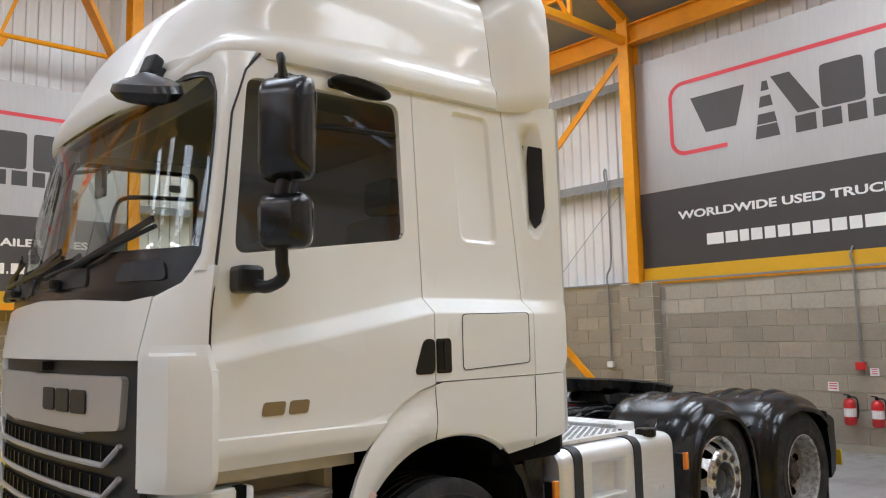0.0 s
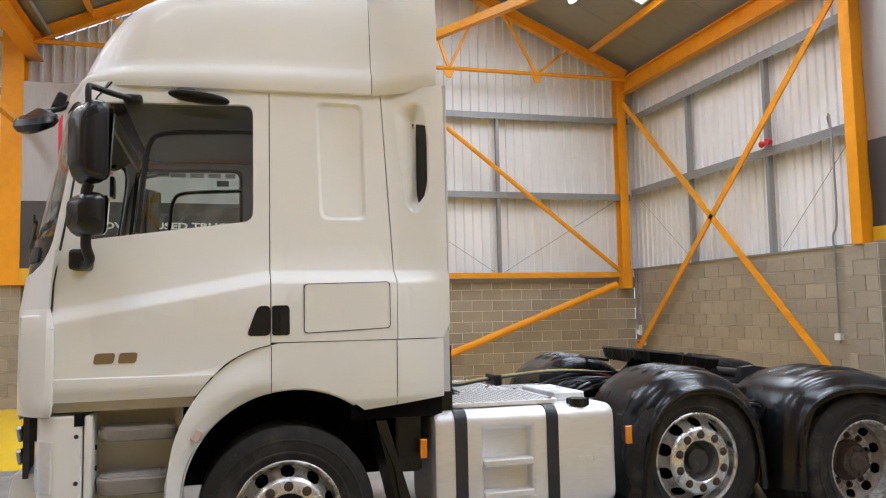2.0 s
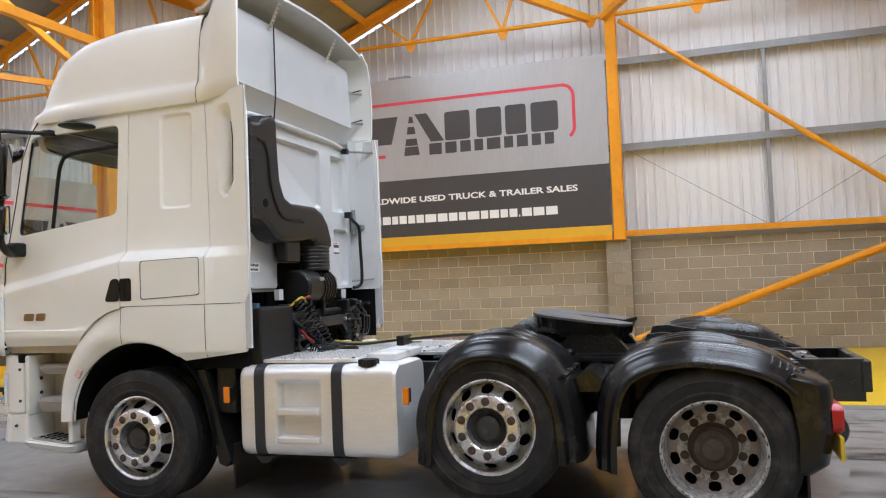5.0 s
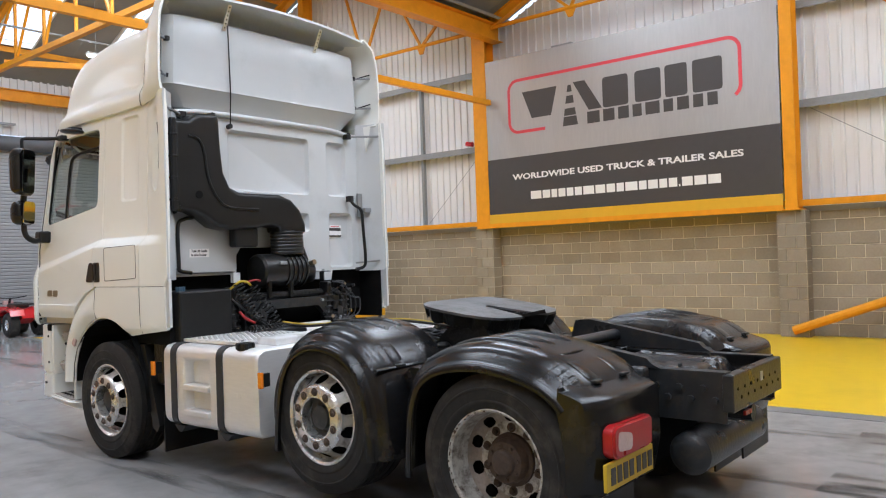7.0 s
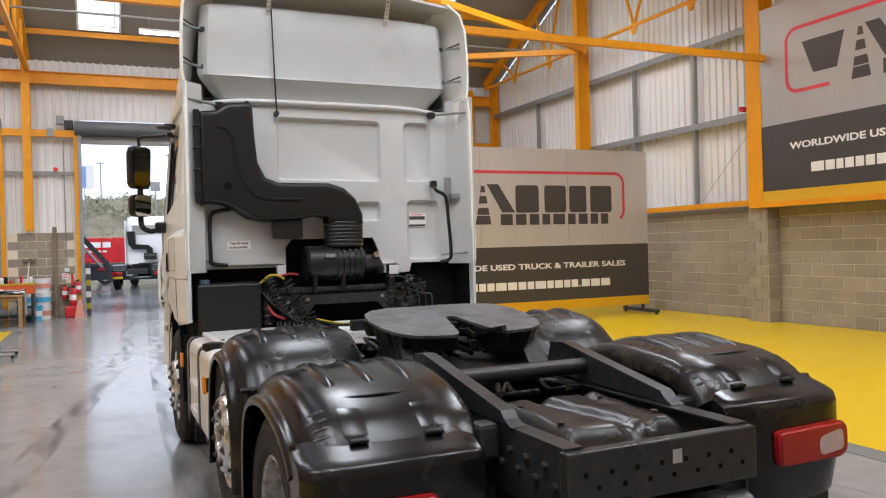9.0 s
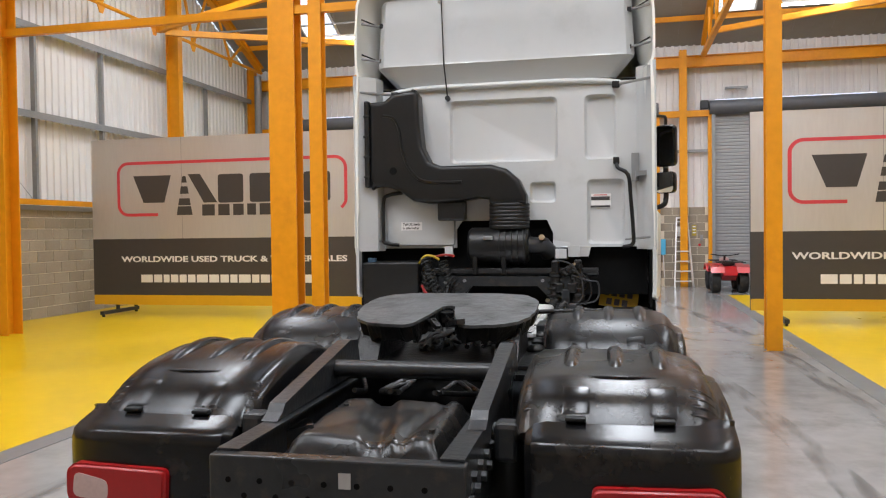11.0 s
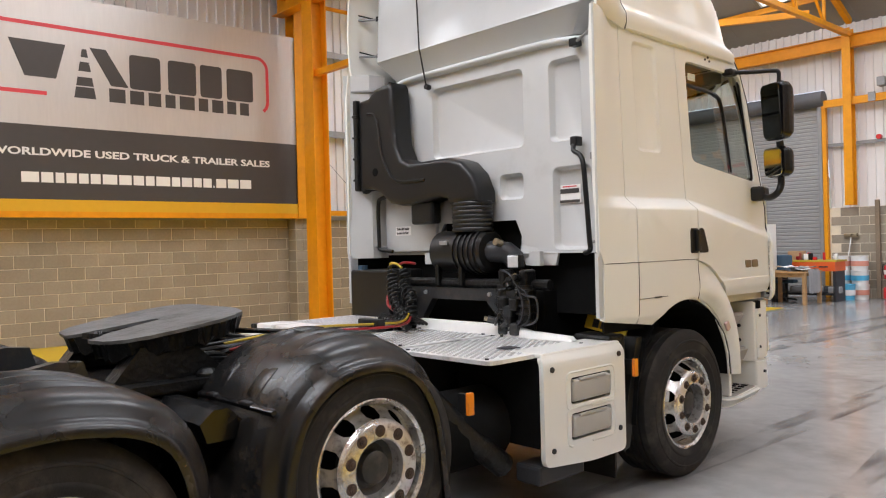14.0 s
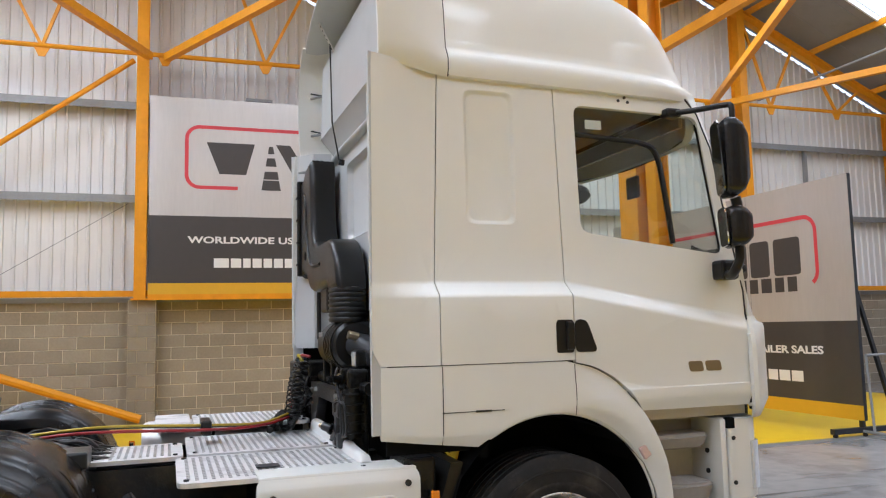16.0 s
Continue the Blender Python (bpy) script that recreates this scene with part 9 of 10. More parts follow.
def yard_wheel(parent, s, x, y):
    bm = bmesh.new()
    lathe(bm, [(0.28, -0.02), (0.33, 0.0), (0.44, 0.0), (0.49, -0.03), (0.49, -0.27), (0.44, -0.3), (0.28, -0.28)], 24, pose(x, y, 0.47, 0, 0, 0 if s > 0 else 180))
    w = part("wheel", bm, 'tyre', parent, smooth=35)
    bm = bmesh.new()
    lathe(bm, [(0.285, -0.01), (0.26, -0.06), (0.16, -0.03), (0.0, -0.03)], 20, pose(x, y, 0.47, 0, 0, 0 if s > 0 else 180))
    part("rim", bm, 'rim', w, smooth=35)


def yard_tractor(x, y, roof, cab, label, group="parked tractor units", low='frame', intake=True):
    """A parked tractor unit that faces away (+y); y is the tail, roof the cab height."""
    t = base("parked_tractor_unit", (x, y, 0), label, "truck", group)
    prof = [(y + 3.3, 1.0), (y + 3.3, roof - 0.55), (y + 3.55, roof - 0.08), (y + 4.1, roof), (y + 4.8, roof - 0.25), (y + 5.25, roof - 0.9), (y + 5.45, 1.9), (y + 5.5, 0.5), (y + 4.95, 0.5), (y + 4.9, 1.0)]
    bm = prism(bmesh.new(), prof, x - 1.17, x + 1.17, 'x')
    bmesh.ops.bevel(bm, geom=[e for e in bm.edges if abs(e.verts[0].co.x - e.verts[1].co.x) < 0.01], offset=0.07, segments=2, affect='EDGES', profile=0.5)
    cb = part("cab", bm, cab, t, smooth=35)
    for s in (-1, 1):
        part("side_window", B(x + s * 1.165 - 0.012, x + s * 1.165 + 0.012, y + 4.25, y + 5.05, 2.0, 2.65, 0.005), 'glassd', cb)
        part("side_deflector", B(x + s * 1.18 - 0.02, x + s * 1.18 + 0.02, y + 3.0, y + 3.4, 1.1, roof - 0.25, 0.01), cab, t)
        part("side_mirror", B(x + s * 1.42 - 0.11, x + s * 1.42 + 0.11, y + 4.95, y + 5.1, 2.1, 2.8, 0.04), 'black', t)
        part("mirror_arm", tube(bmesh.new(), [(x + s * 1.15, y + 5.0, 2.85), (x + s * 1.42, y + 5.02, 2.82)], 0.02, 6), 'black', t)
        part("chassis_rail", B(x + s * 0.42 - 0.04, x + s * 0.42 + 0.04, y + 0.05, y + 4.9, 0.66, 0.93), low, t)
        yard_wheel(t, s, x + s * 1.24, y + 0.95)
        yard_wheel(t, s, x + s * 1.24, y + 4.5)
        gd = [(y + 0.30, 0.55), (y + 0.35, 0.85), (y + 0.6, 1.08), (y + 0.95, 1.14), (y + 1.35, 1.06), (y + 1.58, 0.8), (y + 1.54, 0.8), (y + 1.33, 1.01), (y + 0.95, 1.09), (y + 0.62, 1.03), (y + 0.39, 0.82), (y + 0.34, 0.55)]
        part("mudguard", prism(bmesh.new(), gd, x + s * 0.58, x + s * 1.28, 'x'), 'fender', t, smooth=30)
        bs = part("rear_bumper_section", B(min(x + s * 0.55, x + s * 1.27), max(x + s * 0.55, x + s * 1.27), y + 0.2, y + 0.32, 0.42, 0.86, 0.03), 'black', t)
        part("tail_lamp", B(min(x + s * 0.72, x + s * 1.22), max(x + s * 0.72, x + s * 1.22), y + 0.15, y + 0.21, 0.62, 0.78, 0.02), 'redlens', bs)
        part("fuel_tank", B(min(x + s * 0.62, x + s * 1.2), max(x + s * 0.62, x + s * 1.2), y + 2.0, y + 3.2, 0.4, 0.98, 0.08), 'alu' if s < 0 else 'trim', t)
    part("number_plate", B(x - 1.2, x - 0.7, y + 0.17, y + 0.19, 0.46, 0.57), 'yplate', t)
    part("tail_crossmember", B(x - 0.46, x + 0.46, y, y + 0.08, 0.68, 0.92, 0.01), low, t)
    part("coupling_plate", prism(bmesh.new(), roundpoly([(x - 0.48, y + 0.7), (x + 0.48, y + 0.7), (x + 0.4, y + 1.5), (x - 0.4, y + 1.5)], 0.15), 1.08, 1.13, 'z'), 'grease_shade', t)
    part("coupling_base", B(x - 0.45, x + 0.45, y + 0.85, y + 1.35, 0.93, 1.08), 'grease_shade', t)
    part("axle", tube(bmesh.new(), [(x - 1.0, y + 0.95, 0.47), (x + 1.0, y + 0.95, 0.47)], 0.09, 8), low, t)
    part("deck", B(x - 0.9, x + 0.9, y + 2.1, y + 3.2, 0.93, 0.97), 'deck', t)
    part("engine", B(x - 0.6, x + 0.6, y + 3.1, y + 4.8, 0.5, 1.15), 'dark', t)
    if intake:
        sn2 = [(x - 1.1, 2.75), (x - 0.75, 2.75), (x - 0.72, 2.1), (x - 0.1, 2.05), (x + 0.1, 1.9), (x + 0.1, 1.65), (x - 0.15, 1.65), (x - 0.2, 1.82), (x - 0.85, 1.85), (x - 1.05, 2.1)]
        part("air_intake", prism(bmesh.new(), sn2, y + 3.08, y + 3.28, 'y'), 'black', t, smooth=30)
        part("air_filter", tube(bmesh.new(), [(x - 0.3, y + 3.15, 1.48), (x + 0.3, y + 3.15, 1.48)], 0.17, 14), 'black', t, smooth=40)
        part("roof_recess", B(x - 0.9, x + 0.9, y + 3.27, y + 3.3, roof - 0.95, roof - 0.5), 'step', t)
    return t


M['glassd'] = mat("dark_parked_glass", (0.02, 0.025, 0.03), 0.08, 0, 0.05, 3.0)
for x, y, roof, note in ((-0.35, 31.9, 3.55, "white sleeper tractor unit parked in the wet yard"), (1.95, 29.9, 3.7, "white tractor unit with tall roof parked beside another"),
                         (4.7, 29.0, 3.6, "white tractor unit parked at the row's end")):
    yard_tractor(x, y, roof, 'white', note).rotation_euler.z = radians(-14)


def tipper(x, y):
    """Red tipper lorry seen from its side and tail, standing along x."""
    t = base("red_tipper_lorry", (x, y, 0), "red tipper lorry with steel body in the yard", "truck")
    body = part("tipper_body", B(x - 2.6, x + 3.2, y - 1.2, y + 1.2, 1.15, 2.55, 0.03), 'red', t)
    for k in range(7):
        part("body_rib", B(x - 2.55 + 0.93 * k, x - 2.47 + 0.93 * k, y - 1.26, y - 1.19, 1.15, 2.55), 'red', body)
    part("printed_bar", B(x - 1.9, x - 0.2, y - 1.215, y - 1.2, 2.0, 2.3), 'bwhite', body)
    part("printed_bar", B(x - 1.6, x - 0.4, y - 1.215, y - 1.2, 1.74, 1.84), 'bwhite', body)
    part("chassis", B(x - 2.7, x + 5.0, y - 0.45, y + 0.45, 0.65, 1.1), 'frame', t)
    cab = part("cab", B(x + 3.4, x + 5.3, y - 1.2, y + 1.2, 0.75, 2.95, 0.12), 'red', t)
    part("cab_window", B(x + 3.9, x + 4.9, y - 1.215, y - 1.19, 1.9, 2.6, 0.01), 'glassd', cab)
    for xx in (x - 2.1, x - 0.5, x + 4.3):
        for s in (-1, 1):
            bm = bmesh.new()
            lathe(bm, [(0.28, -0.02), (0.33, 0.0), (0.44, 0.0), (0.49, -0.03), (0.49, -0.28), (0.3, -0.28)], 24, pose(xx, y + s * 1.2, 0.47, 0, 0, 90 * s))
            w = part("wheel", bm, 'tyre', t, smooth=35)
            bm = bmesh.new()
            lathe(bm, [(0.285, -0.01), (0.16, -0.03), (0.0, -0.03)], 20, pose(xx, y + s * 1.2, 0.47, 0, 0, 90 * s))
            part("rim", bm, 'rim', w, smooth=35)
    part("side_guard", B(x + 0.3, x + 3.2, y - 1.2, y - 1.15, 0.55, 0.95), 'galv', t)


tipper(-1.2, 40.8)


def crane_lorry(x, y):
    """Blue dropside lorry with a folded crane behind the cab; its cab is towards +x."""
    t = base("blue_crane_lorry", (x, y, 0), "blue dropside lorry with folded crane and white roof", "truck")
    prof = [(x - 0.25, 1.0), (x - 0.25, 2.60), (x + 1.45, 2.62), (x + 1.68, 2.35), (x + 1.79, 1.6), (x + 1.82, 0.45), (x + 1.70, 0.45), (x + 1.66, 0.80), (x + 1.45, 1.02), (x + 0.98, 1.02), (x + 0.76, 0.80), (x + 0.70, 0.6), (x + 0.5, 1.0)]
    bm = prism(bmesh.new(), prof, y - 1.2, y + 1.2, 'y')
    bmesh.ops.bevel(bm, geom=[e for e in bm.edges if abs(e.verts[0].co.y - e.verts[1].co.y) < 0.01], offset=0.06, segments=2, affect='EDGES')
    cab = part("cab", bm, 'blue', t, smooth=35)
    part("roof_fairing", prism(bmesh.new(), roundpoly([(x - 0.22, 2.61), (x + 1.45, 2.63), (x + 1.72, 2.68), (x + 1.75, 2.80), (x + 1.45, 2.99), (x + 0.1, 3.05), (x - 0.2, 2.98)], 0.08), y - 1.12, y + 1.12, 'y'), 'white', cab, smooth=40)
    for dx in (-0.12, 1.42):
        part("portal_post", B(x + dx - 0.03, x + dx + 0.03, y - 0.9, y - 0.84, 3.0, 3.40), 'white', cab)
    part("portal_bar", B(x - 0.15, x + 1.45, y - 0.9, y - 0.84, 3.34, 3.42), 'white', cab)
    part("front_bumper", B(x + 1.55, x + 1.88, y - 1.21, y + 1.21, 0.38, 0.66, 0.04), 'trim', cab)
    part("door_mirror", B(x + 1.70, x + 1.82, y - 1.45, y - 1.3, 1.75, 2.3, 0.03), 'black', cab)
    part("cab_window", B(x + 1.16, x + 1.62, y - 1.215, y - 1.19, 1.72, 2.42, 0.02), 'glassd', cab)
    part("sleeper_window", B(x + 0.42, x + 0.72, y - 1.215, y - 1.19, 1.85, 2.38, 0.02), 'glassd', cab)
    part("door_notice", B(x + 1.28, x + 1.62, y - 1.215, y - 1.195, 1.22, 1.46), 'bwhite', cab)
    part("wheel_arch", prism(bmesh.new(), [(x + 1.22 + r * math.cos(radians(d)), 0.47 + r * math.sin(radians(d))) for r, ds in ((0.66, range(10, 171, 16)), (0.56, range(170, 9, -16))) for d in ds], y - 1.26, y - 0.9, 'y'), 'trim', cab)
    part("chassis", B(x - 6.2, x + 1.6, y - 0.45, y + 0.45, 0.6, 1.0), 'frame', t)
    bed = part("flat_bed", B(x - 6.4, x + 0.62, y - 1.36, y + 1.25, 0.96, 1.06), 'frame', t)
    for k in range(4):
        xa, xb = x - 6.38 + 1.75 * k, x - 4.66 + 1.75 * k
        bd = part("side_board", B(xa, xb, y - 1.39, y - 1.34, 1.06, 1.62, 0.01), 'blue', bed)
        if k % 2:
            for q in range(3):
                part("printed_bar", B(xa + 0.35, xa + 1.25 - 0.2 * q, y - 1.405, y - 1.392, 1.48 - 0.14 * q, 1.54 - 0.14 * q), 'bwhite', bd)
        else:
            part("printed_panel", B(xa + 0.2, xa + 1.1, y - 1.405, y - 1.392, 1.30, 1.56), 'bwhite', bd)
        for q in range(3):
            part("rack_post", B(xa + 0.06 + 0.78 * q, xa + 0.12 + 0.78 * q, y - 1.39, y - 1.34, 1.62, 2.06), 'white', bed)
        part("rack_bar", B(xa, xb, y - 1.385, y - 1.345, 2.02, 2.08), 'white', bed)
    part("mast", B(x + 0.92, x + 0.99, y - 1.40, y - 1.33, 1.05, 2.75), 'galv', bed)
    part("sheeted_load", prism(bmesh.new(), roundpoly([(x - 1.3, 1.1), (x - 1.3, 2.7), (x - 0.9, 2.95), (x - 0.4, 2.8), (x - 0.35, 1.1)], 0.12), y - 0.9, y + 0.7, 'y'), 'trim', bed, smooth=40)
    cr = part("crane_base", B(x + 1.95, x + 2.95, y + 0.2, y + 1.1, 0.45, 1.15, 0.03), 'trim', t)
    part("crane_head", B(x + 1.10, x + 1.55, y - 0.1, y + 0.3, 2.55, 2.86, 0.06), 'rust', cr)
    part("crane_jib", beam(bmesh.new(), (x + 1.45, y + 0.1, 2.78), (x + 2.75, y + 0.2, 1.20), 0.20, 0.22), 'trim', cr)
    part("crane_ram", tube(bmesh.new(), [(x + 1.40, y - 0.1, 2.40), (x + 2.55, y + 0.0, 1.05)], 0.06, 8), 'galv', cr)
    part("crane_leg", beam(bmesh.new(), (x + 2.75, y + 0.2, 1.25), (x + 2.95, y + 0.2, 0.35), 0.14, 0.16), 'trim', cr)
    part("tail_lamp", B(x + 2.35, x + 2.65, y + 0.14, y + 0.20, 0.88, 1.02, 0.02), 'redlens', cr)
    for k in range(3):
        part("side_guard_rail", B(x - 4.2, x + 0.5, y - 1.30, y - 1.26, 0.46 + 0.19 * k, 0.56 + 0.19 * k), 'galv', t)
    for xx in (x + 1.22, x - 5.0):
        for s in (-1, 1):
            bm = bmesh.new()
            lathe(bm, [(0.28, -0.02), (0.33, 0.0), (0.44, 0.0), (0.49, -0.03), (0.49, -0.28), (0.3, -0.28)], 24, pose(xx, y + s * 1.2, 0.47, 0, 0, 90 * s))
            w = part("wheel", bm, 'tyre', t, smooth=35)
            bm = bmesh.new()
            lathe(bm, [(0.285, -0.01), (0.16, -0.03), (0.0, -0.03)], 20, pose(xx, y + s * 1.2, 0.47, 0, 0, 90 * s))
            part("rim", bm, 'rim', w, smooth=35)


crane_lorry(-4.40, 31.6)
# signs and masts beyond the yard
sg = base("roadside_sign", (-3.6, 50, 0), "white and blue sign board on two posts", "sign")
part("sign_board", B(-5.6, -2.2, 49.95, 50.05, 6.0, 7.6), 'white', sg)
part("sign_panel", B(-4.4, -2.7, 49.93, 49.95, 6.1, 7.5), 'signblue', sg)
for x in (-5.0, -2.8):
    part("sign_post", tube(bmesh.new(), [(x, 50, 0), (x, 50, 7.6)], 0.04, 8), 'galv', sg)
for x, y, h in ((1.5, 48, 6.1), (3.4, 60, 9.5), (-1.8, 62, 9.0)):
    m2 = base("lighting_mast", (x, y, 0), "slim grey pole with a small head", "mast", "yard masts")
    part("pole", tube(bmesh.new(), [(x, y, 0), (x, y, h)], [0.07, 0.045], 8), 'galv', m2)
    part("lamp_head", B(x - 0.3, x + 0.3, y - 0.12, y + 0.12, h - 0.35 if x == 1.5 else h, h + 0.25 if x == 1.5 else h + 0.08), 'grey', m2)
# banded bollard and kerb guard outside the door post
bl = base("banded_bollard", (-2.20, 16.6, 0), "black, yellow and white banded steel bollard", "bollard")
for k in range(9):
    part("band", tube(bmesh.new(), [(-2.20, 16.6, 0.16 * k - 0.02), (-2.20, 16.6, 0.16 * (k + 1) - 0.02)], 0.065, 14), ('bdark', 'hosey', 'bdark', 'white')[k % 4], bl, smooth=40)


# ---------------------------------------------------------------- things in the hall
def work_table(x0, x1, y0, y1, z, top, leg, label):
    t = base("work_table", ((x0 + x1) / 2, (y0 + y1) / 2, 0), label, "table", "work tables")
    part("tabletop", B(x0, x1, y0, y1, z - 0.04, z, 0.006), top, t)
    part("apron", B(x0 + 0.08, x1 - 0.08, y0 + 0.06, y0 + 0.085, z - 0.13, z - 0.04), leg, t)
    part("apron", B(x0 + 0.08, x1 - 0.08, y1 - 0.085, y1 - 0.06, z - 0.13, z - 0.04), leg, t)
    for x in (x0 + 0.06, x1 - 0.06):
        for y in (y0 + 0.06, y1 - 0.06):
            part("leg", B(x - 0.04, x + 0.04, y - 0.04, y + 0.04, 0, z - 0.04, 0.005), leg, t)
    return t


work_table(-4.55, -3.52, 13.05, 13.95, 0.76, 'wood', 'wood', "pale timber work table covered with papers")
work_table(-5.75, -4.62, 13.0, 14.0, 0.78, 'grey', 'trim', "grey steel desk carrying a big carton")

random.seed(33)
for k in range(9):
    x, y = random.uniform(-4.35, -3.65), random.uniform(13.2, 13.8)
    pl = bmesh.new()
    rows = [[pose(x, y, 0.764 + 0.012 * k, 0, 0, 40 * k) @ Vector((u, v, 0.015 * math.sin(u * 14 + k) + 0.02 * (abs(v) > 0.1))) for u in (-0.21, -0.1, 0, 0.1, 0.21)] for v in (-0.15, -0.05, 0.05, 0.15)]
    loft(pl, rows)
    bmesh.ops.solidify(pl, geom=pl.faces[:], thickness=0.004)
    tagged(part("paper_sheet", pl, ('white', 'grey', 'bwhite')[k % 3]), "crumpled grey and white sheet on the table", "paper", "papers on the table")
# cloth hanging over the table end
ch = bmesh.new()
rows = []
for j in range(8):
    f = j / 7
    rows.append([(-3.62 + min(f, 0.35) * 0.35 + 0.02 * math.sin(i * 1.7), 13.15 + 0.09 * i, 0.79 - max(0, f - 0.3) * 0.75 + 0.015 * math.sin(i * 2 + j)) for i in range(8)])
loft(ch, rows)
bmesh.ops.solidify(ch, geom=ch.faces[:], thickness=0.006)
tagged(part("dust_cloth", ch, 'grey', smooth=60), "grey cloth hanging over the table end", "cloth")


def carton(x0, x1, y0, y1, z0, z1, label, mt='card', flap=True):
    c = base("cardboard_box", ((x0 + x1) / 2, (y0 + y1) / 2, z0), label, "box", "cardboard boxes")
    part("body", B(x0, x1, y0, y1, z0, z1, 0.008), mt, c)
    if flap:
        part("flap", B(x0 + (x1 - x0) * 0.35, x1 - 0.02, y0 - 0.012, y0 - 0.001, z0 + (z1 - z0) * 0.45, z1 - 0.02), mt, c)
    part("tape", B((x0 + x1) / 2 - 0.025, (x0 + x1) / 2 + 0.025, y0 + 0.01, y1 - 0.01, z1, z1 + 0.002), 'tan', c)
    return c


carton(-5.72, -4.72, 13.15, 13.85, 0.78, 1.84, "large brown cardboard carton on a desk")
carton(-4.72, -4.56, 13.2, 13.9, 0.78, 1.86, "tall narrow pale carton beside a larger one", 'white', False)
carton(-4.5, -4.2, 14.35, 14.7, 0.98, 1.2, "small open brown carton on the bench")

# orange bench with clutter
bn = base("drawer_bench", (-4.1, 14.6, 0), "orange and yellow tool bench with clutter on it", "bench")
part("bench_top", B(-4.85, -3.35, 14.3, 14.95, 0.94, 0.98, 0.006), 'hosey', bn)
part("drawer_front", B(-4.82, -3.38, 14.31, 14.93, 0.72, 0.94, 0.01), 'cabor', bn)
for k in range(3):
    part("drawer_pull", B(-4.7 + 0.48 * k, -4.5 + 0.48 * k, 14.29, 14.312, 0.81, 0.84), 'trim', bn)
for x in (-4.78, -3.42):
    part("leg", B(x - 0.03, x + 0.03, 14.35, 14.9, 0, 0.72), 'trim', bn)
part("lower_shelf", B(-4.75, -3.45, 14.36, 14.88, 0.15, 0.19), 'trim', bn)
random.seed(12)
for k in range(16):
    x, y = random.uniform(-4.75, -3.45), random.uniform(14.38, 14.85)
    w, h = random.uniform(0.05, 0.13), random.uniform(0.05, 0.2)
    m2 = pose(x, y, 0.98 + h / 2, 0, 0, random.uniform(0, 90))
    mt = random.choice(('red', 'trim', 'leafy', 'grey', 'white', 'hoser', 'black'))
    bm = box(bmesh.new(), -w / 2, w / 2, -w / 2, w / 2, -h / 2, h / 2, min(w, h) * 0.25, 2, m=m2)
    tagged(part("tool_tub", bm, mt, smooth=40), "small coloured tub or tool on the bench", "tub", "bench clutter")
for k in range(7):
    x, y = random.uniform(-4.7, -3.5), random.uniform(14.4, 14.8)
    bm = box(bmesh.new(), -0.14, 0.14, -0.1, 0.1, 0, 0.16, 0.03, m=pose(x, y, 0.19, 0, 0, random.uniform(0, 60)))
    tagged(part("stored_bag", bm, random.choice(('trim', 'black', 'grey', 'white'))), "dark bag stored on the shelf below", "bag", "bench clutter")

# office chair by the desk
oc = base("swivel_chair", (-4.45, 14.0, 0), "dark blue swivel chair behind the tables", "chair")
part("seat", B(-4.68, -4.22, 13.98, 14.26, 0.44, 0.52, 0.03), 'bluewood', oc)
part("backrest", B(-4.66, -4.24, 13.97, 14.03, 0.58, 1.12, 0.03), 'bluewood', oc)
part("column", tube(bmesh.new(), [(-4.45, 14.12, 0.08), (-4.45, 14.12, 0.45)], 0.03, 10), 'black', oc)
for k in range(5):
    a = 2 * math.pi * k / 5
    part("foot", beam(bmesh.new(), (-4.45, 14.12, 0.08), (-4.45 + 0.26 * math.cos(a), 14.12 + 0.26 * math.sin(a), 0.04), 0.04), 'black', oc)

# timber rack with blue panels
rk = base("timber_rack", (-5.05, 11.7, 0), "weathered timber rack with blue painted panels", "rack")
for x in (-5.66, -5.4, -4.88, -4.5):
    part("post", B(x - 0.045, x + 0.045, 11.63, 11.70, 0, 1.0, 0.004), 'oldwood', rk)
for z in (0.02, 0.48, 0.92):
    part("rail", B(-5.70, -4.46, 11.60, 11.63, z, z + 0.10), 'oldwood', rk)
for z in (0.12, 0.58):
    for x in (-5.36, -5.06, -4.84):
        part("panel", B(x, x + 0.21, 11.72, 11.74, z, z + 0.34), 'bluewood', rk)
part("side_panel", B(-4.44, -4.42, 11.62, 12.1, 0.02, 1.0), 'bluewood', rk)
part("back_post", B(-4.50, -4.44, 12.04, 12.1, 0, 1.0), 'oldwood', rk)
part("foot_rail", B(-5.66, -5.60, 11.7, 12.1, 0, 0.1), 'oldwood', rk)
carton(-6.25, -5.88, 11.78, 12.1, 0.0, 0.36, "small printed brown carton on the floor")
carton(-6.2, -6.0, 11.85, 12.05, 0.362, 0.5, "little brown carton standing on another", 'card', False)
work_table(-8.35, -6.6, 12.75, 13.6, 0.66, 'wood', 'white', "low table with timber top under stacked desks")
wd = base("stacked_desk", (-7.3, 13.9, 0), "white office desk stacked with a flipped one", "desk")
part("desk_top", B(-8.4, -6.1, 13.5, 14.2, 1.49, 1.53, 0.006), 'white', wd)
for x in (-7.9, -6.5):
    part("desk_leg", B(x - 0.1, x + 0.1, 13.8, 13.9, 0.04, 1.49, 0.01), 'white', wd)
    part("desk_foot", B(x - 0.05, x + 0.05, 13.52, 14.18, 0.0, 0.04, 0.005), 'white', wd)
part("upturned_leg", B(-7.14, -7.06, 13.6, 13.68, 1.53, 1.96, 0.01), 'white', wd)
part("modesty_panel", B(-7.8, -6.6, 13.95, 13.97, 0.75, 1.3), 'grey', wd)
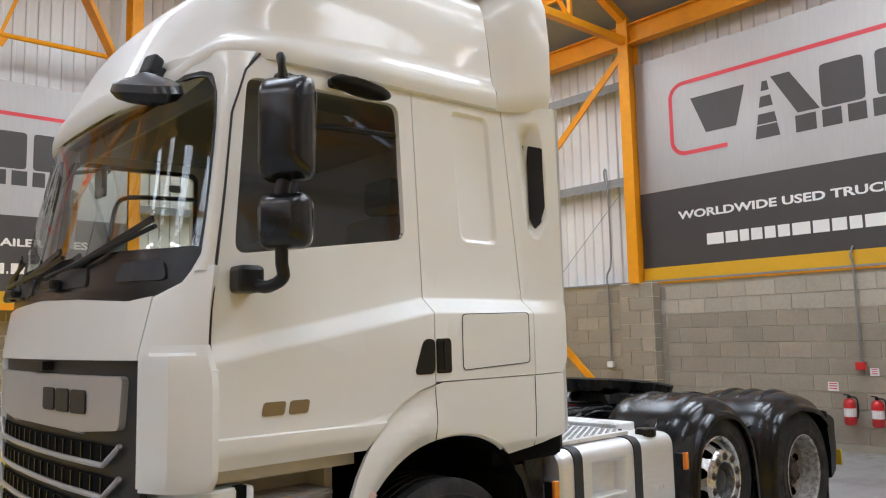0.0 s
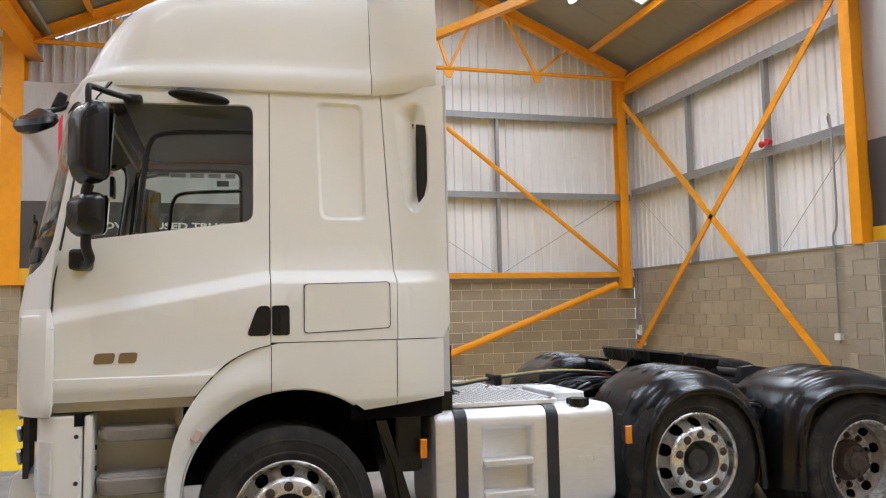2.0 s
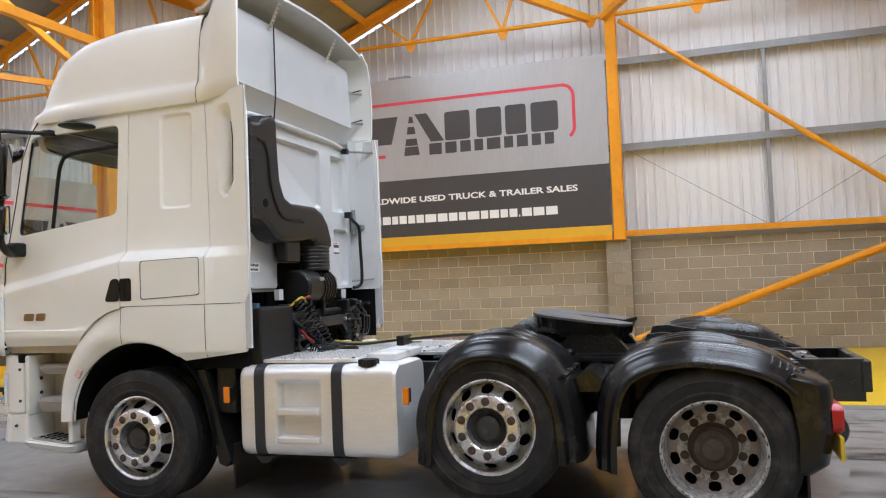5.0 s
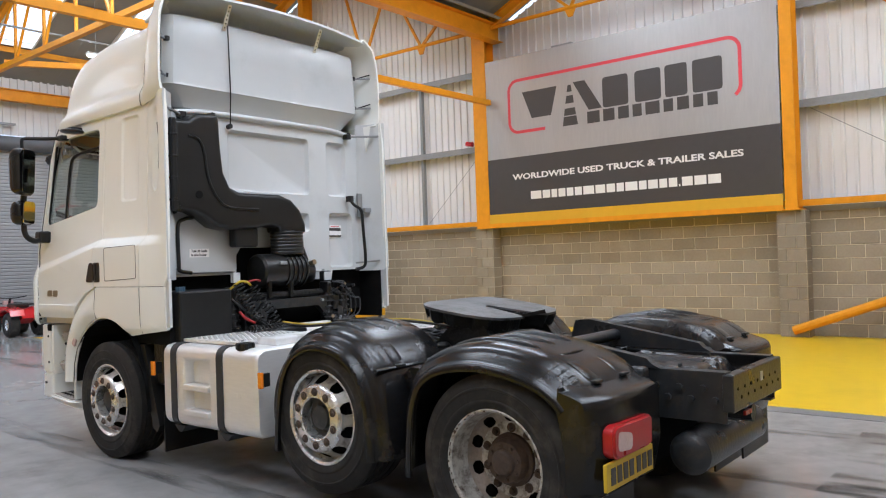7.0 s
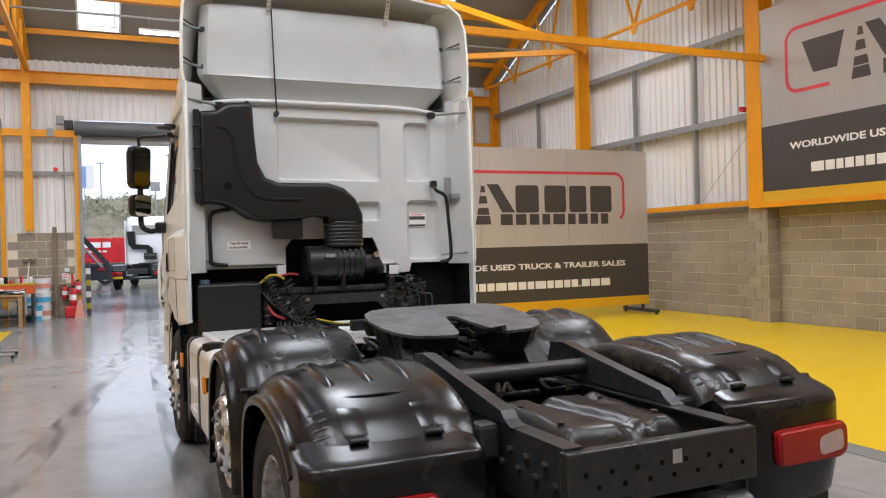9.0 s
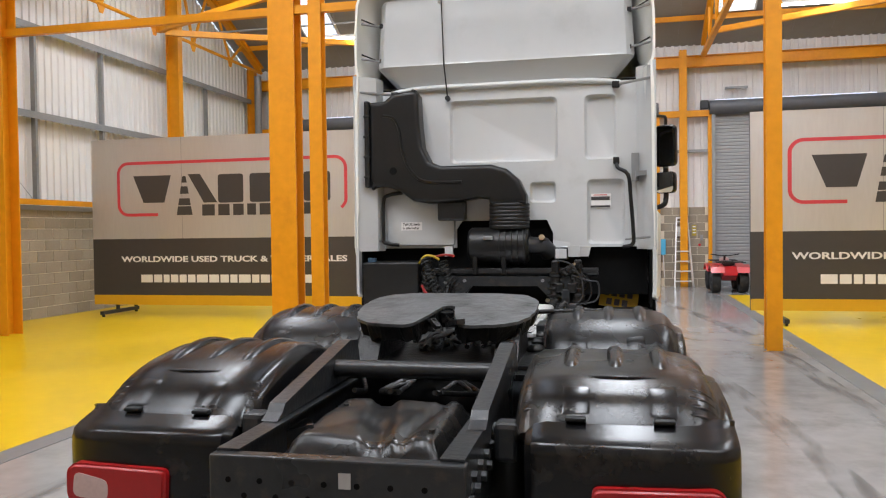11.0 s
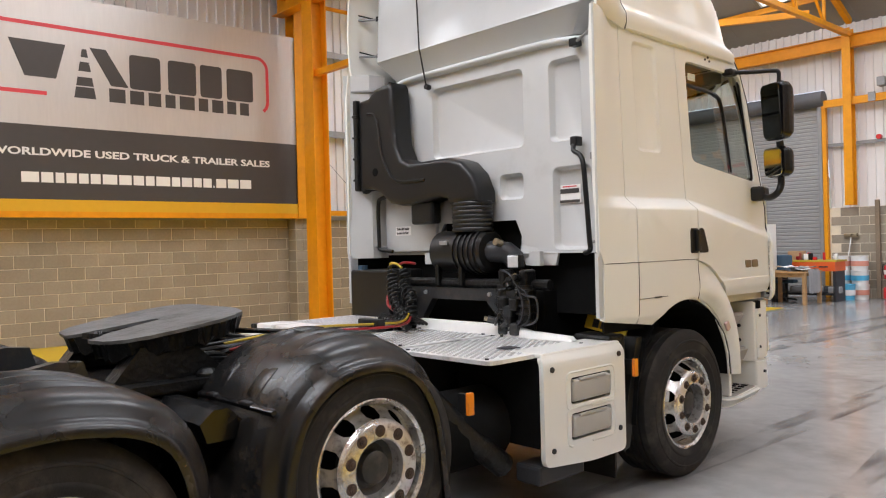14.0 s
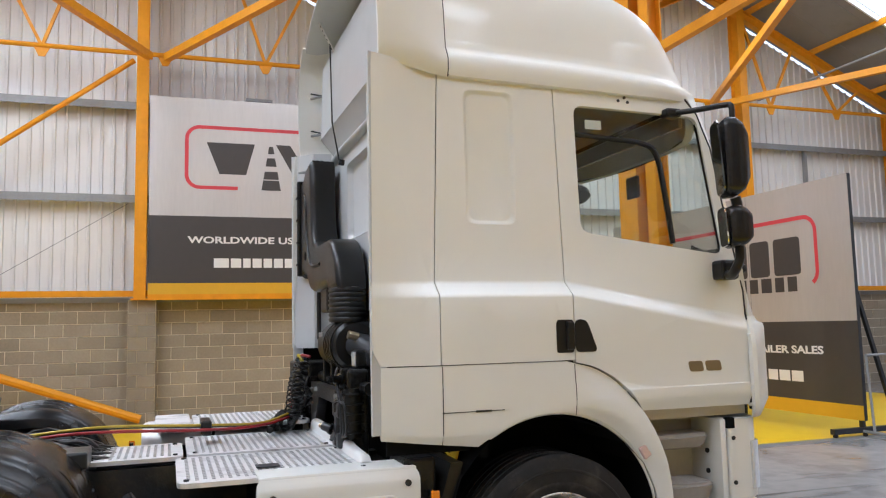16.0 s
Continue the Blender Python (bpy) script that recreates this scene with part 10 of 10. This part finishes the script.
carton(-6.9, -6.15, 13.6, 14.1, 1.53, 1.72, "flat open brown carton on a desk", 'card', False)
# heater and services in the corner
ht = base("wall_heater", (-9.95, YN - 0.35, 0), "white upright workshop heater with grey flue", "heater")
part("casing", B(-10.2, -9.72, YN - 0.6, YN - 0.1, 0.95, 1.92, 0.03), 'white', ht)
part("base_unit", B(-10.2, -9.72, YN - 0.6, YN - 0.1, 0.0, 0.93, 0.02), 'grey', ht)
part("flue", tube(bmesh.new(), curve([(-9.98, YN - 0.35, 1.92), (-9.98, YN - 0.35, 2.3), (-10.08, YN - 0.35, 2.6), (-10.1, YN - 0.35, 3.0), (-10.1, YN - 0.35, 6.6)], 5), 0.11, 14), 'galv', ht, smooth=40)
eb = base("junction_box", (-9.5, YN - 0.08, 1.8), "grey electrical junction box on the blocks", "box", "wall units")
part("housing", B(-9.66, -9.34, YN - 0.14, YN - 0.0, 1.8, 2.08, 0.015), 'grey', eb)
gp = base("gas_pipe", (-9.8, YN - 0.1, 2.3), "orange painted gas pipe along the wall", "pipe")
part("pipe", tube(bmesh.new(), curve([(-10.3, YN - 0.12, 2.3), (-9.5, YN - 0.12, 2.31), (-9.35, YN - 0.12, 2.36), (-9.33, YN - 0.12, 2.6)], 4), 0.04, 10), 'orange', gp, smooth=60)


# tubs by the wall
def tub_stack(x, y, r, h, mts, label):
    t = base("stacked_tub", (x, y, 0), label, "tub", "tubs by the wall")
    z = 0.0
    for k, mt in enumerate(mts):
        bm = bmesh.new()
        rows = [[(x + rr * math.cos(a), y + rr * math.sin(a), zz) for a in [2 * math.pi * q / 20 for q in range(20)]] for rr, zz in ((r * 0.88, z), (r, z + h * 0.93), (r * 1.05, z + h * 0.94), (r * 1.05, z + h))]
        loft(bm, rows, close_u=True, cap=True)
        b = part("tub", bm, mt, t, smooth=40)
        part("tub_label", tube(bmesh.new(), [(x, y, z + h * 0.3), (x, y, z + h * 0.65)], r * 0.985, 20, caps=False), 'bwhite' if mt != 'white' else ('cyan' if k % 2 else 'cone'), b, smooth=60)
        z += h


tub_stack(-3.68, 15.5, 0.20, 0.35, ('cyan', 'white', 'white'), "white and blue plastic tubs stacked by the wall")
tub_stack(-3.27, 15.5, 0.20, 0.35, ('white', 'white', 'white'), "white plastic tubs with blue labels, stacked")
tub_stack(-3.45, 15.15, 0.19, 0.38, ('cyan',), "light blue plastic tub on the floor")


def extinguisher(x, y, z, r=0.075, h=0.36, label="red fire extinguisher hung on the block wall", face=1):
    e = base("fire_extinguisher", (x, y, z), label, "extinguisher", "fire extinguishers")
    bm = bmesh.new()
    rows = [[(x + rr * math.cos(a), y + rr * math.sin(a), zz) for a in [2 * math.pi * q / 18 for q in range(18)]] for rr, zz in ((r * 0.8, z), (r, z + 0.02), (r, z + h * 0.78), (r * 0.75, z + h * 0.9), (r * 0.3, z + h * 0.95))]
    loft(bm, rows, close_u=True, cap=True)
    part("cylinder", bm, 'red', e, smooth=45)
    part("label_panel", tube(bmesh.new(), [(x, y, z + h * 0.3), (x, y, z + h * 0.6)], r * 1.01, 18, caps=False), 'bwhite', e, smooth=60)
    part("valve", B(x - 0.02, x + 0.02, y - 0.02, y + 0.02, z + h * 0.93, z + h * 1.05, 0.005), 'black', e)
    part("lever", beam(bmesh.new(), (x, y, z + h * 1.06), (x + 0.02, y + face * 0.12, z + h * 1.1), 0.02, 0.012), 'black', e)
    part("hose", tube(bmesh.new(), curve([(x - 0.02, y, z + h), (x - r * 1.2, y, z + h * 0.95), (x - r * 1.35, y, z + h * 0.6), (x - r * 1.2, y, z + h * 0.25)], 4), 0.011, 6), 'black', e, smooth=60)
    part("wall_bracket", B(x - 0.05, x + 0.05, min(y - face * r, y - face * (r + 0.05)), max(y - face * r, y - face * (r + 0.05)), z + h * 0.5, z + h * 0.62), 'galv', e)


def notice(x0, x1, y, z0, z1, mt, label, face, bars=3):
    n2 = base("safety_notice", ((x0 + x1) / 2, y, z0), label, "sign", "safety notices")
    part("panel", B(x0, x1, y - 0.004, y + 0.004, z0, z1), mt, n2)
    for k in range(bars):
        zz = z1 - (z1 - z0) * (k + 0.8) / (bars + 0.6)
        ya, yb = sorted((y + face * 0.004, y + face * 0.006))
        part("print_bar", B(x0 + 0.02, x1 - 0.02, ya, yb, zz, zz + (z1 - z0) * 0.12), 'bwhite' if mt != 'bwhite' else 'bred', n2)


# south wall
extinguisher(0.15, YS + 0.13, 0.37, label="red foam fire extinguisher hung on the south wall")
extinguisher(-0.19, YS + 0.13, 0.36, label="red fire extinguisher beside a conduit drop")
notice(0.32, 0.46, YS + 0.006, 0.79, 0.91, 'bwhite', "red and white extinguisher notice", 1)
notice(-0.20, -0.09, YS + 0.006, 1.0, 1.10, 'bwhite', "small white and red fire notice", 1)


def conduit(pts, label, end=True, box_mt='white'):
    c = base("conduit", pts[-1], label, "conduit", "conduit drops")
    part("pipe", tube(bmesh.new(), curve(pts, 4) if len(pts) > 2 else pts, 0.016, 8), 'galv', c, smooth=60)
    if end:
        x, y, z = pts[-1]
        bx = part("socket_box", B(x - 0.06, x + 0.06, y - 0.04, y + 0.04, z - 0.1, z, 0.008), box_mt, c)
    return c


conduit([(3.98, YS - 0.02, 4.20), (3.95, YS + 0.06, 4.38), (3.88, YS + 0.08, 4.30), (3.88, YS + 0.06, 2.9), (3.98, YS + 0.06, 2.6), (3.98, YS + 0.05, 2.3), (3.98, YS + 0.05, 1.15)], "grey steel conduit drop with white socket")
conduit([(-0.02, YS + 0.05, 2.72), (0.02, YS + 0.06, 2.58), (0.0, YS + 0.05, 2.4), (0.0, YS + 0.05, 1.18)], "grey conduit drop to a red isolator", True, 'red')
conduit([(9.92, YS + 0.05, 2.4), (9.92, YS + 0.05, 1.1)], "grey conduit in the block corner")
conduit([(9.72, YS + 0.05, 2.4), (9.72, YS + 0.05, 0.86)], "grey conduit with socket in the corner")
bx = base("fuse_switch", (9.82, YS + 0.06, 0.95), "white wall switch with red isolators below", "switch")
part("housing", B(9.78, 9.88, YS, YS + 0.07, 0.98, 1.2, 0.01), 'white', bx)
for x in (9.76, 9.88):
    part("isolator", tube(bmesh.new(), [(x, YS + 0.0, 0.85), (x, YS + 0.09, 0.83)], 0.035, 10), 'red', bx)
al = base("alarm_sounder", (5.35, YS + 0.06, 4.26), "red fire alarm sounder on the sheeting rail", "alarm", "alarm sounders")
part("body", tube(bmesh.new(), [(5.30, YS + 0.02, 4.32), (5.30, YS + 0.10, 4.32)], 0.055, 14), 'red', al, smooth=40)
part("horn", tube(bmesh.new(), [(5.34, YS + 0.08, 4.30), (5.46, YS + 0.08, 4.30)], [0.03, 0.06], 12), 'red', al, smooth=40)
al = base("alarm_sounder", (XE, 4.6, 4.2), "red fire alarm sounder beside the column", "alarm", "alarm sounders")
part("body", tube(bmesh.new(), [(XE - 0.12, 4.75, 4.22), (XE - 0.0, 4.75, 4.22)], 0.055, 14), 'red', al, smooth=40)
part("horn", tube(bmesh.new(), [(XE - 0.08, 4.62, 4.20), (XE - 0.08, 4.76, 4.20)], [0.06, 0.03], 12), 'red', al, smooth=40)
# thin tie rods across the sheeting bays
for nm, a, b in (("tie_rod", (3.75, YS - 0.12, 4.0), (5.3, YS - 0.12, 2.55)), ("tie_rod", (9.9, YS - 0.12, 4.0), (8.0, YS - 0.12, 2.55)), ("tie_rod", (XE + 0.1, -2.7, 4.0), (XE + 0.1, -5.2, 2.4)), ("tie_rod", (XE + 0.1, -5.4, 2.4), (XE + 0.1, -8.1, 4.0)),
                 ("tie_rod", (XE + 0.1, 4.5, 4.0), (XE + 0.1, 6.2, 2.4)), ("tie_rod", (XW - 0.1, -2.7, 4.0), (XW - 0.1, -5.2, 2.4)), ("tie_rod", (XW - 0.1, -5.4, 2.4), (XW - 0.1, -8.1, 4.0)), ("tie_rod", (XW - 0.1, 4.5, 4.0), (XW - 0.1, 6.2, 2.4))):
    tagged(part(nm, tube(bmesh.new(), [a, b], 0.006, 5), 'galv'), "thin steel tie rod across a wall bay", "tie rod", kind="structure")
for nm, bb in (("wall_vent", (XE - 0.02, XE + 0.16, 1.95, 2.45, 6.02, 6.08)), ("wall_vent", (XW - 0.16, XW + 0.02, -0.6, -0.1, 6.05, 6.11)), ("wall_vent", (3.9, 4.5, YN + 0.0, YN + 0.14, 5.55, 5.6))):
    v = base(nm, (bb[0], bb[2], bb[4]), "small grey bracket on the cladding", "bracket", "wall brackets")
    part("bar", B(*bb), 'galv', v)

# north wall, between the doors
extinguisher(-2.76, YN - 0.12, 0.48, label="red fire extinguisher on the panel by the doorway", face=-1)
extinguisher(-2.56, YN - 0.3, 0.30, 0.085, 0.5, label="red trolley extinguisher on its stand", face=-1)
extinguisher(-2.43, YN - 0.16, 0.62, 0.07, 0.34, label="red fire extinguisher under a white notice", face=-1)
st = base("extinguisher_stand", (-2.57, YN - 0.32, 0), "red moulded double extinguisher stand", "stand")
part("tray", B(-2.76, -2.38, YN - 0.44, YN - 0.2, 0.0, 0.3, 0.04), 'red', st)
part("back_post", B(-2.60, -2.54, YN - 0.2, YN - 0.16, 0.3, 1.15, 0.01), 'red', st)
cn = base("floor_cone", (-2.40, YN - 0.5, 0), "faded salmon folding floor cone", "cone")
bm = bmesh.new()
loft(bm, [[(-2.40 + q * w, YN - 0.5 + p * w, z) for q, p in ((-1, -0.6), (1, -0.6), (1, 0.6), (-1, 0.6))] for w, z in ((0.13, 0.0), (0.12, 0.02), (0.05, 0.42), (0.035, 0.46))], close_u=True, cap=True)
part("body", bm, 'cone', cn)
notice(-2.41, -2.26, YN - 0.005, 1.44, 1.74, 'hosey', "yellow printed wall notice", -1)
notice(-2.82, -2.68, YN - 0.005, 1.0, 1.16, 'bwhite', "white printed extinguisher notice", -1)
notice(-2.50, -2.36, YN - 0.005, 1.0, 1.16, 'bwhite', "white printed extinguisher notice", -1)
for x in (-2.70, -2.41):
    conduit([(x, YN - 0.03, 4.7), (x, YN - 0.03, 1.3)], "grey conduit drop on the wall panel")
tp = base("timber_post", (-2.97, YN - 0.03, 0), "rough brown timber post against the wall", "post")
part("post_body", B(-3.02, -2.92, YN - 0.09, YN - 0.01, 0, 2.4, 0.006), 'oldwood', tp)
br = base("broom", (-3.6, YN - 0.2, 0), "broom leaning head-up against the block wall", "broom")
part("handle", tube(bmesh.new(), [(-3.72, YN - 0.35, 0.0), (-3.58, YN - 0.08, 1.5)], 0.014, 8), 'white', br)
part("head", B(-3.74, -3.42, YN - 0.12, YN - 0.03, 1.5, 1.6, 0.02), 'tan', br)
cc = base("camera_bracket", (-2.75, YN - 0.2, 5.05), "small grey motor unit beside the shutter roll", "motor", "wall units")
part("housing", B(-2.85, -2.66, YN - 0.3, YN - 0.05, 5.1, 5.32, 0.02), 'grey', cc)
part("arm", B(-2.66, -2.45, YN - 0.2, YN - 0.12, 5.14, 5.2), 'trim', cc)
ib = base("isolator_box", (-3.0, YN - 0.17, 4.8), "pale grey isolator box on the orange rail", "box", "wall units")
part("housing", B(-3.08, -2.92, YN - 0.2, YN - 0.14, 4.78, 5.0, 0.01), 'grey', ib)
al = base("alarm_sounder", (-2.9, YN, 3.86), "red fire alarm sounder on the sheeting rail", "alarm", "alarm sounders")
part("body", tube(bmesh.new(), [(-2.9, YN + 0.02, 3.92), (-2.9, YN - 0.08, 3.92)], 0.06, 14), 'red', al, smooth=40)

# red quad by the closed door
qx, qy = 3.68, 14.2
q = base("quad_bike", (qx, qy, 0), "red quad bike with black racks parked inside", "quad bike")
for sx in (-0.38, 0.38):
    for sy in (-0.55, 0.55):
        bm = bmesh.new()
        lathe(bm, [(0.13, -0.02), (0.2, 0.0), (0.28, -0.03), (0.3, -0.08), (0.3, -0.18), (0.28, -0.23), (0.13, -0.22)], 24, pose(qx + sx * 1.2, qy + sy, 0.3, 0, 0, 0 if sx > 0 else 180))
        w = part("wheel", bm, 'tyre', q, smooth=35)
        bm = bmesh.new()
        lathe(bm, [(0.135, -0.03), (0.06, -0.06), (0.0, -0.05)], 16, pose(qx + sx * 1.2, qy + sy, 0.3, 0, 0, 0 if sx > 0 else 180))
        part("rim", bm, 'rim', w, smooth=35)
        part("fender", prism(bmesh.new(), [(qy + sy - 0.36, 0.52), (qy + sy - 0.28, 0.66), (qy + sy, 0.72), (qy + sy + 0.28, 0.66), (qy + sy + 0.36, 0.52), (qy + sy + 0.3, 0.6), (qy + sy, 0.67), (qy + sy - 0.3, 0.6)], qx + sx * 0.4, qx + sx * 1.25, 'x'), 'red', q, smooth=30)
part("body", prism(bmesh.new(), [(qy - 0.8, 0.45), (qy - 0.75, 0.68), (qy - 0.2, 0.66), (qy + 0.2, 0.72), (qy + 0.75, 0.7), (qy + 0.85, 0.5), (qy + 0.4, 0.3), (qy - 0.4, 0.3)], qx - 0.17, qx + 0.17, 'x'), 'red', q)
part("seat", B(qx - 0.16, qx + 0.16, qy - 0.45, qy + 0.15, 0.68, 0.80, 0.05), 'black', q)
for yy in (-0.65, 0.68):
    part("rack", tube(bmesh.new(), [(qx - 0.35, qy + yy - 0.2, 0.78), (qx + 0.35, qy + yy - 0.2, 0.78), (qx + 0.35, qy + yy + 0.2, 0.78), (qx - 0.35, qy + yy + 0.2, 0.78)], 0.014, 6, closed=True), 'black', q)
part("handlebar", tube(bmesh.new(), [(qx - 0.36, qy + 0.22, 0.96), (qx - 0.15, qy + 0.3, 0.92), (qx + 0.15, qy + 0.3, 0.92), (qx + 0.36, qy + 0.22, 0.96)], 0.014, 6), 'black', q)
part("steering_post", tube(bmesh.new(), [(qx, qy + 0.3, 0.92), (qx, qy + 0.42, 0.68)], 0.03, 8), 'black', q)
part("headlamp", B(qx - 0.12, qx + 0.12, qy + 0.4, qy + 0.5, 0.76, 0.86, 0.02), 'clearlens', q)

# shrink-wrapped pallets by the closed door
for x0, y0, lbl in ((4.35, 12.7, "shrink-wrapped pallet of brown cartons"),):
    pt = base("loaded_pallet", (x0 + 0.5, y0 + 0.6, 0), lbl, "pallet")
    for k in range(7):
        part("deck_board", B(x0, x0 + 1.0, y0 + 0.18 * k, y0 + 0.18 * k + 0.1, 0.11, 0.135), 'oldwood', pt)
    for xx in (x0, x0 + 0.45, x0 + 0.9):
        part("bearer", B(xx, xx + 0.1, y0, y0 + 1.18, 0.0, 0.11), 'oldwood', pt)
    for k in range(6):
        for i in range(2):
            part("carton", B(x0 + 0.02 + 0.49 * i, x0 + 0.49 + 0.49 * i, y0 + 0.02, y0 + 1.16, 0.14 + 0.33 * k, 0.46 + 0.33 * k, 0.01), 'card' if (k + i) % 3 else 'white', pt)
for x0, y0 in ((5.6, 12.9),):
    pt = base("wrapped_load", (x0 + 0.5, y0 + 0.6, 0), "pallet load wrapped in pale blue film", "pallet")
    part("bearer", B(x0, x0 + 1.0, y0, y0 + 1.2, 0, 0.13), 'oldwood', pt)
    part("load", B(x0 + 0.02, x0 + 0.98, y0 + 0.02, y0 + 1.18, 0.13, 1.95, 0.05), 'cyanfilm', pt)
# castor frame beside the board
cf = base("castor_frame", (-3.35, 7.3, 0), "thin grey steel frame on castors beside the board", "trolley")
for y in (7.05, 7.6):
    part("upright", tube(bmesh.new(), [(-3.42, y, 0.06), (-3.48, y, 1.1)], 0.018, 8), 'galv', cf)
    part("foot", tube(bmesh.new(), [(-3.62, y, 0.07), (-3.15, y, 0.07)], 0.02, 8), 'galv', cf)
    for x in (-3.58, -3.18):
        part("castor", tube(bmesh.new(), [(x, y - 0.015, 0.03), (x, y + 0.015, 0.03)], 0.03, 10), 'black', cf)
part("tie_bar", tube(bmesh.new(), [(-3.48, 7.05, 1.1), (-3.48, 7.6, 1.1)], 0.018, 8), 'galv', cf)

# between the open and the east doorway
ld = base("step_ladder", (2.72, YN - 0.3, 0), "aluminium step ladder leaning on the block wall", "ladder")
for a, b in (((2.48, YN - 0.42, 0.0), (2.56, YN - 0.06, 1.95)), ((2.98, YN - 0.42, 0.0), (2.84, YN - 0.06, 1.95))):
    part("rail", beam(bmesh.new(), a, b, 0.03, 0.06), 'alu', ld)
for k in range(7):
    f = (k + 0.6) / 7
    part("tread", B(2.48 + 0.08 * f, 2.98 - 0.14 * f, YN - 0.42 + 0.36 * f - 0.04, YN - 0.42 + 0.36 * f + 0.04, 1.95 * f - 0.015, 1.95 * f + 0.015), 'alu', ld)
part("top_plate", B(2.54, 2.86, YN - 0.12, YN - 0.02, 1.93, 1.97), 'alu', ld)
notice(2.55, 2.78, YN - 0.10, 1.42, 1.70, 'white', "white wall notice with grey print", -1)
notice(2.98, 3.10, YN - 0.005, 1.44, 1.74, 'hosey', "yellow printed wall notice", -1)
sw = base("door_switch", (3.24, YN - 0.04, 1.3), "grey door control with red stop button", "switch", "wall units")
part("housing", B(3.20, 3.28, YN - 0.06, YN, 1.30, 1.46, 0.008), 'grey', sw)
part("stop_button", tube(bmesh.new(), [(3.18, YN, 1.18), (3.18, YN - 0.06, 1.18)], 0.035, 12), 'red', sw, smooth=40)
bs = base("brush", (2.16, YN - 0.1, 0), "blue brush with pale handle hung on the wall", "brush")
part("handle", tube(bmesh.new(), [(2.22, YN - 0.06, 0.25), (2.19, YN - 0.06, 0.9)], 0.013, 8), 'white', bs)
part("head", B(2.10, 2.26, YN - 0.1, YN - 0.03, 0.9, 1.35, 0.02), 'cyan', bs)
lay_blocks()
